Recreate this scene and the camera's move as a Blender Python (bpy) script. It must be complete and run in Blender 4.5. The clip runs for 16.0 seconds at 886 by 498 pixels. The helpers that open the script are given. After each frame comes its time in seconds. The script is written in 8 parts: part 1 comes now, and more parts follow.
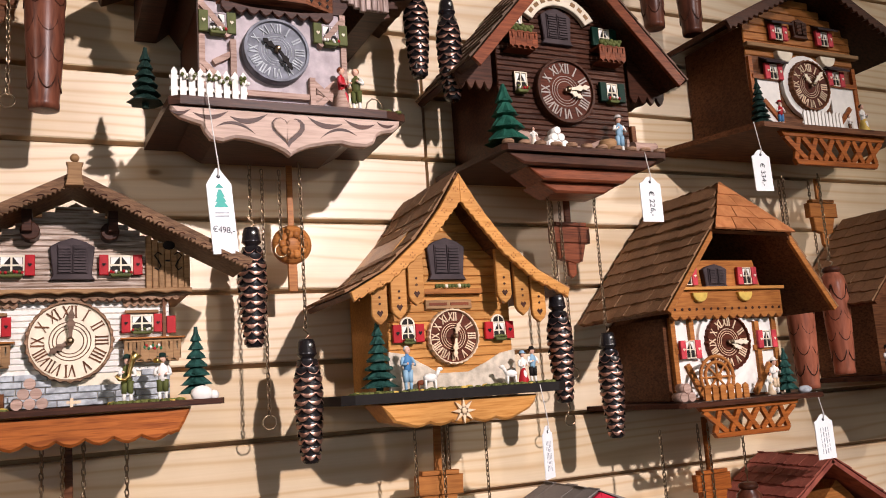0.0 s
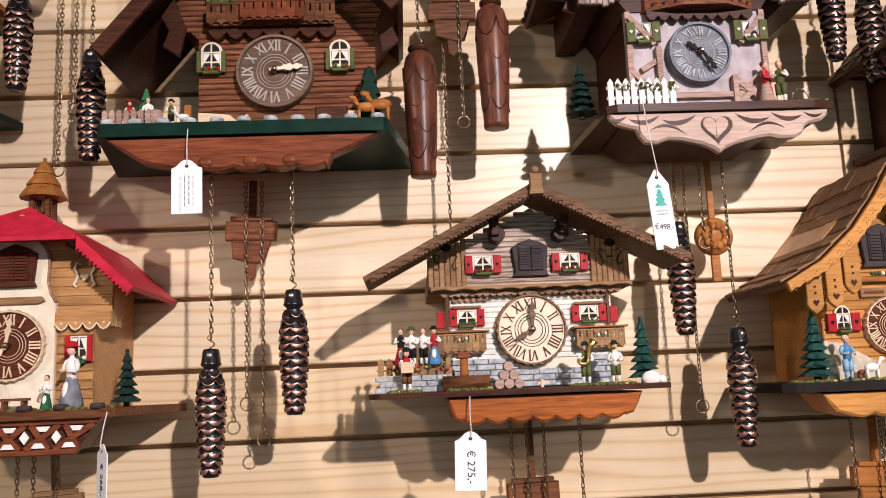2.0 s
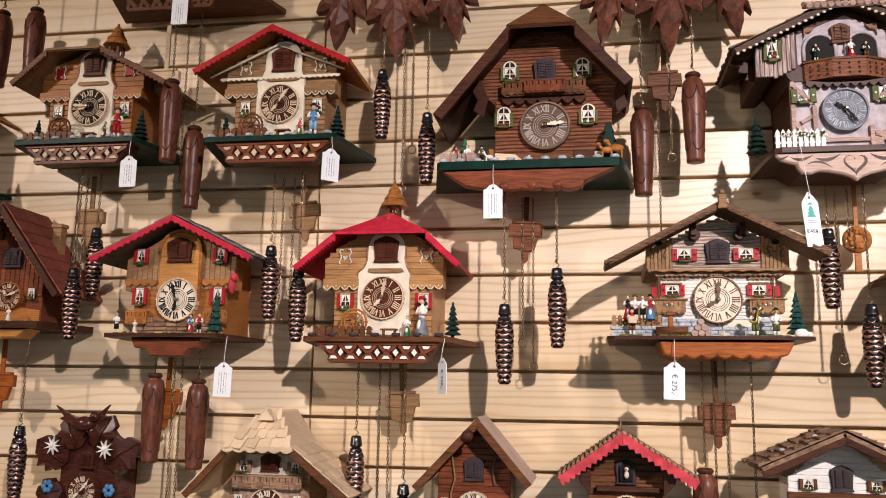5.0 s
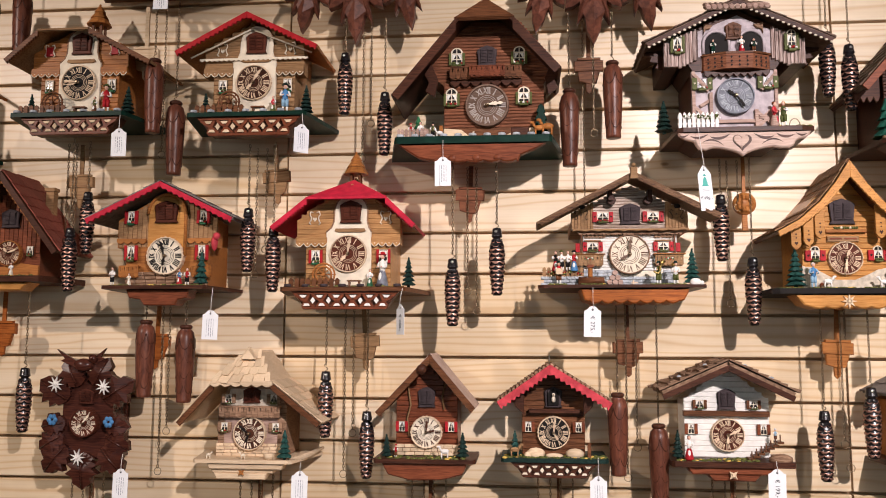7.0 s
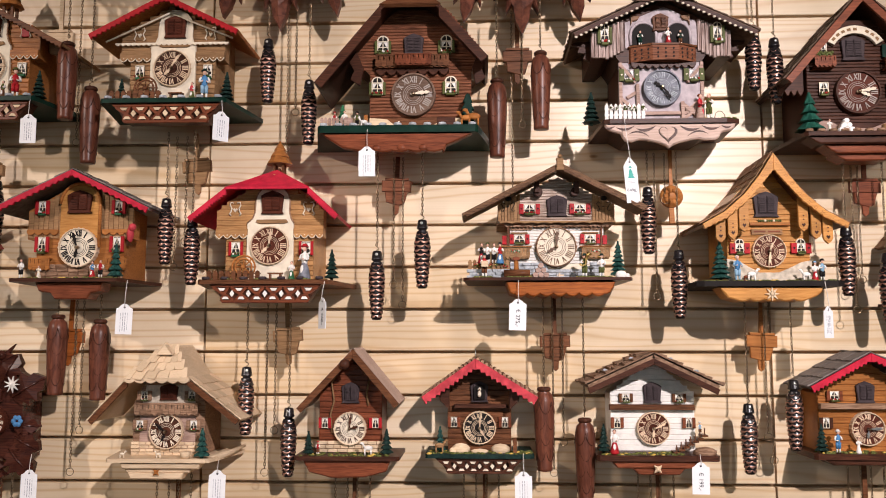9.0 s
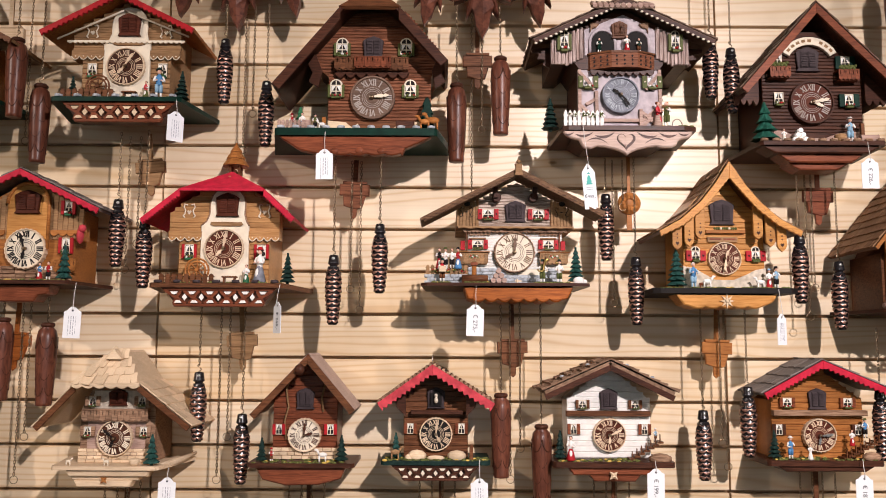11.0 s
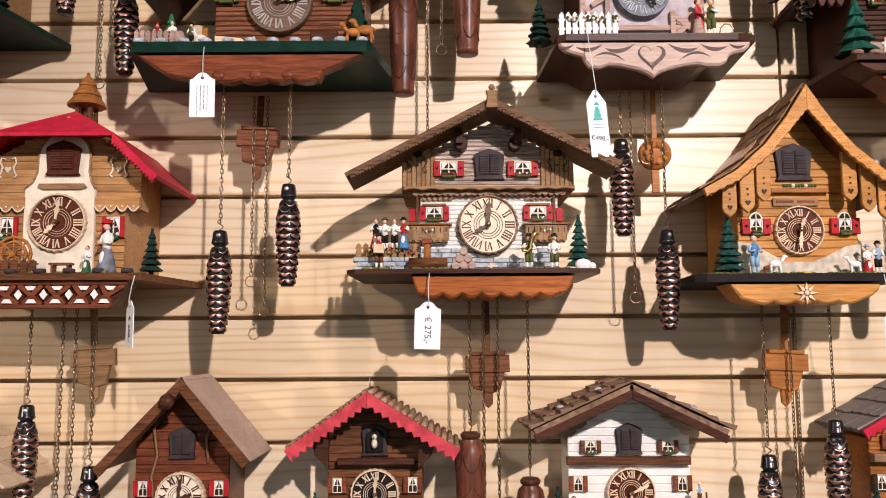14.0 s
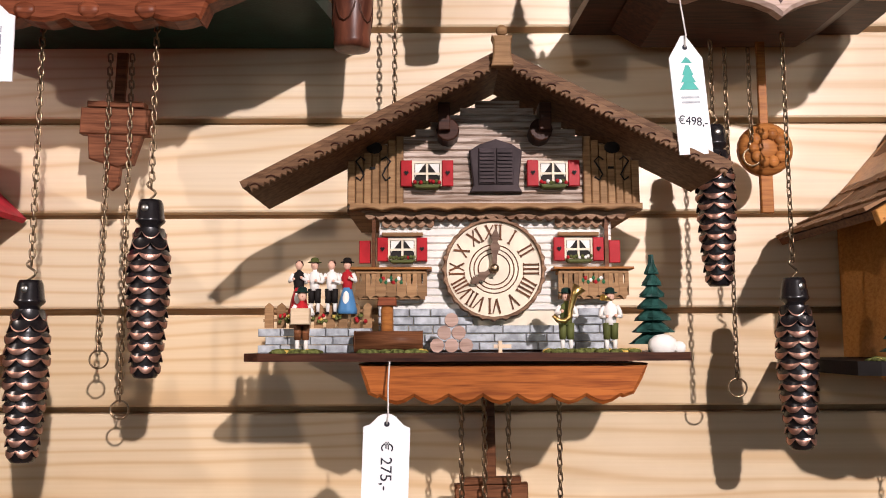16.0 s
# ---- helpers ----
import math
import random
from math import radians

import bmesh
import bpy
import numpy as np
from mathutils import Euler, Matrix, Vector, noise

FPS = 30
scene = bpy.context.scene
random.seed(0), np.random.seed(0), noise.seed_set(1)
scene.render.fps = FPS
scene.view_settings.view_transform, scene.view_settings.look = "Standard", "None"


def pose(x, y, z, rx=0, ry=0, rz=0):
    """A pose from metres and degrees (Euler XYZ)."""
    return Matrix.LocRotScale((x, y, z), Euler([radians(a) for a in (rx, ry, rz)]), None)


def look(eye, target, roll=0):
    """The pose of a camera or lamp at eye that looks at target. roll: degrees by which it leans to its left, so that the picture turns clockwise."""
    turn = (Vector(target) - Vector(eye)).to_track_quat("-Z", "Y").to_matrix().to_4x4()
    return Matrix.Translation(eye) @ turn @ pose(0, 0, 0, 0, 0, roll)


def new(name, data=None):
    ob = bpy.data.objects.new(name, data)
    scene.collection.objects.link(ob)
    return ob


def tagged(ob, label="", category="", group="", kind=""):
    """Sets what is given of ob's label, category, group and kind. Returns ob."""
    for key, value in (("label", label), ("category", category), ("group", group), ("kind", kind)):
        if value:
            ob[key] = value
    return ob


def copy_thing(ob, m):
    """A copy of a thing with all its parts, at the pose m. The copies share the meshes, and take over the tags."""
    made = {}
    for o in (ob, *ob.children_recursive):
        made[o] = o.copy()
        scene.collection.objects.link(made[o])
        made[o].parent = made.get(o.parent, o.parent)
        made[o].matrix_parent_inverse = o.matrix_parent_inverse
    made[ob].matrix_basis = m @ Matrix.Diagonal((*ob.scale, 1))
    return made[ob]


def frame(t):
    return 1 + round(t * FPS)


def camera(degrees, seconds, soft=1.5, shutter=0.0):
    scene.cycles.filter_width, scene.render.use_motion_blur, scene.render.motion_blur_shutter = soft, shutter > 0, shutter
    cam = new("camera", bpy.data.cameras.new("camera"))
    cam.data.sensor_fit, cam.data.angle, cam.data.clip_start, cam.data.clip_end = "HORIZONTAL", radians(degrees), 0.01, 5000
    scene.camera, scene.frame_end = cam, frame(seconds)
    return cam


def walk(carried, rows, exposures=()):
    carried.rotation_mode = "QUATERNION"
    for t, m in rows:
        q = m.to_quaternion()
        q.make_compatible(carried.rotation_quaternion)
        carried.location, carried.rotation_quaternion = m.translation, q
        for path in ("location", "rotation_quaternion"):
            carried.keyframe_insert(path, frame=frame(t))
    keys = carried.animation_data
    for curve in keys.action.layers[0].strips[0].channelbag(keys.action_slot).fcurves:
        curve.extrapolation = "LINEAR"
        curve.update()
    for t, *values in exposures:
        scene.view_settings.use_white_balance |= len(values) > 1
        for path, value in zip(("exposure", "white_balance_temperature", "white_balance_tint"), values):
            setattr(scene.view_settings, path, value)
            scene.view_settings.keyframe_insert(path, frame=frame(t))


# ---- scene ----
cam = camera(55.1, 16.0, soft=1.0)
PATH = [
    (0, (0.056, -1.155, 1.555), (0.881, 0.639, 1.874), -3.9),
    (0.5, (0.032, -1.158, 1.562), (0.743, 0.682, 1.892), -3.6),
    (1, (-0.016, -1.164, 1.564), (0.569, 0.721, 1.889), -3.6),
    (1.5, (-0.056, -1.177, 1.557), (0.303, 0.762, 1.893), -3.0),
    (2, (-0.092, -1.199, 1.567), (0.007, 0.774, 1.883), -2.4),
    (2.5, (-0.146, -1.226, 1.559), (-0.258, 0.743, 1.896), -2.1),
    (3, (-0.167, -1.264, 1.565), (-0.581, 0.667, 1.882), -0.3),
    (3.2, (-0.171, -1.277, 1.561), (-0.68, 0.633, 1.869), 0.4),
    (5.3, (-0.168, -1.839, 1.445), (-0.49, 0.106, 1.785), 0.9),
    (5.5, (-0.134, -1.88, 1.452), (-0.459, 0.068, 1.765), 0.6),
    (6, (-0.188, -1.962, 1.443), (-0.439, 0.003, 1.723), -0.0),
    (6.5, (-0.215, -2.017, 1.43), (-0.398, -0.04, 1.675), 0.1),
    (7, (-0.162, -2.044, 1.436), (-0.355, -0.065, 1.654), 0.2),
    (7.5, (-0.145, -2.044, 1.437), (-0.328, -0.066, 1.669), 0.4),
    (8, (-0.136, -2.038, 1.437), (-0.279, -0.058, 1.677), 0.2),
    (8.5, (-0.118, -2.012, 1.429), (-0.224, -0.027, 1.648), 0.1),
    (9, (-0.102, -1.999, 1.428), (-0.186, -0.012, 1.641), 0.0),
    (11.5, (-0.085, -1.984, 1.424), (-0.075, 0.003, 1.656), 0.3),
    (12, (-0.036, -1.976, 1.43), (-0.042, 0.013, 1.64), 0.1),
    (12.5, (0.007, -1.907, 1.439), (-0.047, 0.084, 1.622), -0.2),
    (13, (-0.027, -1.732, 1.44), (-0.067, 0.257, 1.643), -0.1),
    (13.5, (-0.061, -1.546, 1.446), (-0.043, 0.441, 1.674), -0.5),
    (14, (0.002, -1.387, 1.45), (0.0, 0.6, 1.681), -0.3),
    (14.5, (0.067, -1.203, 1.462), (-0.002, 0.777, 1.727), 0.1),
    (15, (0.043, -1.036, 1.471), (-0.074, 0.938, 1.769), 0.4),
    (15.5, (-0.025, -0.892, 1.502), (-0.016, 1.081, 1.829), -0.3),
    (16, (0.02, -0.876, 1.568), (0.030, 1.112, 1.786), -0.2),
]
walk(cam, [(t, look(eye, target, roll)) for t, eye, target, roll in PATH])

# ---- light: one strong track spot over the viewer's shoulder, a weaker one at left, an added fill at right, cool day from the shop window ----
world = bpy.data.worlds.new("room_air")
scene.world = world
world.use_nodes = True
world.node_tree.nodes["Background"].inputs[0].default_value = (0.80, 0.92, 1.0, 1)
world.node_tree.nodes["Background"].inputs[1].default_value = 1.0


def spot(name, eye, target, watts, size, blend, radius, color):
    lamp = bpy.data.lights.new(name, "SPOT")
    lamp.energy, lamp.spot_size, lamp.spot_blend, lamp.shadow_soft_size, lamp.color = watts, radians(size), blend, radius, color
    ob = new(name, lamp)
    ob.matrix_world = look(eye, target)
    return ob


spot("track_spot_main", (1.0, -3.2, 2.80), (0.02, 0, 1.05), 595, 60, 0.95, 0.035, (1.0, 0.90, 0.925))
spot("track_spot_left", (-2.6, -2.2, 2.75), (-1.2, 0, 1.45), 165, 70, 1.0, 0.05, (1.0, 0.84, 0.76))
# added fill with no known fixture, lifts the far right of the wall
spot("fill_spot_right", (2.6, -2.2, 2.75), (1.3, 0, 1.5), 95, 60, 1.0, 0.05, (1.0, 0.88, 0.80))


# ---- materials ----
def nodes_of(name):
    m = bpy.data.materials.new(name)
    m.use_nodes = True
    t = m.node_tree
    return m, t, t.nodes["Principled BSDF"]


def mixcol(t, fac, a, b, blend="MIX"):
    n = t.nodes.new("ShaderNodeMix")
    n.data_type, n.blend_type = "RGBA", blend
    for sock, val in ((0, fac), (6, a), (7, b)):
        if hasattr(val, "is_linked"):
            t.links.new(val, n.inputs[sock])
        else:
            n.inputs[sock].default_value = val if sock == 0 else (*val, 1)
    return n.outputs[2]


def noise_tex(t, vec, scale, detail=4, distortion=0.0):
    n = t.nodes.new("ShaderNodeTexNoise")
    n.inputs["Scale"].default_value, n.inputs["Detail"].default_value, n.inputs["Distortion"].default_value = scale, detail, distortion
    t.links.new(vec, n.inputs["Vector"])
    return n.outputs["Fac"]


def ramp(t, fac, stops):
    n = t.nodes.new("ShaderNodeValToRGB")
    while len(n.color_ramp.elements) < len(stops):
        n.color_ramp.elements.new(0.5)
    for e, (p, c) in zip(n.color_ramp.elements, stops):
        e.position, e.color = p, (*c, 1)
    t.links.new(fac, n.inputs[0])
    return n.outputs[0]


def coords(t, stretch=(1, 1, 1), shift=0.0):
    c = t.nodes.new("ShaderNodeTexCoord")
    mp = t.nodes.new("ShaderNodeMapping")
    mp.inputs["Scale"].default_value = stretch
    t.links.new(c.outputs["Object"], mp.inputs["Vector"])
    if shift:
        info = t.nodes.new("ShaderNodeObjectInfo")
        mul = t.nodes.new("ShaderNodeMath")
        mul.operation = "MULTIPLY"
        mul.inputs[1].default_value = shift
        t.links.new(info.outputs["Random"], mul.inputs[0])
        comb = t.nodes.new("ShaderNodeCombineXYZ")
        for i in range(3):
            t.links.new(mul.outputs[0], comb.inputs[i])
        t.links.new(comb.outputs[0], mp.inputs["Location"])
    return mp.outputs[0]


def bump(t, b, height, strength, dist):
    n = t.nodes.new("ShaderNodeBump")
    n.inputs["Strength"].default_value, n.inputs["Distance"].default_value = strength, dist
    t.links.new(height, n.inputs["Height"])
    t.links.new(n.outputs[0], b.inputs["Normal"])


def wood(name, light, dark, rough=0.5, stretch=(12, 90, 160), spread=0.25, bumpy=0.35, coat=0.0):
    """Stained or lacquered wood: fine fibres along the long axis over broad tone changes."""
    m, t, b = nodes_of(name)
    v = coords(t, stretch, 9.0)
    fine = noise_tex(t, v, 2.2, 6, 0.6)
    broad = noise_tex(t, coords(t, (9, 14, 22), 5.0), 1.0, 3)
    col = ramp(t, fine, [(0.30, dark), (0.62, light)])
    tone = ramp(t, broad, [(0.3, (1 - spread,) * 3), (0.7, (1 + spread * 0.4,) * 3)])
    col = mixcol(t, 1.0, col, tone, "MULTIPLY")
    info = t.nodes.new("ShaderNodeObjectInfo")
    vary = ramp(t, info.outputs["Random"], [(0.0, (0.82, 0.80, 0.78)), (1.0, (1.10, 1.08, 1.06))])
    col = mixcol(t, 1.0, col, vary, "MULTIPLY")
    t.links.new(col, b.inputs["Base Color"])
    b.inputs["Roughness"].default_value = rough
    b.inputs["Specular IOR Level"].default_value = 0.06 + 0.2 * coat
    bump(t, b, fine, bumpy * 0.5, 0.0006)
    return m


def paint(name, color, rough=0.45, vary=0.18, metal=0.0, bumpy=0.25, scale=60):
    """Brushed-on paint or moulded surface with slight blotches."""
    m, t, b = nodes_of(name)
    v = coords(t, (1, 1, 1), 3.0)
    blot = noise_tex(t, v, scale, 5)
    dark = tuple(c * (1 - vary) for c in color)
    lite = tuple(min(1, c * (1 + vary * 0.5)) for c in color)
    col = ramp(t, blot, [(0.35, dark), (0.65, lite)])
    t.links.new(col, b.inputs["Base Color"])
    b.inputs["Roughness"].default_value, b.inputs["Metallic"].default_value = rough, metal
    b.inputs["Specular IOR Level"].default_value = 0.5 if metal else 0.09
    bump(t, b, noise_tex(t, v, scale * 6, 3), bumpy, 0.0006)
    return m


def pine_board():
    """Pale knotty pine: wandering growth lines along the board."""
    m, t, b = nodes_of("pine_board")
    v = coords(t, (0.55, 1.0, 5.0), 7.0)
    warp = noise_tex(t, v, 1.5, 3)
    wave = t.nodes.new("ShaderNodeTexWave")
    wave.wave_type, wave.bands_direction = "BANDS", "Z"
    wave.inputs["Scale"].default_value, wave.inputs["Distortion"].default_value = 3.4, 24.0
    wave.inputs["Detail"].default_value, wave.inputs["Detail Scale"].default_value = 2.5, 0.45
    t.links.new(v, wave.inputs["Vector"])
    col = ramp(t, wave.outputs["Fac"], [(0.0, (0.69, 0.505, 0.315)), (0.14, (0.745, 0.58, 0.395)), (0.40, (0.775, 0.63, 0.445)), (1.0, (0.785, 0.645, 0.47))])
    fib = noise_tex(t, coords(t, (5, 60, 300), 3.0), 1.0, 4)
    col = mixcol(t, 1.0, col, ramp(t, fib, [(0.3, (0.955, 0.94, 0.92)), (0.7, (1.02, 1.02, 1.02))]), "MULTIPLY")
    col = mixcol(t, 1.0, col, ramp(t, warp, [(0.30, (0.945, 0.90, 0.83)), (0.60, (1.01, 1.01, 1.01))]), "MULTIPLY")
    # sparse knots with a dark eye and an amber halo, and faint handling marks
    vor = t.nodes.new("ShaderNodeTexVoronoi")
    vor.inputs["Scale"].default_value = 1.0
    t.links.new(coords(t, (2.3, 1.0, 5.2), 11.0), vor.inputs["Vector"])
    col = mixcol(t, 1.0, col, ramp(t, vor.outputs["Distance"], [(0.0, (0.30, 0.18, 0.10)), (0.022, (0.42, 0.26, 0.15)), (0.035, (0.86, 0.76, 0.64)), (0.10, (1.0, 1.0, 1.0))]), "MULTIPLY")
    marks = noise_tex(t, coords(t, (3, 3, 3), 2.0), 2.0, 6)
    col = mixcol(t, 1.0, col, ramp(t, marks, [(0.30, (0.90, 0.88, 0.85)), (0.55, (1.02, 1.02, 1.02))]), "MULTIPLY")
    info = t.nodes.new("ShaderNodeObjectInfo")
    col = mixcol(t, 1.0, col, ramp(t, info.outputs["Random"], [(0, (0.92, 0.88, 0.81)), (1, (1.04, 1.04, 1.05))]), "MULTIPLY")
    t.links.new(col, b.inputs["Base Color"])
    b.inputs["Roughness"].default_value = 0.34
    b.inputs["Specular IOR Level"].default_value = 0.42
    bump(t, b, fib, 0.12, 0.0006)
    return m


PINE = pine_board()
GROOVE = wood("groove_edge", (0.50, 0.33, 0.19), (0.36, 0.22, 0.12), 0.7)
WALNUT = wood("walnut_stain", (0.185, 0.075, 0.034), (0.070, 0.026, 0.012), 0.42, coat=0.15)
RUSSET = wood("russet_stain", (0.27, 0.105, 0.055), (0.085, 0.030, 0.016), 0.5)
DARKBROWN = wood("dark_brown_stain", (0.085, 0.032, 0.018), (0.030, 0.012, 0.008), 0.38, coat=0.2)
REDBROWN = wood("red_brown_stain", (0.24, 0.070, 0.032), (0.105, 0.029, 0.014), 0.35, coat=0.25)
CHESTNUT = wood("chestnut_lacquer", (0.38, 0.115, 0.026), (0.19, 0.048, 0.012), 0.30, coat=0.3)
HONEY = wood("honey_lacquer", (0.58, 0.285, 0.085), (0.42, 0.175, 0.042), 0.32, coat=0.3)
AMBER = wood("amber_wood", (0.45, 0.18, 0.050), (0.27, 0.092, 0.025), 0.4, coat=0.2)
TAN = wood("tan_wood", (0.37, 0.22, 0.11), (0.23, 0.125, 0.06), 0.5)
GREYBROWN = wood("weathered_brown", (0.40, 0.25, 0.16), (0.14, 0.072, 0.042), 0.6)
CREAMWOOD = wood("cream_wood", (0.76, 0.60, 0.43), (0.66, 0.49, 0.33), 0.45, spread=0.12)
LEAFVARNISH = wood("dark_glossy_varnish", (0.085, 0.026, 0.016), (0.030, 0.010, 0.008), 0.24, coat=1.0)
WHITEWASH = wood("worn_whitewash", (0.66, 0.55, 0.47), (0.24, 0.15, 0.10), 0.6, spread=0.2)
BARKSHINGLE = wood("bark_shingle", (0.30, 0.185, 0.12), (0.10, 0.058, 0.038), 0.65, (30, 30, 30))
PINKWOOD = wood("pink_bleached_wood", (0.50, 0.35, 0.29), (0.30, 0.19, 0.15), 0.5, spread=0.15)
BLEACHED = wood("bleached_wood", (0.60, 0.45, 0.38), (0.44, 0.31, 0.25), 0.5, spread=0.15)
PALE = wood("pale_raw_wood", (0.74, 0.58, 0.40), (0.60, 0.44, 0.28), 0.6, spread=0.15)
SHINGLE = wood("cedar_shingle", (0.33, 0.185, 0.10), (0.17, 0.088, 0.048), 0.6, (30, 30, 30))
SHINGLERED = wood("red_shingle", (0.34, 0.10, 0.07), (0.20, 0.055, 0.042), 0.55, (30, 30, 30))
SHINGLEGREY = wood("grey_shingle", (0.26, 0.23, 0.21), (0.14, 0.12, 0.11), 0.6, (30, 30, 30))
SHINGLEDARK = wood("dark_shingle", (0.19, 0.125, 0.09), (0.09, 0.055, 0.04), 0.6, (30, 30, 30))
ORANGETILE = wood("orange_shingle", (0.50, 0.21, 0.085), (0.36, 0.13, 0.05), 0.5, (30, 30, 30))
LIGHTOAK = wood("light_oak_stain", (0.50, 0.275, 0.115), (0.34, 0.165, 0.062), 0.4, coat=0.2)
ROOFBROWN = wood("aged_roof_brown", (0.215, 0.120, 0.066), (0.085, 0.043, 0.024), 0.5)
STREAKWASH = wood("streaked_whitewash", (0.56, 0.44, 0.40), (0.15, 0.080, 0.060), 0.55, (160, 90, 10), spread=0.25)
REDLEAF = wood("carved_leaf_red", (0.185, 0.066, 0.040), (0.075, 0.026, 0.017), 0.42, (40, 40, 40), coat=0.6)
BLUSH = paint("blush_white_paint", (0.46, 0.39, 0.40), 0.5, 0.25)
WHITE = paint("white_paint", (0.80, 0.76, 0.70), 0.5, 0.08)
CREAM = paint("cream_paint", (0.76, 0.66, 0.51), 0.5, 0.10)
OFFPINK = paint("pink_white_paint", (0.74, 0.62, 0.57), 0.5, 0.12)
RED = paint("red_paint", (0.39, 0.019, 0.024), 0.35, 0.2)
ROOFRED = paint("roof_red_paint", (0.50, 0.020, 0.045), 0.45, 0.22)
PINKRED = paint("faded_red_paint", (0.55, 0.06, 0.075), 0.5, 0.3)
GREEN = paint("green_paint", (0.035, 0.135, 0.060), 0.5, 0.35)
OLIVE = paint("olive_paint", (0.10, 0.11, 0.035), 0.5, 0.3)
DEEPGREEN = paint("deep_green_paint", (0.005, 0.026, 0.017), 0.4, 0.3)
TREEGREEN = paint("tree_green_paint", (0.022, 0.070, 0.058), 0.42, 0.45, scale=160)
GREENFIR = paint("fir_green_paint", (0.018, 0.085, 0.058), 0.45, 0.35, scale=120)
TREEDARK = paint("tree_dark_paint", (0.014, 0.032, 0.026), 0.45, 0.4, scale=160)
MOSS = paint("moss_flock", (0.14, 0.15, 0.045), 0.9, 0.6, bumpy=1.0, scale=300)
BLACK = paint("black_paint", (0.015, 0.012, 0.011), 0.6, 0.2)
SHUTTER = paint("dark_shutter", (0.062, 0.045, 0.046), 0.6, 0.25)
GREYDIAL = paint("grey_dial", (0.20, 0.205, 0.235), 0.5, 0.3, scale=90)
BROWNDIAL = wood("brown_dial", (0.115, 0.034, 0.020), (0.060, 0.017, 0.010), 0.4)
TAUPE = wood("taupe_dial", (0.20, 0.130, 0.095), (0.115, 0.070, 0.050), 0.5)
STONE = paint("painted_stone", (0.42, 0.44, 0.46), 0.55, 0.4, scale=120)
STONEWARM = paint("warm_stone", (0.55, 0.47, 0.37), 0.6, 0.3, scale=90)
GLASSDARK = paint("dark_pane", (0.03, 0.026, 0.024), 0.15, 0.1, bumpy=0.0)
SKIN = paint("skin_paint", (0.70, 0.42, 0.31), 0.45, 0.1)
BLUE = paint("blue_paint", (0.08, 0.22, 0.42), 0.4, 0.25)
LIGHTBLUE = paint("light_blue_paint", (0.25, 0.40, 0.52), 0.4, 0.25)
YELLOW = paint("yellow_paint", (0.62, 0.42, 0.10), 0.4, 0.25)
BRASS = paint("aged_brass", (0.28, 0.20, 0.125), 0.32, 0.2, metal=1.0, bumpy=0.1)
DIALINK = paint("dial_ink", (0.40, 0.35, 0.31), 0.5, 0.2)
STEEL = paint("dull_steel", (0.55, 0.53, 0.50), 0.3, 0.1, metal=1.0, bumpy=0.1)
GOLD = paint("gold_paint", (0.75, 0.52, 0.18), 0.3, 0.2, metal=1.0)
CARD = paint("tag_card", (0.80, 0.80, 0.80), 0.55, 0.03, bumpy=0.05)
INK = paint("tag_ink", (0.03, 0.03, 0.04), 0.6, 0.1)
GREYINK = paint("tag_grey_ink", (0.22, 0.22, 0.26), 0.6, 0.1)
TEALINK = paint("tag_teal_ink", (0.10, 0.42, 0.36), 0.6, 0.1)
STRING = paint("cotton_string", (0.68, 0.64, 0.60), 0.8, 0.2)
ROOMGREY = paint("room_plaster", (0.42, 0.37, 0.31), 0.8, 0.1, scale=4)
FLOORWOOD = wood("floor_oak", (0.30, 0.20, 0.12), (0.20, 0.13, 0.075), 0.5, (3, 20, 20))


COPPER = paint("rubbed_copper", (0.45, 0.24, 0.18), 0.36, 0.35, metal=0.85, bumpy=0.15, scale=180)
CONEBLACK = paint("cone_black", (0.012, 0.010, 0.011), 0.25, 0.2, bumpy=0.1)
CONEBLACK.node_tree.nodes["Principled BSDF"].inputs["Specular IOR Level"].default_value = 0.5
CARVED = wood("carved_weight_wood", (0.16, 0.054, 0.031), (0.065, 0.021, 0.013), 0.34, (60, 60, 12), coat=0.8)
CARVEDRED = wood("carved_weight_red", (0.36, 0.12, 0.07), (0.22, 0.07, 0.04), 0.33, (60, 60, 12), coat=0.3)


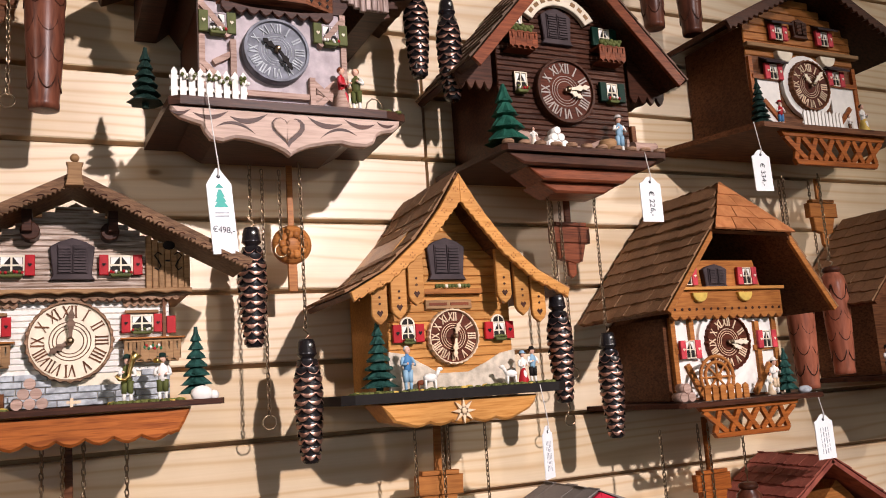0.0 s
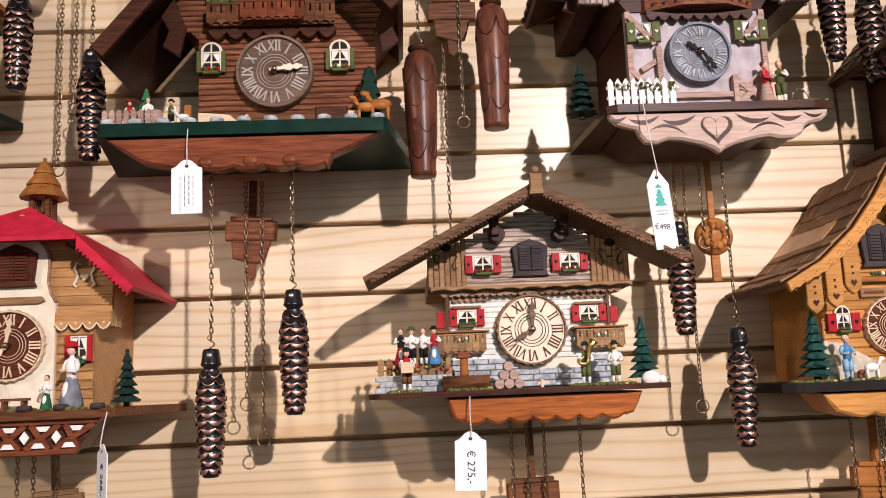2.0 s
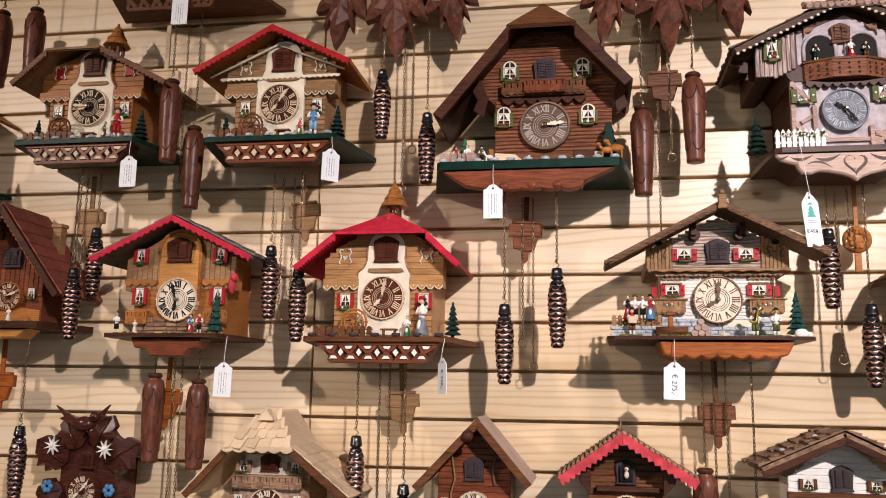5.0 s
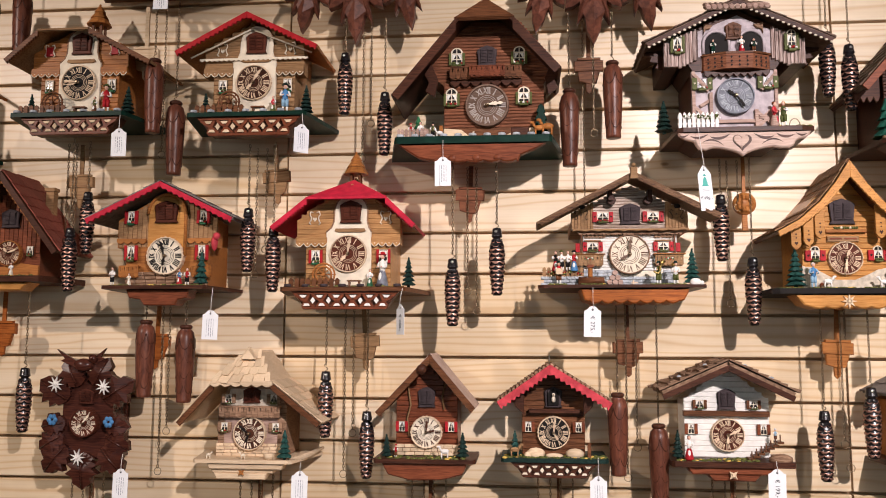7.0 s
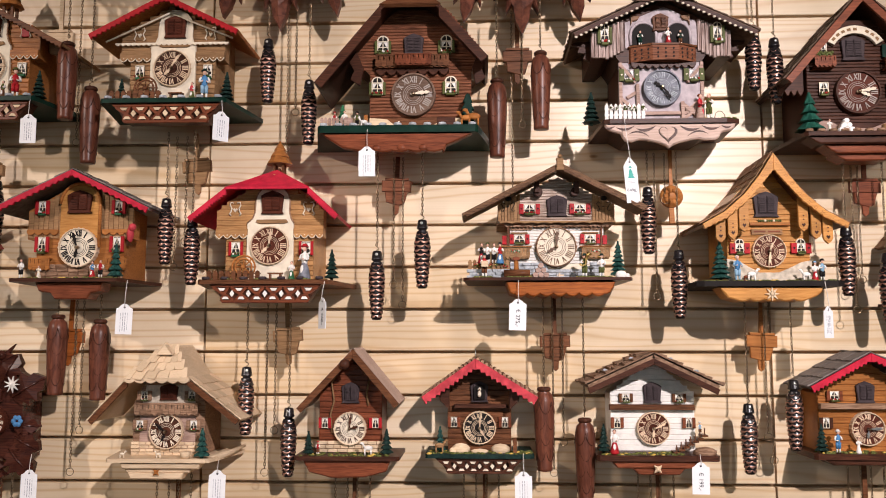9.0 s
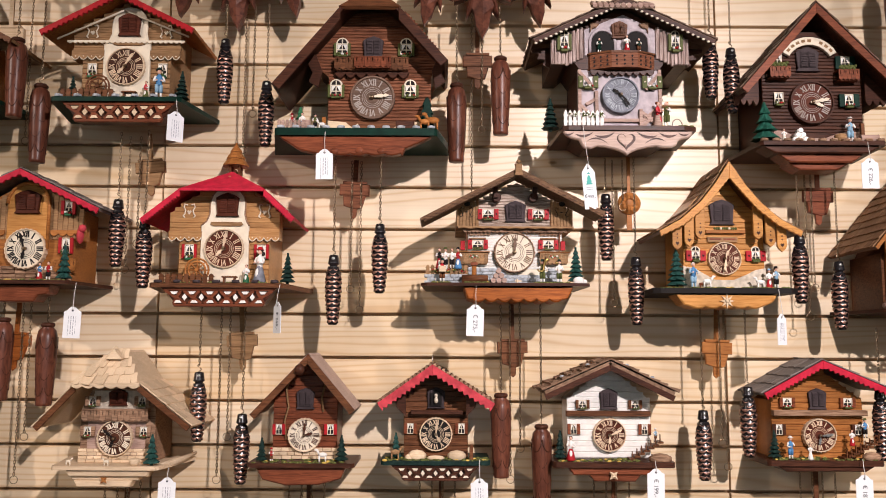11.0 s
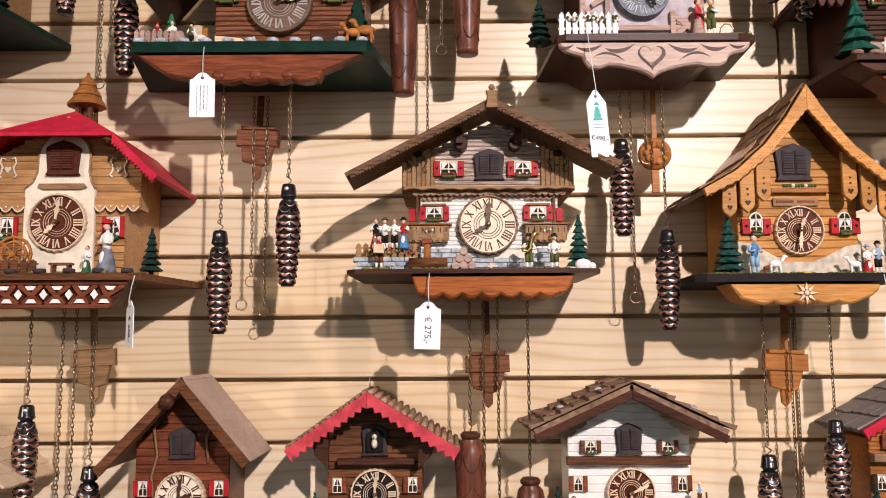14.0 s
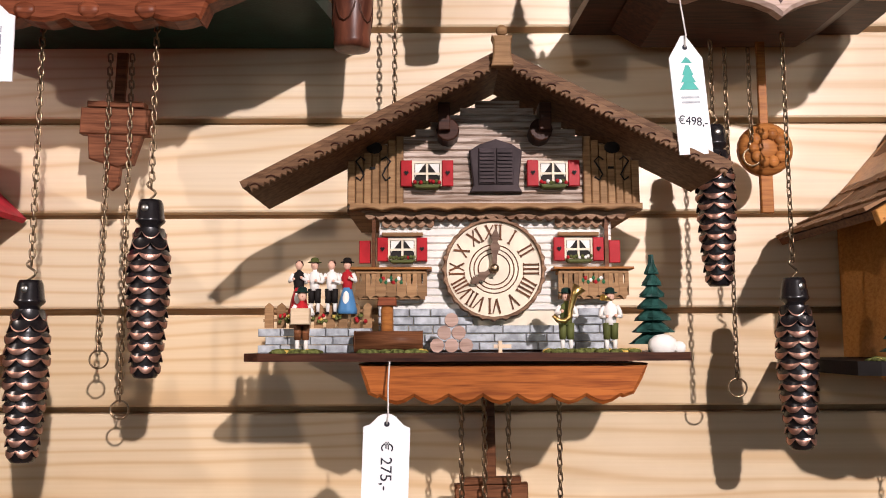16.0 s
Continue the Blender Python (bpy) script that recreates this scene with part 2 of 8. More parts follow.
# ---- mesh tools ----
class Shape:
    """Collects faces of one mesh. x right, z up, y away from the viewer."""

    def __init__(self):
        self.v, self.f, self.m, self.s, self.cuts = [], [], [], [], []

    def face(self, idx, mat=0, smooth=False):
        self.f.append(idx), self.m.append(mat), self.s.append(smooth)

    def prism(self, poly, yf, yb, ch=0.0, mat=0):
        """A plate with outline poly in x and z, from yf in front to yb behind, front edge chamfered by ch."""
        area = sum(a[0] * b[1] - b[0] * a[1] for a, b in zip(poly, poly[1:] + poly[:1]))
        if area < 0:
            poly = poly[::-1]
        n, o = len(poly), len(self.v)
        self.cuts.append((o, len(self.f)))
        inner = poly
        if ch:
            inner = []
            for i in range(n):
                p, a, c = Vector(poly[i]), Vector(poly[i - 1]), Vector(poly[(i + 1) % n])
                d1, d2 = (p - a), (c - p)
                n1 = Vector((-d1.y, d1.x)).normalized() if d1.length else Vector((0, 0))
                n2 = Vector((-d2.y, d2.x)).normalized() if d2.length else Vector((0, 0))
                nn = n1 + n2
                nn = nn.normalized() if nn.length > 1e-6 else n1
                inner.append((p.x + nn.x * ch, p.y + nn.y * ch))
        self.v += [(x, yf, z) for x, z in inner]
        rings = [o]
        if ch:
            self.v += [(x, yf + ch, z) for x, z in poly]
            rings.append(o + n)
        self.v += [(x, yb, z) for x, z in poly]
        rings.append(len(self.v) - n)
        self.face([o + i for i in range(n)], mat)
        self.face([rings[-1] + i for i in reversed(range(n))], mat)
        for r0, r1 in zip(rings, rings[1:]):
            for i in range(n):
                j = (i + 1) % n
                self.face([r0 + i, r1 + i, r1 + j, r0 + j], mat)
        return self

    def box(self, x0, x1, y0, y1, z0, z1, ch=0.0, mat=0):
        return self.prism([(x0, z0), (x1, z0), (x1, z1), (x0, z1)], y0, y1, ch, mat)

    def flat(self, poly, z0, z1, mat=0):
        """A board with outline poly in x and y, from z0 to z1."""
        o = len(self.v)
        n = len(poly)
        area = sum(a[0] * b[1] - b[0] * a[1] for a, b in zip(poly, poly[1:] + poly[:1]))
        if area < 0:
            poly = poly[::-1]
        self.v += [(x, y, z1) for x, y in poly] + [(x, y, z0) for x, y in poly]
        self.face([o + i for i in range(n)], mat)
        self.face([o + n + i for i in reversed(range(n))], mat)
        for i in range(n):
            j = (i + 1) % n
            self.face([o + i, o + n + i, o + n + j, o + j], mat)
        return self

    def slab(self, pts, th, mat=0):
        """A board through the points, its thickness th laid below."""
        p = [Vector(q) for q in pts]
        nrm = (p[1] - p[0]).cross(p[-1] - p[0]).normalized()
        if nrm.z < 0:
            p, nrm = p[::-1], -nrm
        o, n = len(self.v), len(p)
        self.v += [tuple(q) for q in p] + [tuple(q - nrm * th) for q in p]
        self.face([o + i for i in range(n)], mat)
        self.face([o + n + i for i in reversed(range(n))], mat)
        for i in range(n):
            j = (i + 1) % n
            self.face([o + i, o + n + i, o + n + j, o + j], mat)
        return self

    def lathe(self, prof, at=(0, 0, 0), n=12, axis="z", mat=0, wob=None, smooth=True):
        """prof: (radius, height) from one end to the other."""
        o = len(self.v)
        for k, (r, h) in enumerate(prof):
            for i in range(n):
                a = 2 * math.pi * i / n
                rr = r * (wob(k, i) if wob else 1)
                c, s = rr * math.cos(a), rr * math.sin(a)
                p = (c, s, h) if axis == "z" else ((c, h, s) if axis == "y" else (h, c, s))
                self.v.append((at[0] + p[0], at[1] + p[1], at[2] + p[2]))
        up = prof[-1][1] > prof[0][1]
        if axis == "y":
            up = not up
        for k in range(len(prof) - 1):
            for i in range(n):
                j = (i + 1) % n
                q = [o + k * n + i, o + k * n + j, o + (k + 1) * n + j, o + (k + 1) * n + i]
                self.face(q if up else q[::-1], mat, smooth)
        a, b = [o + i for i in range(n)], [o + (len(prof) - 1) * n + i for i in range(n)]
        self.face(a[::-1] if up else a, mat), self.face(b if up else b[::-1], mat)
        return self

    def ball(self, at, r, n=10, mat=0, sq=(1, 1, 1)):
        o = len(self.v)
        k = max(4, n // 2 + 1)
        for a in range(k + 1):
            t = math.pi * a / k
            for i in range(n):
                u = 2 * math.pi * i / n
                rr = max(math.sin(t), 0.02)
                self.v.append((at[0] + r * sq[0] * rr * math.cos(u), at[1] + r * sq[1] * rr * math.sin(u), at[2] - r * sq[2] * math.cos(t)))
        for a in range(k):
            for i in range(n):
                j = (i + 1) % n
                self.face([o + a * n + i, o + a * n + j, o + (a + 1) * n + j, o + (a + 1) * n + i], mat, True)
        return self

    def tube(self, pts, r, n=6, mat=0, closed=False):
        p = [Vector(q) for q in pts]
        o, m = len(self.v), len(p)
        for i, q in enumerate(p):
            d = (p[(i + 1) % m] - p[i - 1]) if (closed or 0 < i < m - 1) else (p[1] - p[0] if i == 0 else p[-1] - p[-2])
            d.normalize()
            side = d.cross(Vector((0, 1, 0)) if abs(d.y) < 0.9 else Vector((1, 0, 0))).normalized()
            up = side.cross(d)
            rr = r[i] if isinstance(r, (list, tuple)) else r
            for k in range(n):
                a = 2 * math.pi * k / n
                self.v.append(tuple(q + side * rr * math.cos(a) + up * rr * math.sin(a)))
        for i in range(m if closed else m - 1):
            for k in range(n):
                a, b = o + i * n, o + ((i + 1) % m) * n
                self.face([a + k, b + k, b + (k + 1) % n, a + (k + 1) % n], mat, True)
        if not closed:
            self.face([o + k for k in range(n)], mat), self.face([o + (m - 1) * n + k for k in reversed(range(n))], mat)
        return self

    def add(self, other, mtx, mat=0):
        o = len(self.v)
        self.v += [tuple(mtx @ Vector(q)) for q in other.v]
        for f, m, s in zip(other.f, other.m, other.s):
            self.face([o + i for i in f], m + mat, s)
        return self

    def mesh(self, name, mats):
        me = bpy.data.meshes.new(name)
        me.from_pydata(self.v, [], self.f)
        for m in mats if isinstance(mats, (list, tuple)) else [mats]:
            me.materials.append(m)
        me.polygons.foreach_set("material_index", self.m)
        me.polygons.foreach_set("use_smooth", self.s)
        bm = bmesh.new()
        bm.from_mesh(me)
        bmesh.ops.recalc_face_normals(bm, faces=bm.faces[:])
        bm.to_mesh(me)
        bm.free()
        return me


def part(name, shape, mats, parent, label=""):
    ob = new(name, shape if isinstance(shape, bpy.types.Mesh) else shape.mesh(name, mats))
    ob.parent = parent
    if label:
        ob["label"] = label
    return ob


def pieces(name, shape, mat, parent, label=""):
    """Each plate of the shape as an object of its own under the parent."""
    cuts = shape.cuts + [(len(shape.v), len(shape.f))]
    for (v0, f0), (v1, f1) in zip(cuts, cuts[1:]):
        s = Shape()
        s.v = shape.v[v0:v1]
        for f in shape.f[f0:f1]:
            s.face([i - v0 for i in f])
        part(name, s, mat, parent, label)


def split(name, shape, mats, parent, label=""):
    """Each loose piece of the shape as an object of its own under the parent."""
    up = list(range(len(shape.v)))

    def top(i):
        while up[i] != i:
            up[i] = up[up[i]]
            i = up[i]
        return i
    for f in shape.f:
        for i in f[1:]:
            up[top(i)] = top(f[0])
    islands = {}
    for f, m, sm in zip(shape.f, shape.m, shape.s):
        islands.setdefault(top(f[0]), []).append((f, m, sm))
    for faces in islands.values():
        out, seen = Shape(), {}
        for f, m, sm in faces:
            for i in f:
                if i not in seen:
                    seen[i] = len(out.v)
                    out.v.append(shape.v[i])
            out.face([seen[i] for i in f], m, sm)
        part(name, out, mats, parent, label)


def heart(x, z, r):
    """Outline of a heart of half width r round x, z."""
    q = [2 * math.pi * i / 22 for i in range(22)]
    return [(x + r * math.sin(a) ** 3, z + r / 16 * (13 * math.cos(a) - 5 * math.cos(2 * a) - 2 * math.cos(3 * a) - math.cos(4 * a))) for a in q]


def crescent(x, z, w, deep, thick, lean=0.0):
    """Outline of a smile-shaped cut, w wide, sagging by deep at its middle."""
    u = [-1 + i / 5 for i in range(11)]
    low = [(x + w / 2 * t, z + lean * t - deep * (1 - t * t)) for t in u]
    high = [(x + w / 2 * t, z + lean * t - (deep - thick) * (1 - t * t)) for t in u[1:-1]]
    return low + high[::-1]


def disc_row(root, x0, x1, n, y, z, r, mat=None):
    """Round flat studs along a deck's rim."""
    s = Shape()
    for i in range(n):
        s.lathe([(r, z), (r, z + 0.0050), (r * 0.85, z + 0.0062), (r * 0.3, z + 0.0066)], (x0 + (x1 - x0) * i / (n - 1), y, 0), 10)
    split("rim_stud", s, mat or STONE, root)


def thing(name, at, label, category, group=""):
    ob = new(name)
    ob.empty_display_size = 0.02
    ob.location = at
    return tagged(ob, label, category, group)


def arc(cx, cz, r, a0, a1, n):
    return [(cx + r * math.cos(radians(a0 + (a1 - a0) * i / n)), cz + r * math.sin(radians(a0 + (a1 - a0) * i / n))) for i in range(n + 1)]


def scallop(x0, x1, z, depth, n, sub=4):
    """A lower edge of n round lobes from x0 to x1."""
    out = []
    for k in range(n):
        for i in range(sub):
            u = i / sub
            out.append((x0 + (x1 - x0) * (k + u) / n, z - depth * math.sin(math.pi * u)))
    return out + [(x1, z)]


# ---- the room: board wall, floor, ceiling and plain walls that close it ----
PITCH, GAP, SEAMS = 0.1, 0.0070, (-3.393, -2.072, -0.752, 0.569, 1.889, 3.21)
wall = tagged(new("wall_north", Shape().box(-3.4, 3.22, 0.022, 0.12, 0.0, 2.9).mesh("wall_north", GROOVE)), "backing of the slatted pine display wall", "wall", kind="structure")


def box_structure(name, x0, x1, y0, y1, z0, z1, mat, label, cat):
    return tagged(new(name, Shape().box(x0, x1, y0, y1, z0, z1).mesh(name, mat)), label, cat, kind="structure")


box_structure("floor", -3.4, 3.22, -5.0, 0.022, -0.1, 0.0, FLOORWOOD, "brown oak shop floor", "floor")
box_structure("ceiling", -3.4, 3.22, -5.0, 0.12, 2.9, 3.0, ROOMGREY, "plain plastered shop ceiling", "ceiling")
box_structure("wall_west", -3.5, -3.4, -5.0, 0.12, 0.0, 2.9, ROOMGREY, "plain plastered side wall", "wall")
box_structure("wall_east", 3.22, 3.32, -5.0, 0.12, 0.0, 2.9, ROOMGREY, "plain plastered side wall", "wall")
# the shop front across the room: a wide window opening in its wall
front = Shape().box(-3.4, -2.6, -5.1, -5.0, 0.0, 2.9).box(2.4, 3.22, -5.1, -5.0, 0.0, 2.9).box(-2.6, 2.4, -5.1, -5.0, 2.3, 2.9).box(-2.6, 2.4, -5.1, -5.0, 0.0, 0.5)
tagged(new("wall_south", front.mesh("wall_south", ROOMGREY)), "plain plastered shop front wall with a wide window opening", "wall", kind="structure")

board_mesh = {}
for k in range(29):
    z0 = 0.0 + k * PITCH
    for a, b in zip(SEAMS, SEAMS[1:]):
        w = b - a - 0.005
        key = round(w, 3)
        if key not in board_mesh:
            h = PITCH - GAP
            s = Shape()
            # rounded upper and lower lip
            prof = [(0.0015, 0.0), (0.0, 0.002), (0.0, h - 0.002), (0.0015, h), (0.0215, h), (0.0215, 0.0)]
            n = len(prof)
            s.v = [(0.0, y, z) for y, z in prof] + [(w, y, z) for y, z in prof]
            for i in range(n):
                j = (i + 1) % n
                s.face([i, j, n + j, n + i])
            s.face(list(range(n))[::-1]), s.face([n + i for i in range(n)])
            board_mesh[key] = s.mesh("board", PINE)
        ob = new("board", board_mesh[key])
        ob.location = (a + 0.0025, 0.0, z0 + GAP / 2)
        ob.parent = wall


# ---- clock parts, all drawn in metres round the dial's centre ----
def stroke(s, a, b, w, yf, yb):
    d = Vector((b[0] - a[0], b[1] - a[1]))
    p = Vector((-d.y, d.x)).normalized() * w / 2
    s.prism([(a[0] - p.x, a[1] - p.y), (b[0] - p.x, b[1] - p.y), (b[0] + p.x, b[1] + p.y), (a[0] + p.x, a[1] + p.y)], yf, yb)


ROMAN = ("XII", "I", "II", "III", "IIII", "V", "VI", "VII", "VIII", "IX", "X", "XI")


def dial(root, r, y, face, ring, ink, hand, minute, hour, style="scallop", at=(0, 0), heavy=1.0):
    """minute and hour: where the two hands point, in degrees clockwise from twelve."""
    cx, cz = at
    d = Shape().lathe([(r * 0.93, y + 0.012), (r * 0.93, y), (r * 0.90, y - 0.002), (0.001, y - 0.002)], (cx, 0, cz), 40, "y", smooth=False)
    disc = part("dial", d, face, root)
    n = 80
    s = Shape()
    o = 0
    for i in range(n):
        a = 2 * math.pi * i / n
        ro = r * (1.0 - (0.045 * abs(math.sin(a * 14)) if style == "scallop" else 0.0))
        for rr, yy in ((r * 0.895, y - 0.002), (r * 0.91, y - 0.006), (ro - r * 0.02, y - 0.006), (ro, y - 0.003), (ro, y + 0.012)):
            s.v.append((cx + rr * math.cos(a), yy, cz + rr * math.sin(a)))
    for i in range(n):
        j = (i + 1) % n
        for k in range(4):
            s.face([i * 5 + k, i * 5 + k + 1, j * 5 + k + 1, j * 5 + k])
    part("dial_ring", s, ring, disc)
    s = Shape()
    for k, word in enumerate(ROMAN):
        ang = radians(k * 30)
        size = r * 0.28
        widths = {"I": 0.30, "V": 0.62, "X": 0.62}
        total = sum(widths[c] for c in word) * size
        shrink = min(1.0, r * 0.36 / total)
        x = -total * shrink / 2
        glyph = Shape()
        for c in word:
            w = widths[c] * size * shrink
            lw = size * 0.145 * heavy
            t, bt = size / 2, -size / 2
            if c == "I":
                stroke(glyph, (x + w / 2, bt), (x + w / 2, t), lw, -0.0012, 0.0)
                for zz in (bt, t):
                    stroke(glyph, (x + w * 0.12, zz), (x + w * 0.88, zz), lw * 0.6, -0.0010, 0.0)
            elif c == "V":
                stroke(glyph, (x + w * 0.1, t), (x + w * 0.5, bt), lw, -0.0013, 0.0)
                stroke(glyph, (x + w * 0.5, bt), (x + w * 0.9, t), lw * 0.7, -0.0011, 0.0)
            else:
                stroke(glyph, (x + w * 0.1, t), (x + w * 0.9, bt), lw, -0.0013, 0.0)
                stroke(glyph, (x + w * 0.1, bt), (x + w * 0.9, t), lw * 0.7, -0.0011, 0.0)
            x += w
        g = Shape().add(glyph, Matrix.Translation((cx + r * 0.70 * math.sin(ang), y - 0.002, cz + r * 0.70 * math.cos(ang))) @ Matrix.Rotation(ang, 4, "Y"))
        part("numeral", g, ink, disc)
    s = Shape()
    for q in (0.30, 0.38, 0.46):
        s.tube([(cx + r * q * math.cos(a), y - 0.002, cz + r * q * math.sin(a)) for a in [2 * math.pi * i / 28 for i in range(28)]], r * 0.012, 4, closed=True)
    part("engraving", s, ink, disc)
    for nm, ang, ln in (("minute_hand", minute, 0.74), ("hour_hand", hour, 0.52)):
        w = r * 0.05
        L = r * ln
        s = Shape()
        s.prism([(-w * 0.7, -0.15 * L), (w * 0.7, -0.15 * L), (w * 0.9, L * 0.35), (w * 2.0, L * 0.55), (w * 0.8, L * 0.68), (w * 1.7, L * 0.80), (w * 0.3, L), (-w * 0.3, L), (-w * 1.7, L * 0.80), (-w * 0.8, L * 0.68), (-w * 2.0, L * 0.55), (-w * 0.9, L * 0.35)], -0.001, 0.001)
        h = Shape().add(s, Matrix.Translation((cx, y - (0.010 if nm == "minute_hand" else 0.007), cz)) @ Matrix.Rotation(radians(ang), 4, "Y"))
        part(nm, h, hand, disc)
    part("hub", Shape().lathe([(r * 0.09, y), (r * 0.09, y - 0.011), (r * 0.05, y - 0.014), (0.001, y - 0.014)], (cx, 0, cz), 12, "y"), BRASS, disc)
    return disc


def shutter_door(root, x, z, w, h, y, mat=SHUTTER):
    """The bird's little door: two slatted leaves in a shaped frame, shut."""
    s = Shape()
    k = w / 2
    s.prism([(x - k, z - h / 2), (x + k, z - h / 2), (x + k * 0.86, z - h * 0.38), (x + k, z + h * 0.28), (x + k * 0.62, z + h * 0.40), (x, z + h / 2), (x - k * 0.62, z + h * 0.40), (x - k, z + h * 0.28), (x - k * 0.86, z - h * 0.38)], y - 0.006, y + 0.004, 0.0012)
    d = part("door", s, mat, root, "shut dark louvred bird door")
    for sx in (-1, 1):
        leaf = Shape()
        x0, x1 = (x - k * 0.66, x - 0.0004) if sx < 0 else (x + 0.0004, x + k * 0.66)
        leaf.box(x0, x1, y - 0.008, y - 0.005, z - h * 0.36, z + h * 0.32, 0.0008)
        n = 9
        for i in range(n):
            zz = z - h * 0.33 + h * 0.62 * i / n
            leaf.box(x0 + w * 0.03, x1 - w * 0.03, y - 0.0098, y - 0.0079, zz, zz + h * 0.045)
        part("leaf", leaf, mat, d)
    return d


def window(root, x, z, w, h, y, shut=RED, frame=CREAM, box=OLIVE, shut_w=0.38, style="cross", mirror=(1, 1), heart=True):
    """Little window with a cross bar, curtains, open shutters and a flower box."""
    s = Shape()
    s.box(x - w / 2, x + w / 2, y - 0.002, y + 0.002, z - h / 2, z + h / 2)
    win = part("window", s, GLASSDARK, root)
    f, b = Shape(), w * 0.075
    f.box(x - w / 2, x - w / 2 + b, y - 0.004, y - 0.002, z - h / 2, z + h / 2)
    f.box(x + w / 2 - b, x + w / 2, y - 0.004, y - 0.002, z - h / 2, z + h / 2)
    f.box(x - w / 2 + b, x + w / 2 - b, y - 0.004, y - 0.002, z + h / 2 - b, z + h / 2)
    f.box(x - w / 2 + b, x + w / 2 - b, y - 0.004, y - 0.002, z - h / 2, z - h / 2 + b)
    f.box(x - b / 2, x + b / 2, y - 0.0035, y - 0.002, z - h / 2 + b, z + h / 2 - b)
    f.box(x - w / 2 + b, x - b / 2, y - 0.0035, y - 0.002, z - b / 2, z + b / 2)
    f.box(x + b / 2, x + w / 2 - b, y - 0.0035, y - 0.002, z - b / 2, z + b / 2)
    if style == "arch":
        top = part("arch_head", Shape().prism([(x - w * 0.55, z + h / 2)] + arc(x, z + h * 0.5, w * 0.55, 180, 0, 8)[1:-1] + [(x + w * 0.55, z + h / 2)], y - 0.0025, y + 0.002, 0.0006), frame, win)
        f.prism([(x - w * 0.40, z + h / 2 + b * 0.4)] + arc(x, z + h * 0.5 + b * 0.4, w * 0.40, 180, 0, 8)[1:-1] + [(x + w * 0.40, z + h / 2 + b * 0.4)], y - 0.0032, y - 0.0024, mat=1)
        f.box(x - b / 2, x + b / 2, y - 0.0038, y - 0.0031, z + h / 2, z + h * 0.5 + w * 0.40)
    part("frame", f, [frame, GLASSDARK], win)
    c = Shape()
    for sx in (-1, 1):
        c.prism([(x + sx * w * 0.40, z + h * 0.42), (x + sx * w * 0.06, z + h * 0.42), (x + sx * w * 0.40, z - h * 0.12)], y - 0.0030, y - 0.0021)
    part("curtain", c, WHITE, win)
    if shut:
        for sx in (-1, 1):
            sw = w * shut_w
            x0 = x + sx * (w / 2 + sw / 2)
            sh = part("shutter", Shape().box(x0 - sw / 2, x0 + sw / 2, y - 0.006, y - 0.001, z - h * 0.52, z + h * 0.52, 0.0008), shut, win)
            if heart:
                hs = sw * 0.22
                part("heart", Shape().prism([(x0, z - hs), (x0 + hs, z + hs * 0.3), (x0 + hs * 0.5, z + hs), (x0, z + hs * 0.5), (x0 - hs * 0.5, z + hs), (x0 - hs, z + hs * 0.3)], y - 0.0072, y - 0.006), BLACK if shut is RED else CREAM, sh)
    if box:
        bx = Shape()
        bw = w * 0.48
        bx.prism([(x - bw, z - h * 0.46), (x - bw * 0.75, z - h * 0.62), (x + bw * 0.75, z - h * 0.62), (x + bw, z - h * 0.46)], y - 0.009, y + 0.001, 0.0010)
        fb = part("flower_box", bx, box, win)
        fl, rnd = Shape(), random.Random(int(abs(x * 9000) + abs(z * 7000)))
        for i in range(9):
            fl.ball((x - bw * 0.85 + bw * 1.7 * i / 8, y - 0.008 + rnd.uniform(-0.002, 0.002), z - h * 0.42 + rnd.uniform(0, h * 0.10)), h * 0.085, 6, mat=rnd.choice((0, 0, 0, 1, 2)))
        part("flower_clump", fl, [OLIVE, RED, WHITE], fb)
    return win


def siding(s, x0, x1, z0, z1, n, y, top=None, mat=0):
    """Rounded boards laid over each other; top gives the half width at a height where a gable narrows."""
    for i in range(n):
        a, b = z0 + (z1 - z0) * i / n, z0 + (z1 - z0) * (i + 1) / n
        l, r = (x0, x1) if top is None else top(b)
        if r - l < 0.004:
            continue
        h = b - a
        s.prism([(l, a + h * 0.06), (r, a + h * 0.06), (r, b), (l, b)], y - 0.0022, y + 0.001, min(0.0016, h * 0.25), mat)


def gable_limits(x0, x1, zb, apex, drop=0.0):
    """Clips a facade under two roof slopes given as apex and the outer points."""
    (ax, az), (lx, lz), (rx, rz) = apex

    def lim(z):
        l, r = x0, x1
        if z > lz:
            l = max(l, lx + (ax - lx) * (z - lz) / max(az - lz, 1e-6) + drop)
        if z > rz:
            r = min(r, rx + (ax - rx) * (z - rz) / max(az - rz, 1e-6) - drop)
        return l, r
    return lim


def roof(root, profL, profR, yf, yb, th, mat, under=None):
    """Two slopes, each a run of (x, z) from the ridge out to the eave."""
    out = []
    for prof in (profL, profR):
        for a, b in zip(prof, prof[1:]):
            out.append(part("roof_panel", Shape().slab([(a[0], yf, a[1]), (b[0], yf, b[1]), (b[0], yb, b[1]), (a[0], yb, a[1])], th), mat, root))
    return out


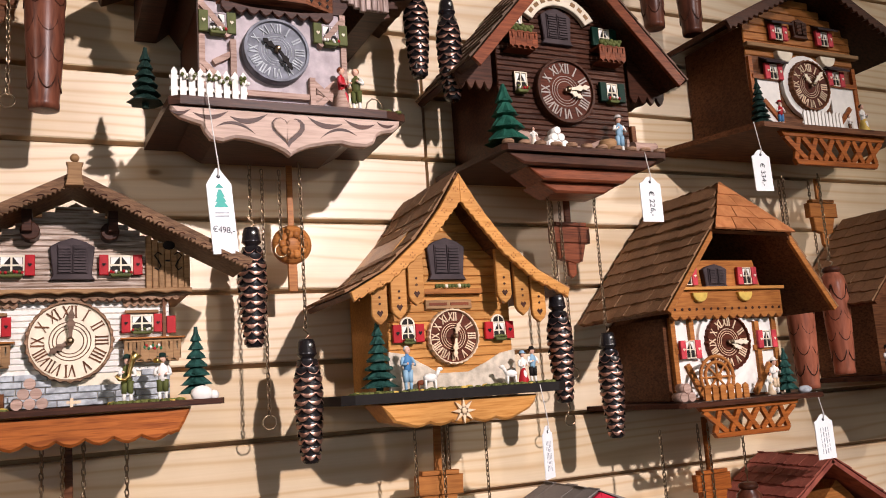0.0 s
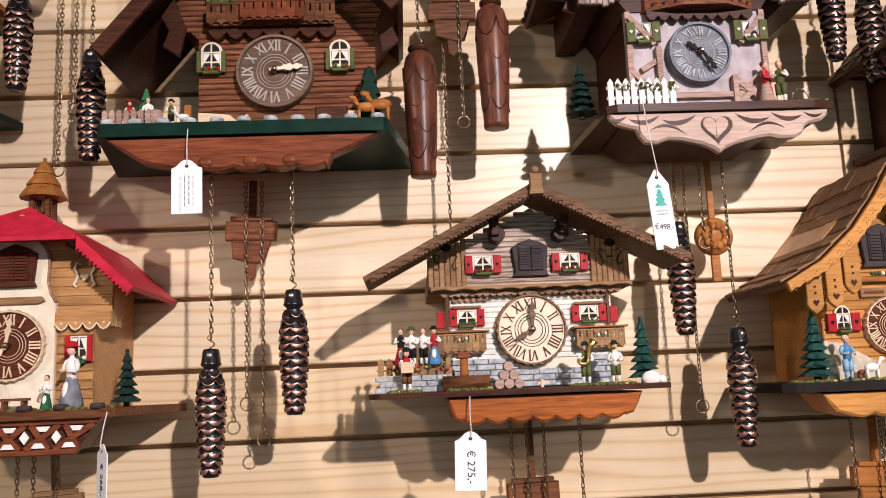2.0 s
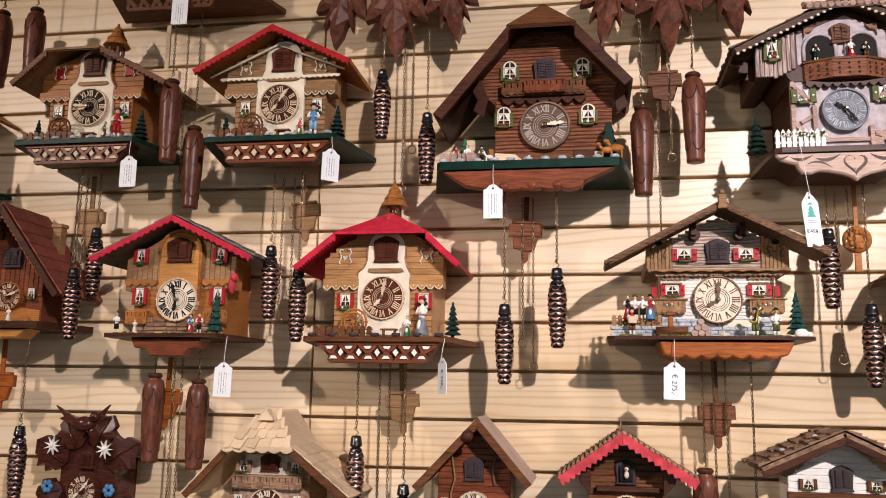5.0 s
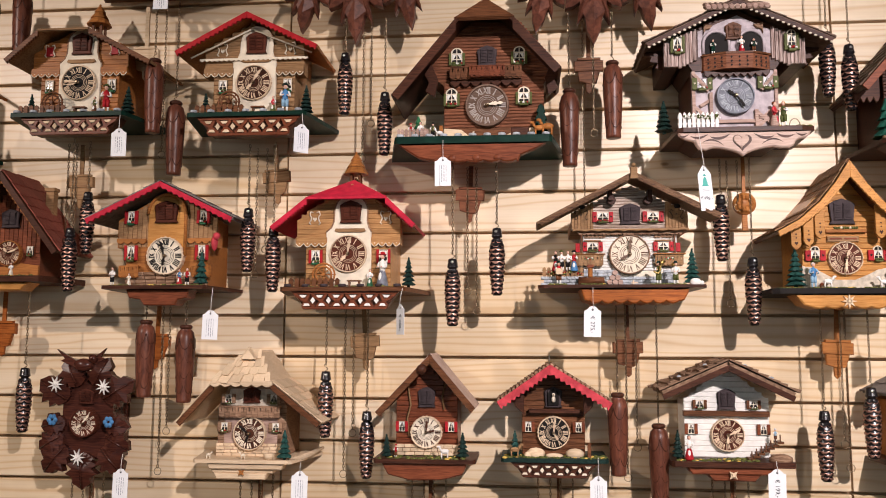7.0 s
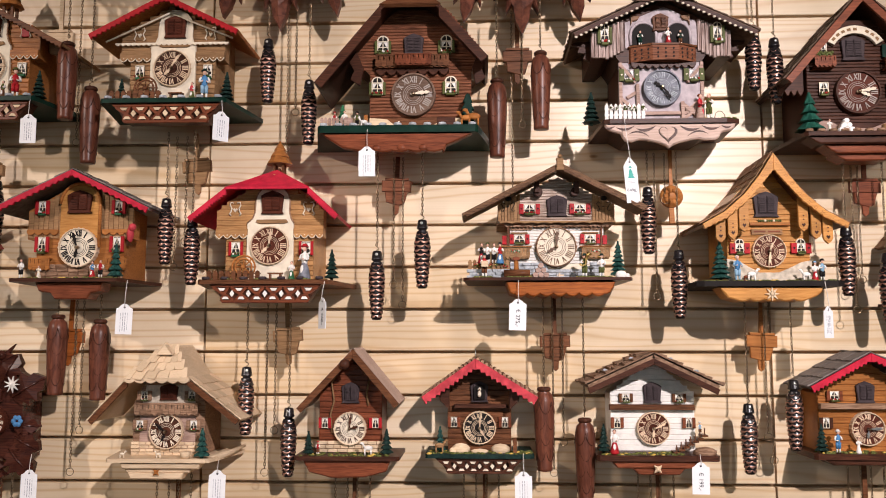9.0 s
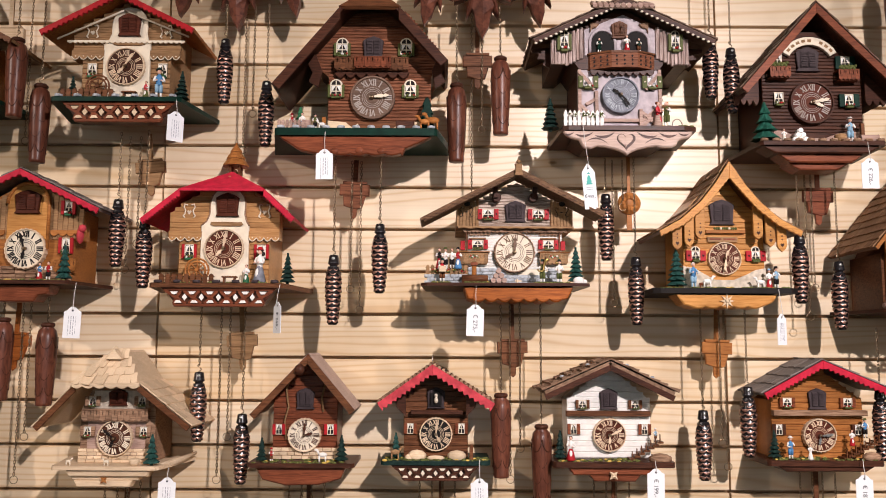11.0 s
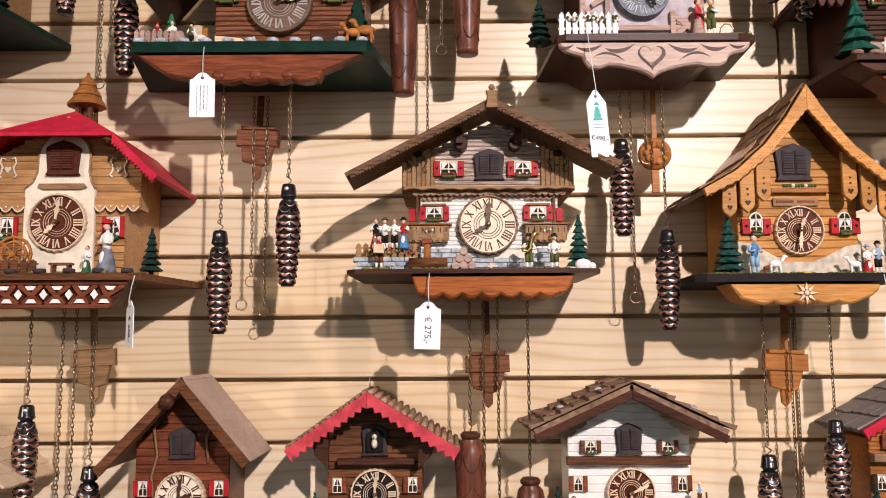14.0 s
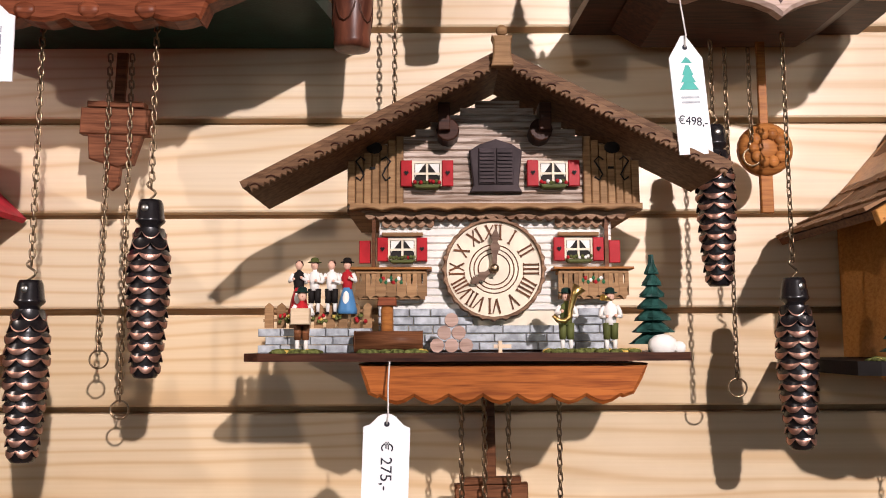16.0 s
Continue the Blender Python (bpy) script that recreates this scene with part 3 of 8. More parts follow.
def hip_roof(root, apex, ya, hipL, hipR, tipL, tipR, yf, yb, th, mat, hipmat=None):
    """A gable whose top leans back: two slopes and a hip in front of the ridge."""
    out = []
    for hip, tip in ((hipL, tipL), (hipR, tipR)):
        out.append(part("roof_panel", Shape().slab([(hip[0], yf, hip[1]), (tip[0], yf, tip[1]), (tip[0], yb, tip[1]), (hip[0], yb, hip[1])], th), mat, root))
        out.append(part("roof_panel", Shape().slab([(apex[0], ya, apex[1]), (hip[0], yf, hip[1]), (hip[0], yb, hip[1]), (apex[0], yb, apex[1])], th), mat, root))
    s = Shape().slab([(hipL[0] - 0.004, yf - 0.004, hipL[1] - 0.002), (hipR[0] + 0.004, yf - 0.004, hipR[1] - 0.002), (apex[0], ya, apex[1] + 0.002)], th)
    out.append(part("hip_panel", s, hipmat or mat, root))
    return out


def barge(root, a, b, width, y, mat, teeth=0, th=0.006, label=""):
    """A board along the gable's edge from a to b, its lower side toothed."""
    d = Vector((b[0] - a[0], b[1] - a[1]))
    L = d.length
    u = d / L
    n = Vector((u.y, -u.x))
    if n.y > 0:
        n = -n
    low = []
    first = min(0.5, max(0.0, -n.x * width / (u.x * L))) if abs(u.x) > 1e-6 else 0.0
    if teeth:
        for i in range(teeth):
            low += [(i / teeth, 1.0), ((i + 0.5) / teeth, 0.72)]
        low.append((1.0, 1.0))
        low = [(first, 1.0)] + [q for q in low if q[0] > first + 0.001]
    else:
        low = [(first, 1.0), (1.0, 1.0)]
    pts = [a, b] + [(a[0] + u.x * L * t + n.x * width * k, a[1] + u.y * L * t + n.y * width * k) for t, k in reversed(low)]
    return part("bargeboard", Shape().prism(pts, y, y + th, 0.0008), mat, root, label)


unit_shingle = {}


def shingles(root, tf, tb, bf, bb, rows, cols, mat, lift=0.002, jitter=0.1, seed=1, name="shingle", bulk=1.0):
    """Rows of separate wooden shingles from the ridge (tf front, tb back) to the eave (bf, bb)."""
    if mat.name not in unit_shingle:
        s = Shape()
        s.v = [(0, 0, 0), (1, 0, 0), (1, 1, 0), (0, 1, 0), (0, 0, 1), (1, 0, 1), (1, 1, 0.25), (0, 1, 0.25), (0.5, -0.06, 0.0), (0.5, -0.06, 1.0)]
        for f in ([0, 3, 2, 1, 8], [4, 9, 5, 6, 7], [0, 8, 9, 4], [8, 1, 5, 9], [1, 2, 6, 5], [2, 3, 7, 6], [3, 0, 4, 7]):
            s.face(f)
        unit_shingle[mat.name] = s.mesh(name, mat)
    me = unit_shingle[mat.name]
    rnd = random.Random(seed)
    tf, tb, bf, bb = Vector(tf), Vector(tb), Vector(bf), Vector(bb)

    def at(u, v):
        return (tf.lerp(tb, u)).lerp(bf.lerp(bb, u), v)
    nrm = (bf - tf).cross(tb - tf).normalized()
    if nrm.z < 0:
        nrm = -nrm
    for r in range(rows):
        v0, v1 = r / rows, (r + 1) / rows
        off = 0.5 if r % 2 else 0.0
        edges = [0.0] + [(c + off) / cols for c in range(0 if off else 1, cols)] + [1.0]
        for u0, u1 in zip(edges, edges[1:]):
            if u1 - u0 < 0.02:
                continue
            p = at(u0, v1 + rnd.uniform(-jitter, jitter) / rows * 0.5 + 0.1 / rows)
            ex = at(u1, v1) - at(u0, v1)
            ey = at(u0, v0) - at(u0, v1)
            h = ey.length * 1.22
            ey.normalize()
            wdt = ex.length * 0.955
            ex.normalize()
            ez = nrm * (1 if ex.cross(ey).dot(nrm) > 0 else 1)
            thick = rnd.uniform(0.0028, 0.0042) * bulk
            m = Matrix((ex, ey, ez)).transposed().to_4x4() @ Matrix.Diagonal((wdt, h, thick, 1))
            ob = new(name, me)
            ob.parent = root
            ob.matrix_local = Matrix.Translation(p + nrm * lift) @ m


def tree(root, x, y, z, h, mat=TREEGREEN, tiers=5, fat=0.30):
    """A turned and notched toy fir."""
    prof, top = [(h * 0.05, 0.0), (h * 0.05, h * 0.08)], 0.08
    for i in range(tiers):
        a = top + (0.92 - top) * i / tiers
        r = h * fat * (1.0 - 0.80 * i / tiers)
        prof += [(r, h * a), (r * 0.92, h * (a + 0.03)), (r * 0.42, h * (a + (0.92 - top) / tiers * 0.92))]
    prof += [(0.002, h)]
    rnd = random.Random(int(x * 1e4))
    ph = rnd.random() * 6
    s = Shape().lathe(prof, (x, y, z), 14, wob=lambda k, i: 1 + 0.13 * math.cos(i * 2.7 + k * 1.9 + ph), smooth=False)
    return part("toy_fir", s, mat, root)


def flat_tree(root, x, y, z, h, mat=DEEPGREEN, tiers=4):
    pts = []
    for i in range(tiers):
        a = 0.1 + 0.86 * i / tiers
        r = h * 0.27 * (1 - 0.7 * i / tiers)
        pts += [(r, a * h), (r * 0.5, (a + 0.86 / tiers * 0.9) * h)]
    poly = [(x + r, z + q) for r, q in [(h * 0.05, 0), (h * 0.05, h * 0.1)] + pts] + [(x, z + h)] + [(x - r, z + q) for r, q in reversed([(h * 0.05, 0), (h * 0.05, h * 0.1)] + pts)]
    return part("toy_fir", Shape().prism(poly, y - 0.006, y + 0.006, 0.002), mat, root)


def figurine(root, x, y, z, h, top=BLUE, low=BLACK, hat=None, kind="man", turn=0.0, sleeve=None, hair=None):
    """A hand-painted figure, kept as one plain mesh."""
    s, torso = Shape(), Shape()
    if kind == "man":
        for sx in (-1, 1):
            s.ball((sx * h * 0.065, -h * 0.025, h * 0.025), h * 0.042, 7, 4, (0.9, 1.6, 0.6))
            s.lathe([(h * 0.030, h * 0.03), (h * 0.036, h * 0.15), (h * 0.034, h * 0.23)], (sx * h * 0.065, 0, 0), 7, mat=5)
            s.lathe([(h * 0.056, h * 0.20), (h * 0.060, h * 0.32), (h * 0.066, h * 0.45)], (sx * h * 0.058, 0, 0), 8, mat=1)
    else:
        s.lathe([(h * 0.165, 0.01 * h), (h * 0.170, h * 0.07), (h * 0.130, h * 0.26), (h * 0.075, h * 0.47)], (0, 0, 0), 12, mat=1, wob=lambda k, i: 1 + 0.06 * (-1) ** i)
        s.ball((0, -h * 0.088, h * 0.24), h * 0.085, 8, 5, (0.9, 0.65, 2.0))
    torso.lathe([(h * 0.085, h * 0.42), (h * 0.090, h * 0.50), (h * 0.115, h * 0.65), (h * 0.085, h * 0.735), (h * 0.038, h * 0.765), (h * 0.034, h * 0.81)], (0, 0, 0), 10, mat=0)
    s.add(torso, Matrix.Diagonal((1, 0.75, 1, 1)))
    rnd = random.Random(int(abs(x) * 5e4) + int(abs(y) * 9e4))
    for sx in (-1, 1):
        lift = rnd.uniform(-0.03, 0.08)
        s.tube([(sx * h * 0.095, 0, h * 0.715), (sx * h * 0.140, -h * 0.01, h * 0.64), (sx * h * 0.160, -h * 0.04, h * 0.55 + h * lift * 0.4)], [h * 0.040, h * 0.038, h * 0.032], 7, 5)
        s.tube([(sx * h * 0.160, -h * 0.04, h * 0.55 + h * lift * 0.4), (sx * h * 0.075, -h * 0.125, h * (0.56 + lift))], [h * 0.029, h * 0.022], 6, 5)
        s.ball((sx * h * 0.068, -h * 0.132, h * (0.565 + lift)), h * 0.028, 6, 2)
    s.ball((0, -h * 0.008, h * 0.865), h * 0.074, 9, 2, (0.92, 0.95, 1.12))
    s.ball((0, -h * 0.080, h * 0.860), h * 0.014, 5, 2)
    s.ball((0, h * 0.016, h * 0.890), h * 0.078, 9, 3, (1, 0.92, 0.95))
    if hat:
        s.lathe([(h * 0.122, h * 0.915), (h * 0.120, h * 0.928), (h * 0.078, h * 0.935), (h * 0.070, h * 0.985), (h * 0.035, h * 1.005), (0.0005, h * 1.006)], (0, 0, 0), 11, mat=6)
    m = Shape().add(s, pose(x, y, z, 0, 0, turn + rnd.uniform(-12, 12)))
    return part("figurine", m, [top, low, SKIN, hair or DARKBROWN, BLACK, sleeve or WHITE, hat or DARKBROWN], root)


def animal(root, x, y, z, h, mat, face=1):
    s = Shape()
    s.ball((0, 0, h * 0.55), h * 0.24, 8, 0, (1.5, 0.7, 0.8))
    for a in (-0.25, 0.22):
        for b in (-0.07, 0.07):
            s.lathe([(h * 0.05, 0), (h * 0.06, h * 0.45)], (a * h, b * h, 0), 6)
    s.tube([(face * h * 0.28, 0, h * 0.6), (face * h * 0.42, 0, h * 0.85)], h * 0.09, 6)
    s.ball((face * h * 0.48, 0, h * 0.90), h * 0.12, 7, 0, (1.4, 0.8, 0.8))
    return part("animal_figure", Shape().add(s, pose(x, y, z)), mat, root)


def wheel(root, x, y, z, r, mat):
    s = Shape()
    for rr in (r, r * 0.72):
        s.tube([(x + rr * math.cos(a), y, z + rr * math.sin(a)) for a in [2 * math.pi * i / 20 for i in range(20)]], r * 0.09, 5, closed=True)
    for i in range(8):
        a = math.pi * i / 4
        s.tube([(x, y, z), (x + r * 1.1 * math.cos(a), y, z + r * 1.1 * math.sin(a))], r * 0.06, 5)
    s.lathe([(r * 0.16, y - 0.006), (r * 0.16, y + 0.006)], (x, 0, z), 8, "y")
    return part("water_wheel", s, mat, root)


def picket(root, x0, x1, y, z, h, n, mat, name="fence"):
    f = part(name, Shape().box(x0, x1, y + 0.0012, y + 0.003, z + h * 0.25, z + h * 0.36).box(x0, x1, y + 0.0012, y + 0.003, z + h * 0.62, z + h * 0.73), mat, root)
    w = (x1 - x0) / n
    s = Shape().prism([(-w * 0.36, 0), (w * 0.36, 0), (w * 0.36, h * 0.85), (0, h), (-w * 0.36, h * 0.85)], -0.0012, 0.0012)
    me = s.mesh("picket", mat)
    for i in range(n):
        p = part("picket", me, mat, f)
        p.location = (x0 + w * (i + 0.5), y, z)
    return f


def logs(root, x, y, z, r, rows=3, mat=None):
    k = 0
    for row in range(rows):
        for i in range(rows - row):
            s = Shape().lathe([(r, -0.006), (r * 0.98, -0.0075), (0.001, -0.0075)], (0, 0, 0), 9, "y", smooth=False)
            s.lathe([(r, 0.012), (r, -0.006)], (0, 0, 0), 9, "y")
            p = part("log", s, mat or CREAMWOOD, root)
            p.location = (x + (i - (rows - row - 1) / 2) * 2 * r, y, z + r + row * r * 1.75)


def balcony(root, x0, x1, y, z0, z1, mat, n=7, deep=0.016, rail=None):
    b = part("balcony", Shape().box(x0, x1, y - deep, y + 0.001, z0 + (z1 - z0) * 0.86, z1, 0.001).box(x0 + 0.002, x1 - 0.002, y - deep * 0.8, y + 0.001, z0, z0 + (z1 - z0) * 0.12), mat, root)
    w = (x1 - x0) / n
    h = (z1 - z0) * 0.88
    s = Shape().prism([(-w * 0.485, h * 0.12), (-w * 0.25, h * 0.10), (0, -h * 0.04), (w * 0.25, h * 0.10), (w * 0.485, h * 0.12), (w * 0.485, h), (w * 0.07, h), (w * 0.10, h * 0.74), (w * 0.04, h * 0.58), (-w * 0.04, h * 0.58), (-w * 0.10, h * 0.74), (-w * 0.07, h), (-w * 0.485, h)], -0.0015, 0.0015)
    me = s.mesh("baluster", mat)
    for i in range(n):
        p = part("baluster", me, mat, b)
        p.location = (x0 + w * (i + 0.5), y - deep + 0.002, z0)
    return b


def moss(root, x0, x1, y0, y1, z, n, seed=3, mat=MOSS):
    rnd = random.Random(seed)
    s = Shape()
    for i in range(n):
        r = rnd.uniform(0.0018, 0.0042)
        s.ball((rnd.uniform(x0, x1), rnd.uniform(y0, y1), z + r * 0.2), r, 6, 0 if rnd.random() < 0.85 else 1, (1.6, 1.2, 0.7))
    return part("moss", s, [mat, YELLOW], root)


def deck(root, x0, x1, z, yf, th, mat, wing=0.0, yb=-0.012, label=""):
    """The shelf under the facade; wing: how far it spreads towards the wall."""
    pts = [(x0 + 0.006, yf), (x1 - 0.006, yf), (x1, yf + 0.008)]
    pts += [(x1 + wing, yb), (x0 - wing, yb), (x0, yf + 0.008)]
    return part("deck", Shape().flat(pts, z - th, z), mat, root, label)


def base(root, pts, yf, mat, depth=0.05, label="", ch=0.003):
    return part("base_carving", Shape().prism(pts, yf, yf + depth, ch), mat, root, label)


def lattice(root, x0, x1, z0, z1, slant, y, mat, n=5, fill=None):
    """Fretwork apron: rails, a run of crossed bars, and white diamonds between where fill is given."""
    s = Shape()
    h = z1 - z0
    t = h * 0.16
    s.prism([(x0, z1), (x1, z1), (x1 - slant * 0.2, z1 - t), (x0 + slant * 0.2, z1 - t)], y, y + 0.008, 0.001)
    s.prism([(x0 + slant * 0.8, z0 + t), (x1 - slant * 0.8, z0 + t), (x1 - slant, z0), (x0 + slant, z0)], y, y + 0.008, 0.001)
    b0, b1 = x0 + slant * 0.8, x1 - slant * 0.8
    a0, a1 = x0 + slant * 0.2, x1 - slant * 0.2
    w = h * 0.16
    for i in range(n):
        u0, u1 = i / n, (i + 1) / n
        stroke(s, (a0 + (a1 - a0) * u0 + w / 2, z1 - t), (b0 + (b1 - b0) * u1 - w / 2, z0 + t), w, y + 0.001, y + 0.007)
        stroke(s, (a0 + (a1 - a0) * u1 - w / 2, z1 - t), (b0 + (b1 - b0) * u0 + w / 2, z0 + t), w, y + 0.0015, y + 0.0065)
    p = part("fretwork", s, mat, root)
    if fill:
        f = Shape()
        for i in range(n - 1):
            u = (i + 1) / n
            cx, cz, q = ((a0 + (a1 - a0) * u) + (b0 + (b1 - b0) * u)) / 2, (z0 + z1) / 2, h * 0.17
            f.prism([(cx, cz - q * 1.1), (cx + q * 0.8, cz), (cx, cz + q * 1.1), (cx - q * 0.8, cz)], y, y + 0.002)
        for i in range(n):
            u = (i + 0.5) / n
            for zz, sg in ((z1 - t * 1.25, -1), (z0 + t * 1.25, 1)):
                k = 0.8 if sg < 0 else 0.25
                cx = (a0 + (a1 - a0) * u) * k + (b0 + (b1 - b0) * u) * (1 - k)
                f.prism([(cx - h * 0.2, zz), (cx + h * 0.2, zz), (cx + h * 0.1, zz + sg * h * 0.14), (cx - h * 0.1, zz + sg * h * 0.14)], y + 0.0002, y + 0.0022)
        pieces("inlay", f, fill, p)
    return p


def bell_tower(root, x, y, z, h, mat, cap):
    s = Shape().box(x - h * 0.16, x + h * 0.16, y - h * 0.16, y + h * 0.16, z, z + h * 0.10)
    for sx in (-1, 1):
        for sy in (-1, 1):
            s.box(x + sx * h * 0.11 - h * 0.03, x + sx * h * 0.11 + h * 0.03, y + sy * h * 0.11 - h * 0.03, y + sy * h * 0.11 + h * 0.03, z + h * 0.1, z + h * 0.42)
    s.lathe([(h * 0.07, z + h * 0.2), (h * 0.05, z + h * 0.28), (h * 0.02, z + h * 0.34)], (x, y, 0), 8)
    t = part("bell_tower", s, mat, root)
    c = Shape()
    for a, b, r0, r1 in ((0.42, 0.62, 0.33, 0.20), (0.60, 0.80, 0.24, 0.11), (0.78, 0.97, 0.15, 0.03)):
        c.lathe([(h * r0, z + h * a), (h * r0 * 0.97, z + h * (a + 0.03)), (h * r1, z + h * b)], (x, y, 0), 10, smooth=False)
    c.ball((x, y, z + h), h * 0.035, 6)
    part("tower_cap", c, cap, t)


def case_box(root, poly, yf, mat, yb=-0.003, name="case"):
    return part(name, Shape().prism(poly, yf, yb), mat, root)


# ---- the clocks ----
CLOCKS = "cuckoo clocks on the display wall"


def clock(x, z, label):
    return thing("cuckoo_clock", (x, 0, z), label, "clock", CLOCKS)


def chalet_clock():
    """Wide chalet with a white lower storey, band of figures and a pale dial."""
    c = clock(0.068, 1.631, "wide brown chalet cuckoo clock with white front and band figurines")
    yf = -0.127
    case_box(c, [(-0.100, -0.070), (0.104, -0.070), (0.104, 0.05), (-0.100, 0.05)], yf, CREAM)
    s = Shape()
    siding(s, -0.101, 0.105, -0.036, 0.050, 13, yf)
    pieces("plank", s, WHITE, c, "white-painted overlapping planks")
    case_box(c, [(-0.128, 0.05), (0.127, 0.05), (0.127, 0.075), (0.006, 0.155), (-0.128, 0.075)], -0.140, GREYBROWN, name="upper_storey")
    s = Shape()
    siding(s, -0.128, 0.128, 0.053, 0.150, 15, -0.140, gable_limits(-0.128, 0.127, 0, ((0.005, 0.160), (-0.134, 0.092), (0.134, 0.092))))
    pieces("plank", s, WHITEWASH, c, "worn whitewashed brown planks")
    for sx in (-1, 1):
        s = Shape()
        for i in range(7):
            x = sx * (0.082 + 0.007 * i)
            top = 0.128 - 0.52 * (abs(x) - 0.06) * 1.0
            s.prism([(x - 0.0033, 0.056), (x + 0.0033, 0.056), (x + 0.0033, top), (x - 0.0033, top)], -0.147, -0.141, 0.0012)
        pieces("plank", s, TAN, c)
        s = Shape()
        for dx, k in ((-0.012, 1), (0.010, -1)):
            s.tube([(sx * 0.104 + dx + k * q, -0.1475, 0.082 + r) for q, r in ((0.004, 0.013), (0.0, 0.016), (-0.004, 0.012), (0.0, 0.006), (0.003, 0.0), (0.0, -0.005), (-0.004, -0.002))], 0.0008, 5)
        s.box(sx * 0.104 - 0.004, sx * 0.104 + 0.001, -0.148, -0.1465, 0.087, 0.089)
        s.ball((sx * 0.104, -0.147, 0.106), 0.006, 8, 0, (1.2, 0.2, 0.9))
        part("scroll_carving", s, BLACK, c)
        # round bracket under the roof
        s = Shape().prism(arc(sx * 0.040, 0.118, 0.010, 0, 360, 12)[:-1], -0.165, -0.142, 0.001)
        s.box(sx * 0.043 - 0.005, sx * 0.043 + 0.005, -0.172, -0.142, 0.116, 0.140, 0.001)
        part("bracket", s, DARKBROWN, c)
    s = Shape().prism([(-0.125, 0.050)] + scallop(-0.125, 0.128, 0.050, -0.0022, 9)[1:-1] + [(0.128, 0.050), (0.128, 0.056), (-0.125, 0.056)], -0.154, -0.140, 0.001)
    part("sill_beam", s, TAN, c)
    s = Shape().prism([(-0.112, 0.050)] + scallop(-0.112, 0.116, 0.046, 0.003, 26, 3) + [(0.116, 0.050)], -0.142, -0.129, 0.0005)
    part("lace_trim", s, GREYBROWN, c)
    for x0, x1 in ((-0.098, -0.052), (0.055, 0.103)):
        part("lace_trim", Shape().prism([(x0, 0.049)] + scallop(x0, x1, 0.040, 0.003, 6, 3) + [(x1, 0.049)], -0.134, -0.1305, 0.0005), GREYBROWN, c)
    # lower masonry
    st, rnd = Shape(), random.Random(5)
    z = -0.070
    for row in range(5):
        x = -0.101
        while x < 0.103:
            w = rnd.uniform(0.018, 0.034)
            if row < 3 or x < -0.03 or x > 0.055:
                st.box(x, min(x + w - 0.0008, 0.105), yf - 0.0035 + rnd.uniform(-0.0006, 0.0006), yf + 0.001, z, z + 0.0066, 0.0009)
            x += w
        z += 0.0074
    pieces("stone", st, STONE, c)
    roof(c, [(0.003, 0.173), (-0.206, 0.064)], [(0.003, 0.173), (0.187, 0.079)], -0.212, -0.105, 0.006, ROOFBROWN)
    for a, b in (((0.003, 0.166), (-0.199, 0.0625)), ((0.003, 0.166), (0.183, 0.0745))):
        barge(c, a, b, 0.0088, -0.216, ROOFBROWN, 46, 0.004)
        d = Vector((b[0] - a[0], b[1] - a[1]))
        s = Shape()
        for i in range(16):
            m = Vector(a) + d * ((i + 0.5) / 16)
            s.tube([(m.x + 0.0034 * math.cos(t) * 1.1, -0.2165, m.y - 0.0085 + 0.0026 * math.sin(t) + 0.002) for t in (0.2, 0.9, 1.57, 2.2, 2.9)], 0.0006, 4)
        split("carved_curl", s, DARKBROWN, c)
    s = Shape().prism([(-0.006, 0.155), (0.012, 0.155), (0.010, 0.164), (0.010, 0.176), (0.0115, 0.180), (-0.0055, 0.180), (-0.004, 0.176), (-0.004, 0.164)], -0.223, -0.211, 0.001)
    s.ball((0.003, -0.217, 0.1855), 0.0048, 10)
    part("finial", s, TAN, c)
    shutter_door(c, 0.002, 0.090, 0.046, 0.047, -0.143)
    for x in (-0.058, 0.052):
        window(c, x, 0.083, 0.026, 0.022, -0.144)
    for x in (-0.080, 0.075):
        window(c, x, 0.018, 0.025, 0.020, -0.130)
        part("lintel", Shape().box(x - 0.018, x + 0.018, -0.136, -0.130, 0.0295, 0.033, 0.0008), TAN, c)
    for x in (-0.113, 0.107):
        part("side_shutter", Shape().box(x - 0.005, x + 0.005, -0.133, -0.129, 0.006, 0.026, 0.0008), RED, c)
        part("porch_post", Shape().box(x + (0.008 if x < 0 else -0.008) - 0.0016, x + (0.008 if x < 0 else -0.008) + 0.0016, -0.138, -0.134, -0.004, 0.047), WALNUT, c)
    for x0, x1 in ((-0.120, -0.058), (0.055, 0.116)):
        balcony(c, x0, x1, -0.129, -0.026, -0.001, TAN, 7, 0.017)
        part("balcony_shelf", Shape().box(x0 - 0.004, x1 + 0.004, -0.150, -0.128, -0.001, 0.0012, 0.0006), AMBER, c)
        s = Shape()
        for i in range(9):
            s.ball(((x0 + x1) / 2 - 0.009 + 0.0022 * i, -0.144, -0.010 + 0.002 * math.sin(i * 2.1)), 0.0024, 6, (0, 1, 0, 2)[i % 4])
        part("garland", s, [GREEN, RED, WHITE], c)["kind"] = "stuff"
    dial(c, 0.046, -0.138, CREAM, GREYBROWN, WALNUT, TAUPE, 2, 238, heavy=0.85)
    part("deck", Shape().flat([(-0.203, -0.196), (-0.190, -0.206), (-0.06, -0.210), (0.10, -0.210), (0.150, -0.204), (0.155, -0.190), (0.148, -0.012), (-0.195, -0.012)], -0.078, -0.0715), DARKBROWN, c)
    s = Shape()
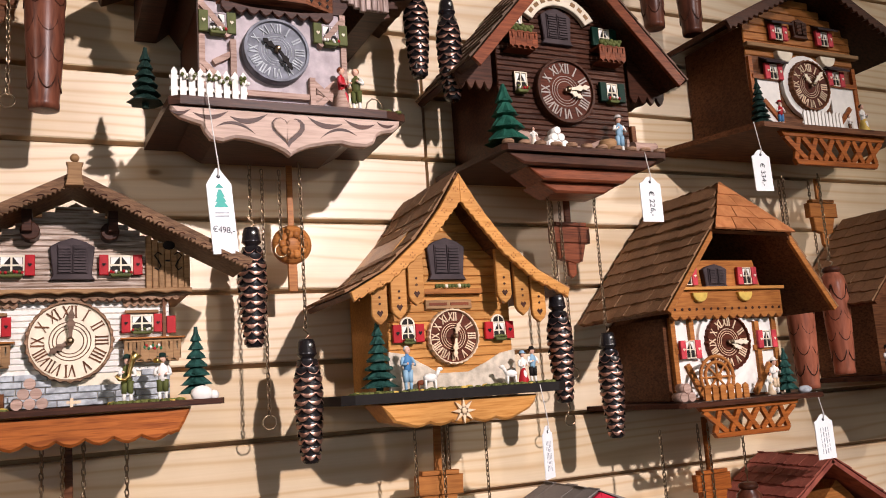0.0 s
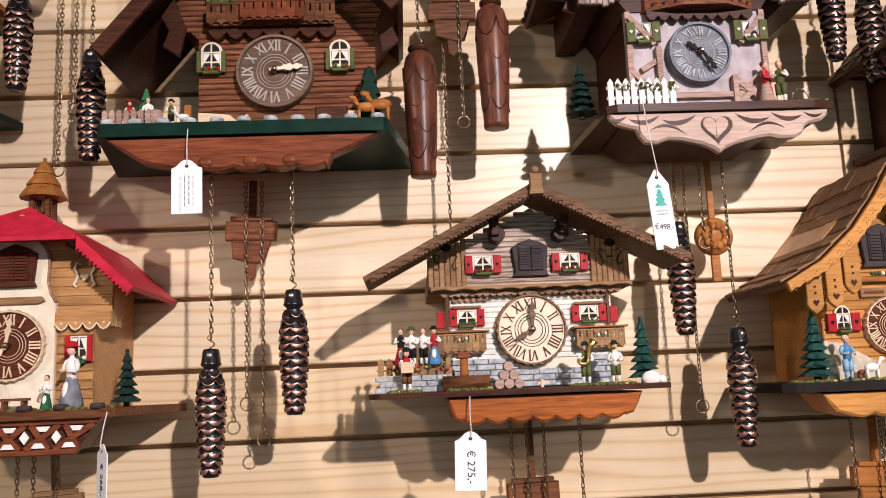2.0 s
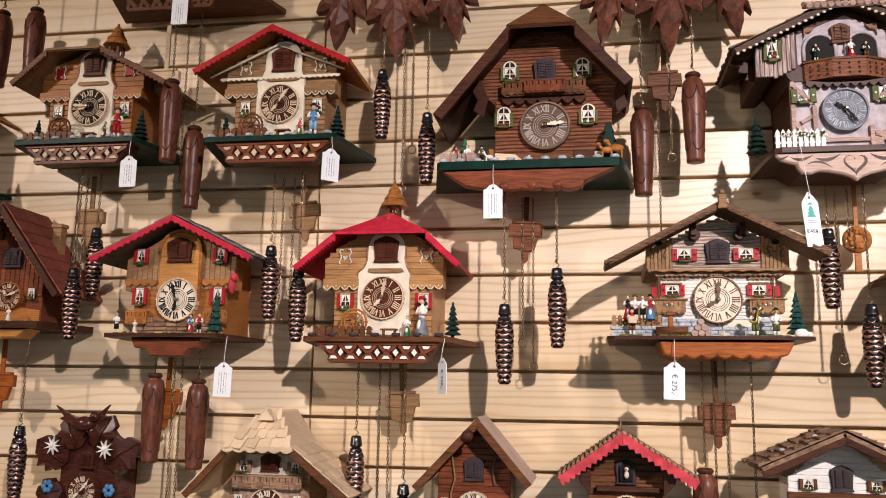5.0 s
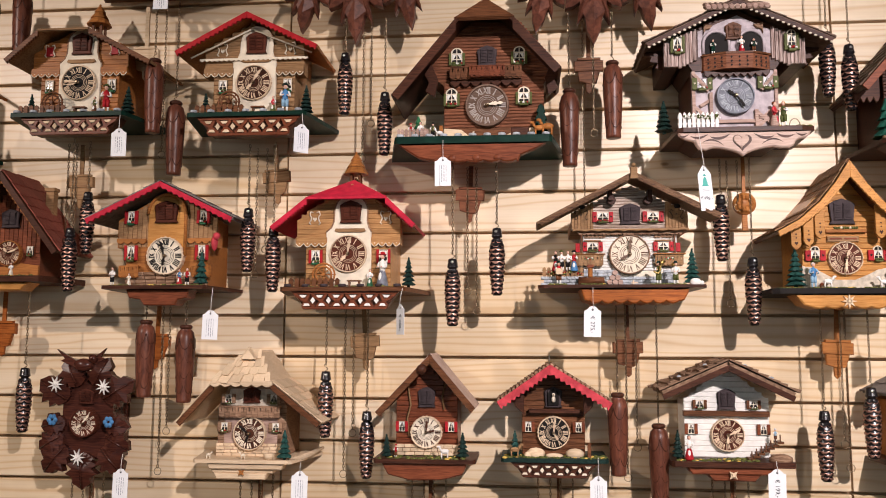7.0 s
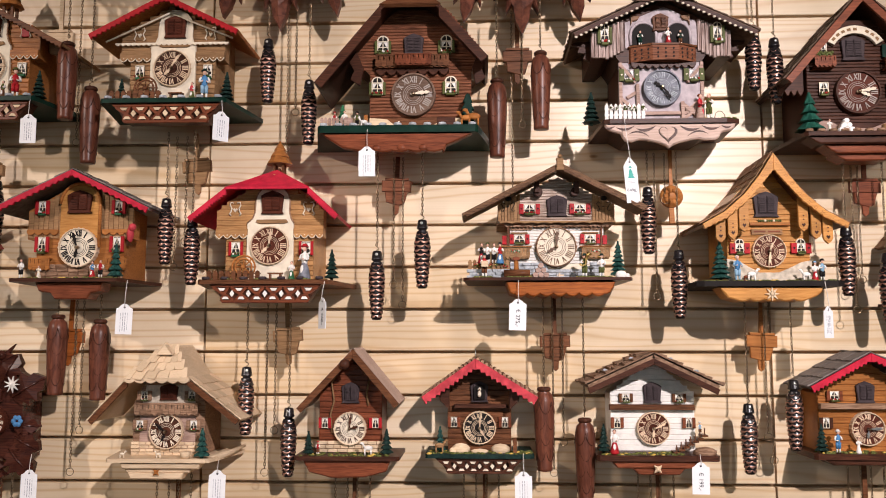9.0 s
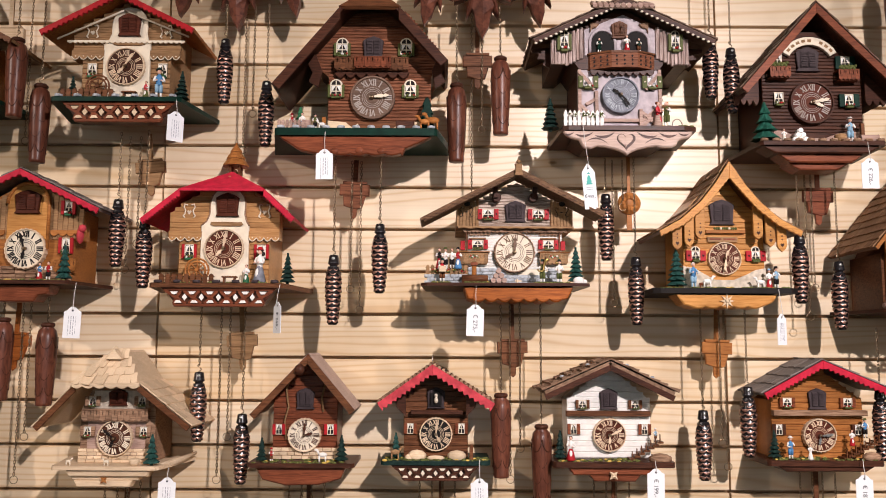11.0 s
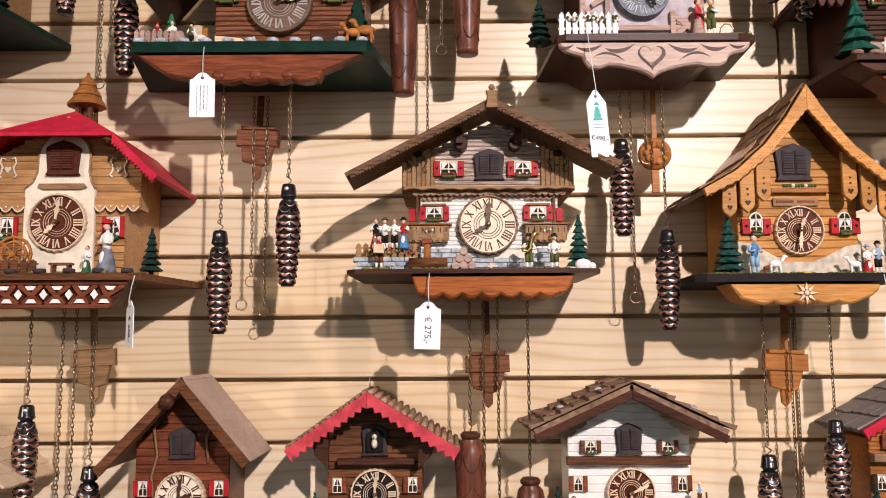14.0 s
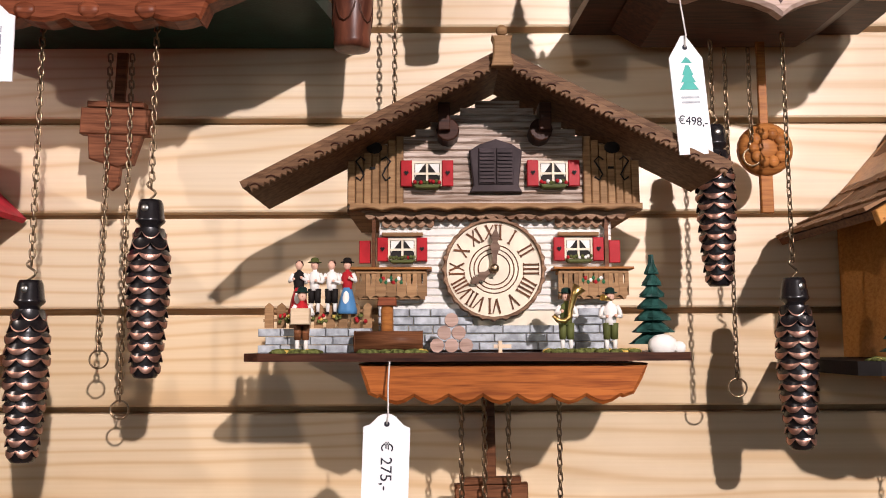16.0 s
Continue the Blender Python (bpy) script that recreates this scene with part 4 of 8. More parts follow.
    prof = [(-0.112, -0.080), (0.118, -0.080), (0.113, -0.092), (0.106, -0.104), (0.097, -0.107)] + [(x, z - 0.002) for x, z in reversed(scallop(-0.095, 0.095, -0.104, 0.006, 7))] + [(-0.097, -0.107), (-0.104, -0.104), (-0.108, -0.092)]
    base(c, prof, -0.200, CHESTNUT, 0.10, "glossy reddish carved apron with scalloped edge")
    # low garden wall with fence, band and yard things
    st = Shape()
    for row in range(3):
        for i in range(5):
            x = -0.196 + i * 0.0185 + (0.006 if row % 2 else 0)
            st.box(x, x + 0.0178, -0.178, -0.160, -0.0715 + row * 0.0068, -0.0715 + row * 0.0068 + 0.0063, 0.0008)
    pieces("stone", st, STONE, c)
    picket(c, -0.194, -0.102, -0.168, -0.051, 0.021, 9, TAN)
    s, rnd = Shape(), random.Random(8)
    for i in range(36):
        s.ball((-0.188 + 0.08 * rnd.random(), -0.172, -0.043 + rnd.uniform(-0.003, 0.003)), 0.0018, 5, rnd.choice((0, 0, 1, 2)))
    part("climbing_plant", s, [MOSS, YELLOW, RED], c)
    for x, top, low, hat, k in ((-0.164, BLACK, RED, None, "woman"), (-0.151, WHITE, BLACK, OLIVE, "man"), (-0.137, WHITE, BLACK, None, "man"), (-0.124, RED, BLUE, BLACK, "woman")):
        figurine(c, x, -0.172, -0.040, 0.047, top, low, hat, k)
    figurine(c, -0.158, -0.192, -0.0715, 0.053, RED, WALNUT, TREEDARK, "man", 14)
    part("accordion", Shape().box(-0.165, -0.150, -0.206, -0.198, -0.049, -0.036, 0.001), PALE, c)
    s = Shape().lathe([(0.009, -0.115), (0.0085, -0.116), (0.0085, -0.062), (0.009, -0.061)], (0, -0.190, -0.0625), 12, "x")
    part("trough", s, WALNUT, c, "hollowed log trough")
    part("pump", Shape().lathe([(0.0055, -0.071), (0.005, -0.035), (0.0058, -0.030)], (-0.090, -0.185, 0), 9).prism([(-0.098, -0.034), (-0.082, -0.034), (-0.083, -0.027), (-0.097, -0.027)], -0.192, -0.178, 0.001, 1), [AMBER, REDBROWN], c)
    logs(c, -0.038, -0.188, -0.0715, 0.0058, 3, PINKWOOD)
    part("saw_horse", Shape().box(-0.004, 0.010, -0.192, -0.188, -0.068, -0.065).box(-0.0005, 0.0025, -0.194, -0.186, -0.0715, -0.062), CREAMWOOD, c)
    figurine(c, 0.055, -0.188, -0.0715, 0.052, OLIVE, OLIVE, TREEDARK, "man")
    part("horn", Shape().tube([(0.050 + 0.007 * math.cos(t), -0.199, -0.040 + 0.007 * math.sin(t)) for t in (3.4, 4.2, 5.0, 5.8, 6.6)] + [(0.060, -0.2, -0.026), (0.064, -0.2, -0.020)], [0.002, 0.002, 0.002, 0.002, 0.002, 0.003, 0.006], 8), GOLD, c)
    figurine(c, 0.091, -0.186, -0.0715, 0.052, WHITE, OLIVE, TREEDARK, "man")
    part("trumpet", Shape().tube([(0.090, -0.195, -0.030), (0.082, -0.202, -0.028)], [0.001, 0.003], 6), GOLD, c)
    tree(c, 0.128, -0.175, -0.0715, 0.080, TREEGREEN, 7, 0.23)
    part("snow_mound", Shape().ball((0.130, -0.197, -0.066), 0.0105, 10, 0, (1.15, 0.7, 0.85)), WHITE, c)
    part("snow_mound", Shape().ball((0.143, -0.197, -0.068), 0.0055, 8), WHITE, c)
    moss(c, -0.180, -0.145, -0.203, -0.186, -0.0715, 40, 2)
    moss(c, 0.040, 0.110, -0.203, -0.180, -0.0715, 60, 3)
    moss(c, -0.112, -0.060, -0.203, -0.196, -0.0715, 30, 4)


def flared_house_clock():
    """Honey-coloured steep house with flared roof, shingles and hanging shutters."""
    c = clock(0.522, 1.618, "honey-coloured cuckoo clock house with steep flared roof and carved bargeboards")
    yf = -0.148
    L = [(0.0, 0.205), (-0.030, 0.158), (-0.062, 0.118), (-0.105, 0.080), (-0.152, 0.054)]
    R = [(-x, z) for x, z in L]
    case_box(c, [(-0.088, -0.066), (0.088, -0.066), (0.088, 0.098), (0.0, 0.196), (-0.088, 0.098)], yf, HONEY)
    s = Shape()
    siding(s, -0.088, 0.088, -0.062, 0.185, 21, yf, gable_limits(-0.088, 0.088, 0, ((0, 0.200), (-0.088, 0.090), (0.088, 0.090))))
    pieces("plank", s, HONEY, c)
    roof(c, L, R, -0.198, -0.010, 0.007, WALNUT)
    for P in (L, R):
        sg = -1 if P is L else 1
        w = 0.022
        low = [(x - sg * 0.004, z - w * (1.15 - 0.15 * k)) for k, (x, z) in enumerate(P)]
        low[0] = (0.0, P[0][1] - 0.038)
        n, out = len(low), []
        for a, b in zip(low, low[1:]):
            for i in range(4):
                t = i / 4
                out += [(a[0] + (b[0] - a[0]) * t, a[1] + (b[1] - a[1]) * t), (a[0] + (b[0] - a[0]) * (t + 0.12), a[1] + (b[1] - a[1]) * (t + 0.12) + 0.0022)]
        out.append(low[-1])
        bb = part("bargeboard", Shape().prism(P + out[::-1], -0.205, -0.198, 0.001), HONEY, c, "honey bargeboard with small carved diamonds")
        s = Shape()
        for a, b in zip(P, P[1:]):
            for t in (0.2, 0.5, 0.8):
                x, z = a[0] + (b[0] - a[0]) * t, a[1] + (b[1] - a[1]) * t - 0.012
                for dx, dz in ((-0.003, 0), (0.003, 0), (0, 0.003), (0, -0.003)):
                    s.prism([(x + dx - 0.0011, z + dz), (x + dx, z + dz - 0.0011), (x + dx + 0.0011, z + dz), (x + dx, z + dz + 0.0011)], -0.2056, -0.2045)
        split("carved_diamond", s, AMBER, bb)
        for k, (a, b) in enumerate(zip(P, P[1:])):
            shingles(c, (a[0], -0.196, a[1]), (a[0], -0.010, a[1]), (b[0], -0.196, b[1]), (b[0], -0.010, b[1]), 2, 7, SHINGLE, seed=k + (3 if P is L else 30))
    shutter_door(c, -0.003, 0.102, 0.054, 0.056, yf - 0.003)
    part("ledge", Shape().box(-0.040, 0.045, yf - 0.012, yf - 0.002, 0.055, 0.062, 0.001), AMBER, c)
    s = Shape()
    for i in range(11):
        s.ball((-0.022 + 0.0046 * i, yf - 0.014, 0.065), 0.003, 6, (0, 0, 0, 1)[i % 4])
    part("garland", s, [OLIVE, CREAM], c)["kind"] = "stuff"
    pl = part("name_board", Shape().box(-0.036, 0.030, yf - 0.007, yf - 0.002, 0.036, 0.048, 0.001), TAN, c, "small wooden name board")
    part("lettering", Shape().box(-0.031, -0.006, yf - 0.0078, yf - 0.007, 0.0405, 0.0442).box(-0.001, 0.025, yf - 0.0078, yf - 0.007, 0.0405, 0.0442), REDBROWN, pl)
    for x, zt, zb in ((-0.110, 0.074, 0.015), (-0.084, 0.092, 0.022), (-0.060, 0.110, 0.038), (0.064, 0.110, 0.038), (0.090, 0.092, 0.022), (0.114, 0.074, 0.012)):
        w = 0.0105
        p = part("hanging_board", Shape().prism([(x - w, zt), (x - w, zb + 0.012), (x - w * 0.7, zb + 0.006), (x, zb), (x + w * 0.7, zb + 0.006), (x + w, zb + 0.012), (x + w, zt)], -0.186, -0.180, 0.001), HONEY, c)
        hs = 0.0042
        z = zb + 0.014
        s = Shape().prism([(x, z - hs), (x + hs, z + hs * 0.3), (x + hs * 0.5, z + hs), (x, z + hs * 0.5), (x - hs * 0.5, z + hs), (x - hs, z + hs * 0.3)], -0.1868, -0.186)
        for q in (0.012, 0.020):
            s.prism(arc(x, z + q, 0.0016, 0, 360, 8)[:-1], -0.1868, -0.186)
        part("cut_out", s, DARKBROWN, p)
    for x in (-0.062, 0.068):
        window(c, x, 0.006, 0.019, 0.022, yf - 0.003, RED, CREAM, OLIVE, 0.62, "arch")
    s = Shape().prism([(-0.090, -0.066), (0.090, -0.066), (0.090, -0.020), (0.068, -0.024), (0.044, -0.036), (0.020, -0.046), (-0.020, -0.046), (-0.046, -0.032), (-0.066, -0.020), (-0.090, -0.016)], yf - 0.005, yf, 0.001)
    part("plaster_panel", s, STONEWARM, c)
    dial(c, 0.037, yf - 0.006, BROWNDIAL, CREAMWOOD, CREAMWOOD, CREAMWOOD, 186, 22)
    part("deck", Shape().flat([(-0.165, -0.188), (-0.150, -0.196), (0.125, -0.200), (0.142, -0.188), (0.132, -0.012), (-0.160, -0.012)], -0.078, -0.0665), BLACK, c)
    moss(c, -0.150, 0.130, -0.192, -0.160, -0.0665, 150, 7)
    base(c, [(-0.118, -0.080), (0.098, -0.080), (0.094, -0.090), (0.085, -0.098), (0.070, -0.104)] + [(x, z) for x, z in reversed(scallop(-0.085, 0.065, -0.106, 0.004, 5))] + [(-0.100, -0.102), (-0.108, -0.092)], -0.190, HONEY, 0.06)
    s = Shape()
    for i in range(8):
        a = i * math.pi / 4
        p = Vector((math.cos(a), math.sin(a)))
        q = Vector((-p.y, p.x))
        s.prism([(-0.01 + p.x * 0.003 - q.x * 0.003, -0.094 + p.y * 0.003 - q.y * 0.003), (-0.01 + p.x * 0.016, -0.094 + p.y * 0.016), (-0.01 + p.x * 0.003 + q.x * 0.003, -0.094 + p.y * 0.003 + q.y * 0.003)], -0.194, -0.1895)
    s.ball((-0.01, -0.194, -0.094), 0.004, 8, 0, (1, 0.5, 1))
    part("edelweiss", s, PALE, c, "carved pale edelweiss flower")
    tree(c, -0.108, -0.165, -0.0665, 0.088, TREEGREEN, 7, 0.25)
    figurine(c, -0.076, -0.180, -0.0665, 0.058, BLUE, LIGHTBLUE, None, "man", 0, LIGHTBLUE, STRING)
    animal(c, -0.046, -0.178, -0.0665, 0.028, WHITE, 1)
    animal(c, -0.056, -0.174, -0.0665, 0.018, REDBROWN, 1)
    animal(c, 0.068, -0.178, -0.0665, 0.026, WHITE, -1)
    figurine(c, 0.086, -0.178, -0.0665, 0.043, WHITE, RED, LIGHTBLUE, "woman")
    figurine(c, 0.102, -0.176, -0.0665, 0.048, LIGHTBLUE, BLACK, BLACK, "man")


def log_house(x, z, label, red, yf=-0.152, siding_mat=AMBER, roofmat=ROOFRED, barge_mat=None, hip=True, tower=True, shed=False, face=BROWNDIAL, ring=CREAMWOOD, ink=CREAMWOOD, hour=225, minute=8, basemat=REDBROWN, fill=WHITE, apex=(0.005, 0.174), tips=((-0.172, 0.058), (0.158, 0.061)), hips=((-0.088, 0.125), (0.090, 0.125)), deck_z=-0.077, base_z=-0.127, figs=0, tree_side=1, deckmat=WALNUT, wing=0.035):
    """House with an arched cream panel round door and dial, fretted aprons and a latticed base."""
    c = clock(x, z, label)
    w0, w1 = -0.122, 0.118
    top = apex[1] - 0.012
    case_box(c, [(w0 + 0.022, deck_z), (w1 - 0.022, deck_z), (w1 - 0.022, 0.10), (apex[0], top - 0.01), (w0 + 0.022, 0.10)], yf, siding_mat)
    part("overhang", Shape().prism([(w0, 0.02), (w1, 0.02), (w1, 0.078), (apex[0], top), (w0, 0.078)], yf - 0.001, yf + 0.030), siding_mat, c)
    s = Shape()
    lim = gable_limits(w0, w1, 0, (apex, tips[0], tips[1]), 0.008)
    siding(s, w0, w1, 0.022, 0.150, 11, yf, lim)
    siding(s, w0 + 0.022, w1 - 0.022, deck_z, 0.020, 9, yf)
    pieces("plank", s, siding_mat, c)
    if hip:
        hip_roof(c, (apex[0], apex[1]), -0.13, hips[0], hips[1], tips[0], tips[1], -0.200, -0.010, 0.006, roofmat)
        ends = ((hips[0], tips[0]), (hips[1], tips[1]))
        part("hip_edge", Shape().box(hips[0][0], hips[1][0], -0.206, -0.202, hips[0][1] - 0.006, hips[0][1] - 0.001), roofmat, c)
    else:
        roof(c, [apex, tips[0]], [apex, tips[1]], -0.200, -0.010, 0.006, roofmat)
        ends = ((apex, tips[0]), (apex, tips[1]))
    for a, b in ends:
        barge(c, a, b, 0.014, -0.204, barge_mat or roofmat, 16)
    if not hip:
        for a, b in ends:
            part("eave_trim", Shape().tube([(a[0], yf - 0.014, a[1] - 0.030), (b[0] * 0.86, yf - 0.014, b[1] - 0.006)], 0.0022, 5), CREAM, c)
        part("cross_trim", Shape().prism([(w0 - 0.01, 0.060)] + scallop(w0 - 0.01, w1 + 0.01, 0.056, 0.003, 22, 3) + [(w1 + 0.01, 0.060)], yf - 0.013, yf - 0.009, 0.0006), CREAM, c)
    # cream panel with shoulders and an arch above
    pan = [(-0.052, deck_z), (0.052, deck_z), (0.052, 0.050), (0.046, 0.060), (0.042, 0.075)] + arc(0.005, 0.098, 0.038, 0, 180, 12) + [(-0.034, 0.075), (-0.040, 0.060), (-0.052, 0.050)]
    part("arched_panel", Shape().prism(pan, yf - 0.008, yf, 0.0015), CREAM, c, "cream panel under an arch")
    part("arch_trim", Shape().tube([(px, yf - 0.007, pz) for px, pz in pan[2:]], 0.0022, 5), GREYBROWN if hip else CREAM, c)
    shutter_door(c, 0.005, 0.096, 0.050, 0.052, yf - 0.010, BROWNDIAL)
    part("scroll_board", Shape().prism([(-0.032, 0.052), (-0.024, 0.049), (0.032, 0.049), (0.040, 0.052), (0.036, 0.058), (-0.030, 0.058)], yf - 0.012, yf - 0.008, 0.001), TAN, c)
    for sx in (-1, 1):
        cx = sx * 0.082 + 0.002
        s = Shape()
        for k in (-1, 1):
            s.tube([(cx + k * q, yf - 0.004, 0.078 + r) for q, r in ((0.004, 0.018), (0.010, 0.020), (0.012, 0.013), (0.008, 0.006), (0.010, -0.002), (0.013, -0.006), (0.009, -0.010))], 0.0016, 5)
        hs = 0.005
        s.prism([(cx, 0.080 - hs), (cx + hs, 0.080 + hs * 0.3), (cx + hs * 0.5, 0.080 + hs), (cx, 0.080 + hs * 0.5), (cx - hs * 0.5, 0.080 + hs), (cx - hs, 0.080 + hs * 0.3)], yf - 0.005, yf - 0.002)
        part("scroll_ornament", s, CREAM, c)
        x0, x1 = (w0, -0.050) if sx < 0 else (0.052, w1)
        ap = part("apron", Shape().prism([(x0, 0.038)] + scallop(x0, x1, 0.024, 0.008, 4) + [(x1, 0.038)], yf - 0.010, yf - 0.001, 0.001), siding_mat, c)
        s = Shape()
        e = scallop(x0, x1, 0.024, 0.008, 4)
        s.tube([(a, yf - 0.010, b) for a, b in e], 0.0012, 4)
        for k in range(4):
            s.ball((x0 + (x1 - x0) * (k + 0.5) / 4, yf - 0.010, 0.024), 0.0015, 5)
        part("apron_edging", s, CREAM, ap)
        window(c, sx * 0.078 + 0.002, -0.006, 0.020, 0.030, yf - 0.003, RED if not figs % 2 else None, CREAM, GREEN, 0.30, heart=False)
        if figs == 1:
            part("painted_ornament", Shape().box(sx * 0.082 - 0.007, sx * 0.082 + 0.011, yf - 0.006, yf - 0.001, 0.070, 0.092, 0.001), RED, c)
        if shed:
            window(c, sx * 0.082 + 0.002, 0.082, 0.018, 0.020, yf - 0.005, None, CREAM, None)
    dial(c, 0.044, yf - 0.010, face, ring, ink, ring, minute, hour)
    dk = deck(c, -0.146, 0.136, deck_z, -0.204, 0.010, deckmat, wing)
    lattice(c, -0.122, 0.122, base_z, deck_z - 0.010, 0.030, -0.196, basemat, 6, fill)
    part("base_back", Shape().prism([(-0.118, deck_z - 0.010), (0.118, deck_z - 0.010), (0.092, base_z + 0.004), (-0.092, base_z + 0.004)], -0.187, -0.150), DARKBROWN, c)
    disc_row(dk, -0.128, 0.118, 7, -0.199, deck_z, 0.0085, STONE if figs else SHUTTER)
    wheel(c, -0.050, -0.186, deck_z + 0.028, 0.025, AMBER if figs == 0 else WALNUT)
    picket(c, -0.128, -0.010, -0.196, deck_z, 0.020, 9, WALNUT)
    part("bench", Shape().box(0.005, 0.036, -0.196, -0.182, deck_z + 0.012, deck_z + 0.015).box(0.008, 0.011, -0.195, -0.183, deck_z, deck_z + 0.012).box(0.030, 0.033, -0.195, -0.183, deck_z, deck_z + 0.012), WALNUT, c)
    cols = {0: ((WHITE, GREEN, None), (WHITE, GREYDIAL, RED)), 1: ((OLIVE, WALNUT, None), (RED, RED, OLIVE)), 3: ((PINKRED, OLIVE, None), (BLUE, LIGHTBLUE, TREEDARK))}[figs]
    figurine(c, 0.055, -0.186, deck_z, 0.042, *cols[0], "woman")
    figurine(c, 0.083, -0.186, deck_z, 0.078 if figs == 0 else 0.070, *cols[1], "woman" if figs % 2 == 0 else "man", 20 if figs else -30)
    for q in (0.128, -0.112) if figs % 2 else (0.138,):
        tree(c, q, -0.168 if figs % 2 else -0.160, deck_z, 0.068 if q > 0 else 0.055, TREEDARK, 6, 0.24)
    moss(c, -0.135, 0.125, -0.200, -0.165, deck_z, 70, figs + 11)
    if tower:
        bell_tower(c, -0.002, -0.075, apex[1] - 0.014, 0.092, WALNUT, AMBER)
    return c


def arch_house_clock():
    c = clock(-1.000, 1.634, "amber cuckoo clock with arched centre and dark red roof edge")
    yf = -0.130
    case_box(c, [(-0.100, -0.072), (0.100, -0.072), (0.100, 0.09), (0.0, 0.145), (-0.100, 0.09)], yf, AMBER)
    part("overhang", Shape().prism([(-0.122, 0.020), (0.122, 0.020), (0.122, 0.085), (0.0, 0.155), (-0.122, 0.085)], yf - 0.001, yf + 0.030), AMBER, c)
    s = Shape()
    for i in range(21):
        x = -0.120 + i * 0.0115
        t = 0.158 - 0.62 * abs(x)
        s.prism([(x, 0.022), (x + 0.0108, 0.022), (x + 0.0108, t), (x, t)], yf - 0.003, yf, 0.0010)
    pieces("board", s, TAN, c)
    pan = [(-0.046, 0.0), (0.046, 0.0), (0.046, 0.10)] + arc(0.0, 0.10, 0.046, 0, 180, 12)[1:-1] + [(-0.046, 0.10)]
    part("arched_panel", Shape().prism(pan, yf - 0.008, yf, 0.0015), HONEY, c)
    part("arch_trim", Shape().tube([(a, yf - 0.009, b) for a, b in pan[1:]], 0.004, 6), AMBER, c)
    shutter_door(c, 0.0, 0.104, 0.056, 0.052, yf - 0.010, BROWNDIAL)
    for sx in (-1, 1):
        window(c, sx * 0.088, 0.092, 0.017, 0.030, yf - 0.004, RED, CREAM, GREEN, 0.45, heart=False)
        window(c, sx * 0.086, 0.008, 0.018, 0.034, yf - 0.003, RED, CREAM, OLIVE, 0.40, heart=False)
        part("apron", Shape().prism([(sx * 0.050, 0.042)] + scallop(sx * 0.050, sx * 0.122, 0.034, 0.006, 4) + [(sx * 0.122, 0.042)], yf - 0.008, yf, 0.001), AMBER, c)
        balcony(c, sx * 0.088 - 0.024, sx * 0.088 + 0.024, yf - 0.001, -0.050, -0.022, AMBER, 5, 0.012)
    roof(c, [(0.003, 0.168), (-0.175, 0.082)], [(0.003, 0.168), (0.178, 0.082)], -0.190, -0.008, 0.006, SHINGLEGREY)
    for a, b in (((0.003, 0.168), (-0.174, 0.082)), ((0.003, 0.168), (0.177, 0.082))):
        barge(c, a, b, 0.014, -0.194, ROOFRED, 13)
        shingles(c, (a[0], -0.188, a[1]), (a[0], -0.01, a[1]), (b[0], -0.188, b[1]), (b[0], -0.01, b[1]), 5, 6, SHINGLEGREY, seed=int(b[0] * 100) + 50)
    st, rnd = Shape(), random.Random(12)
    for row in range(4):
        x = -0.1
        while x < 0.095:
            w = rnd.uniform(0.02, 0.03)
            st.box(x, min(x + w - 0.001, 0.1), yf - 0.004, yf, -0.072 + row * 0.009, -0.072 + row * 0.009 + 0.0082, 0.001)
            x += w
    pieces("stone", st, GREYBROWN, c)
    dial(c, 0.046, yf - 0.010, CREAM, CREAMWOOD, BLACK, BLACK, 345, 190, heavy=1.3)
    deck(c, -0.128, 0.120, -0.072, -0.196, 0.008, DARKBROWN, 0.025)
    base(c, [(-0.075, -0.081), (0.075, -0.081), (0.070, -0.100), (0.050, -0.104), (0.042, -0.117), (-0.030, -0.117), (-0.040, -0.104), (-0.066, -0.100)], -0.180, REDBROWN, 0.05)
    for x, t, l, h, k in ((-0.108, WHITE, BLACK, 0.045, "man"), (-0.068, CREAM, CREAM, 0.030, "woman"), (0.052, BLUE, RED, 0.040, "woman"), (0.070, RED, BLACK, 0.042, "man")):
        figurine(c, x, -0.178, -0.072, h, t, l, None, k)
    tree(c, 0.098, -0.165, -0.072, 0.078, TREEGREEN, 5, 0.22)
    part("climbing_rose", Shape().ball((0.118, -0.140, 0.030), 0.012, 7, 0, (0.7, 0.8, 1.6)).ball((0.124, -0.145, 0.045), 0.009, 7), PINKRED, c)
    moss(c, -0.12, 0.11, -0.192, -0.16, -0.072, 80, 21)


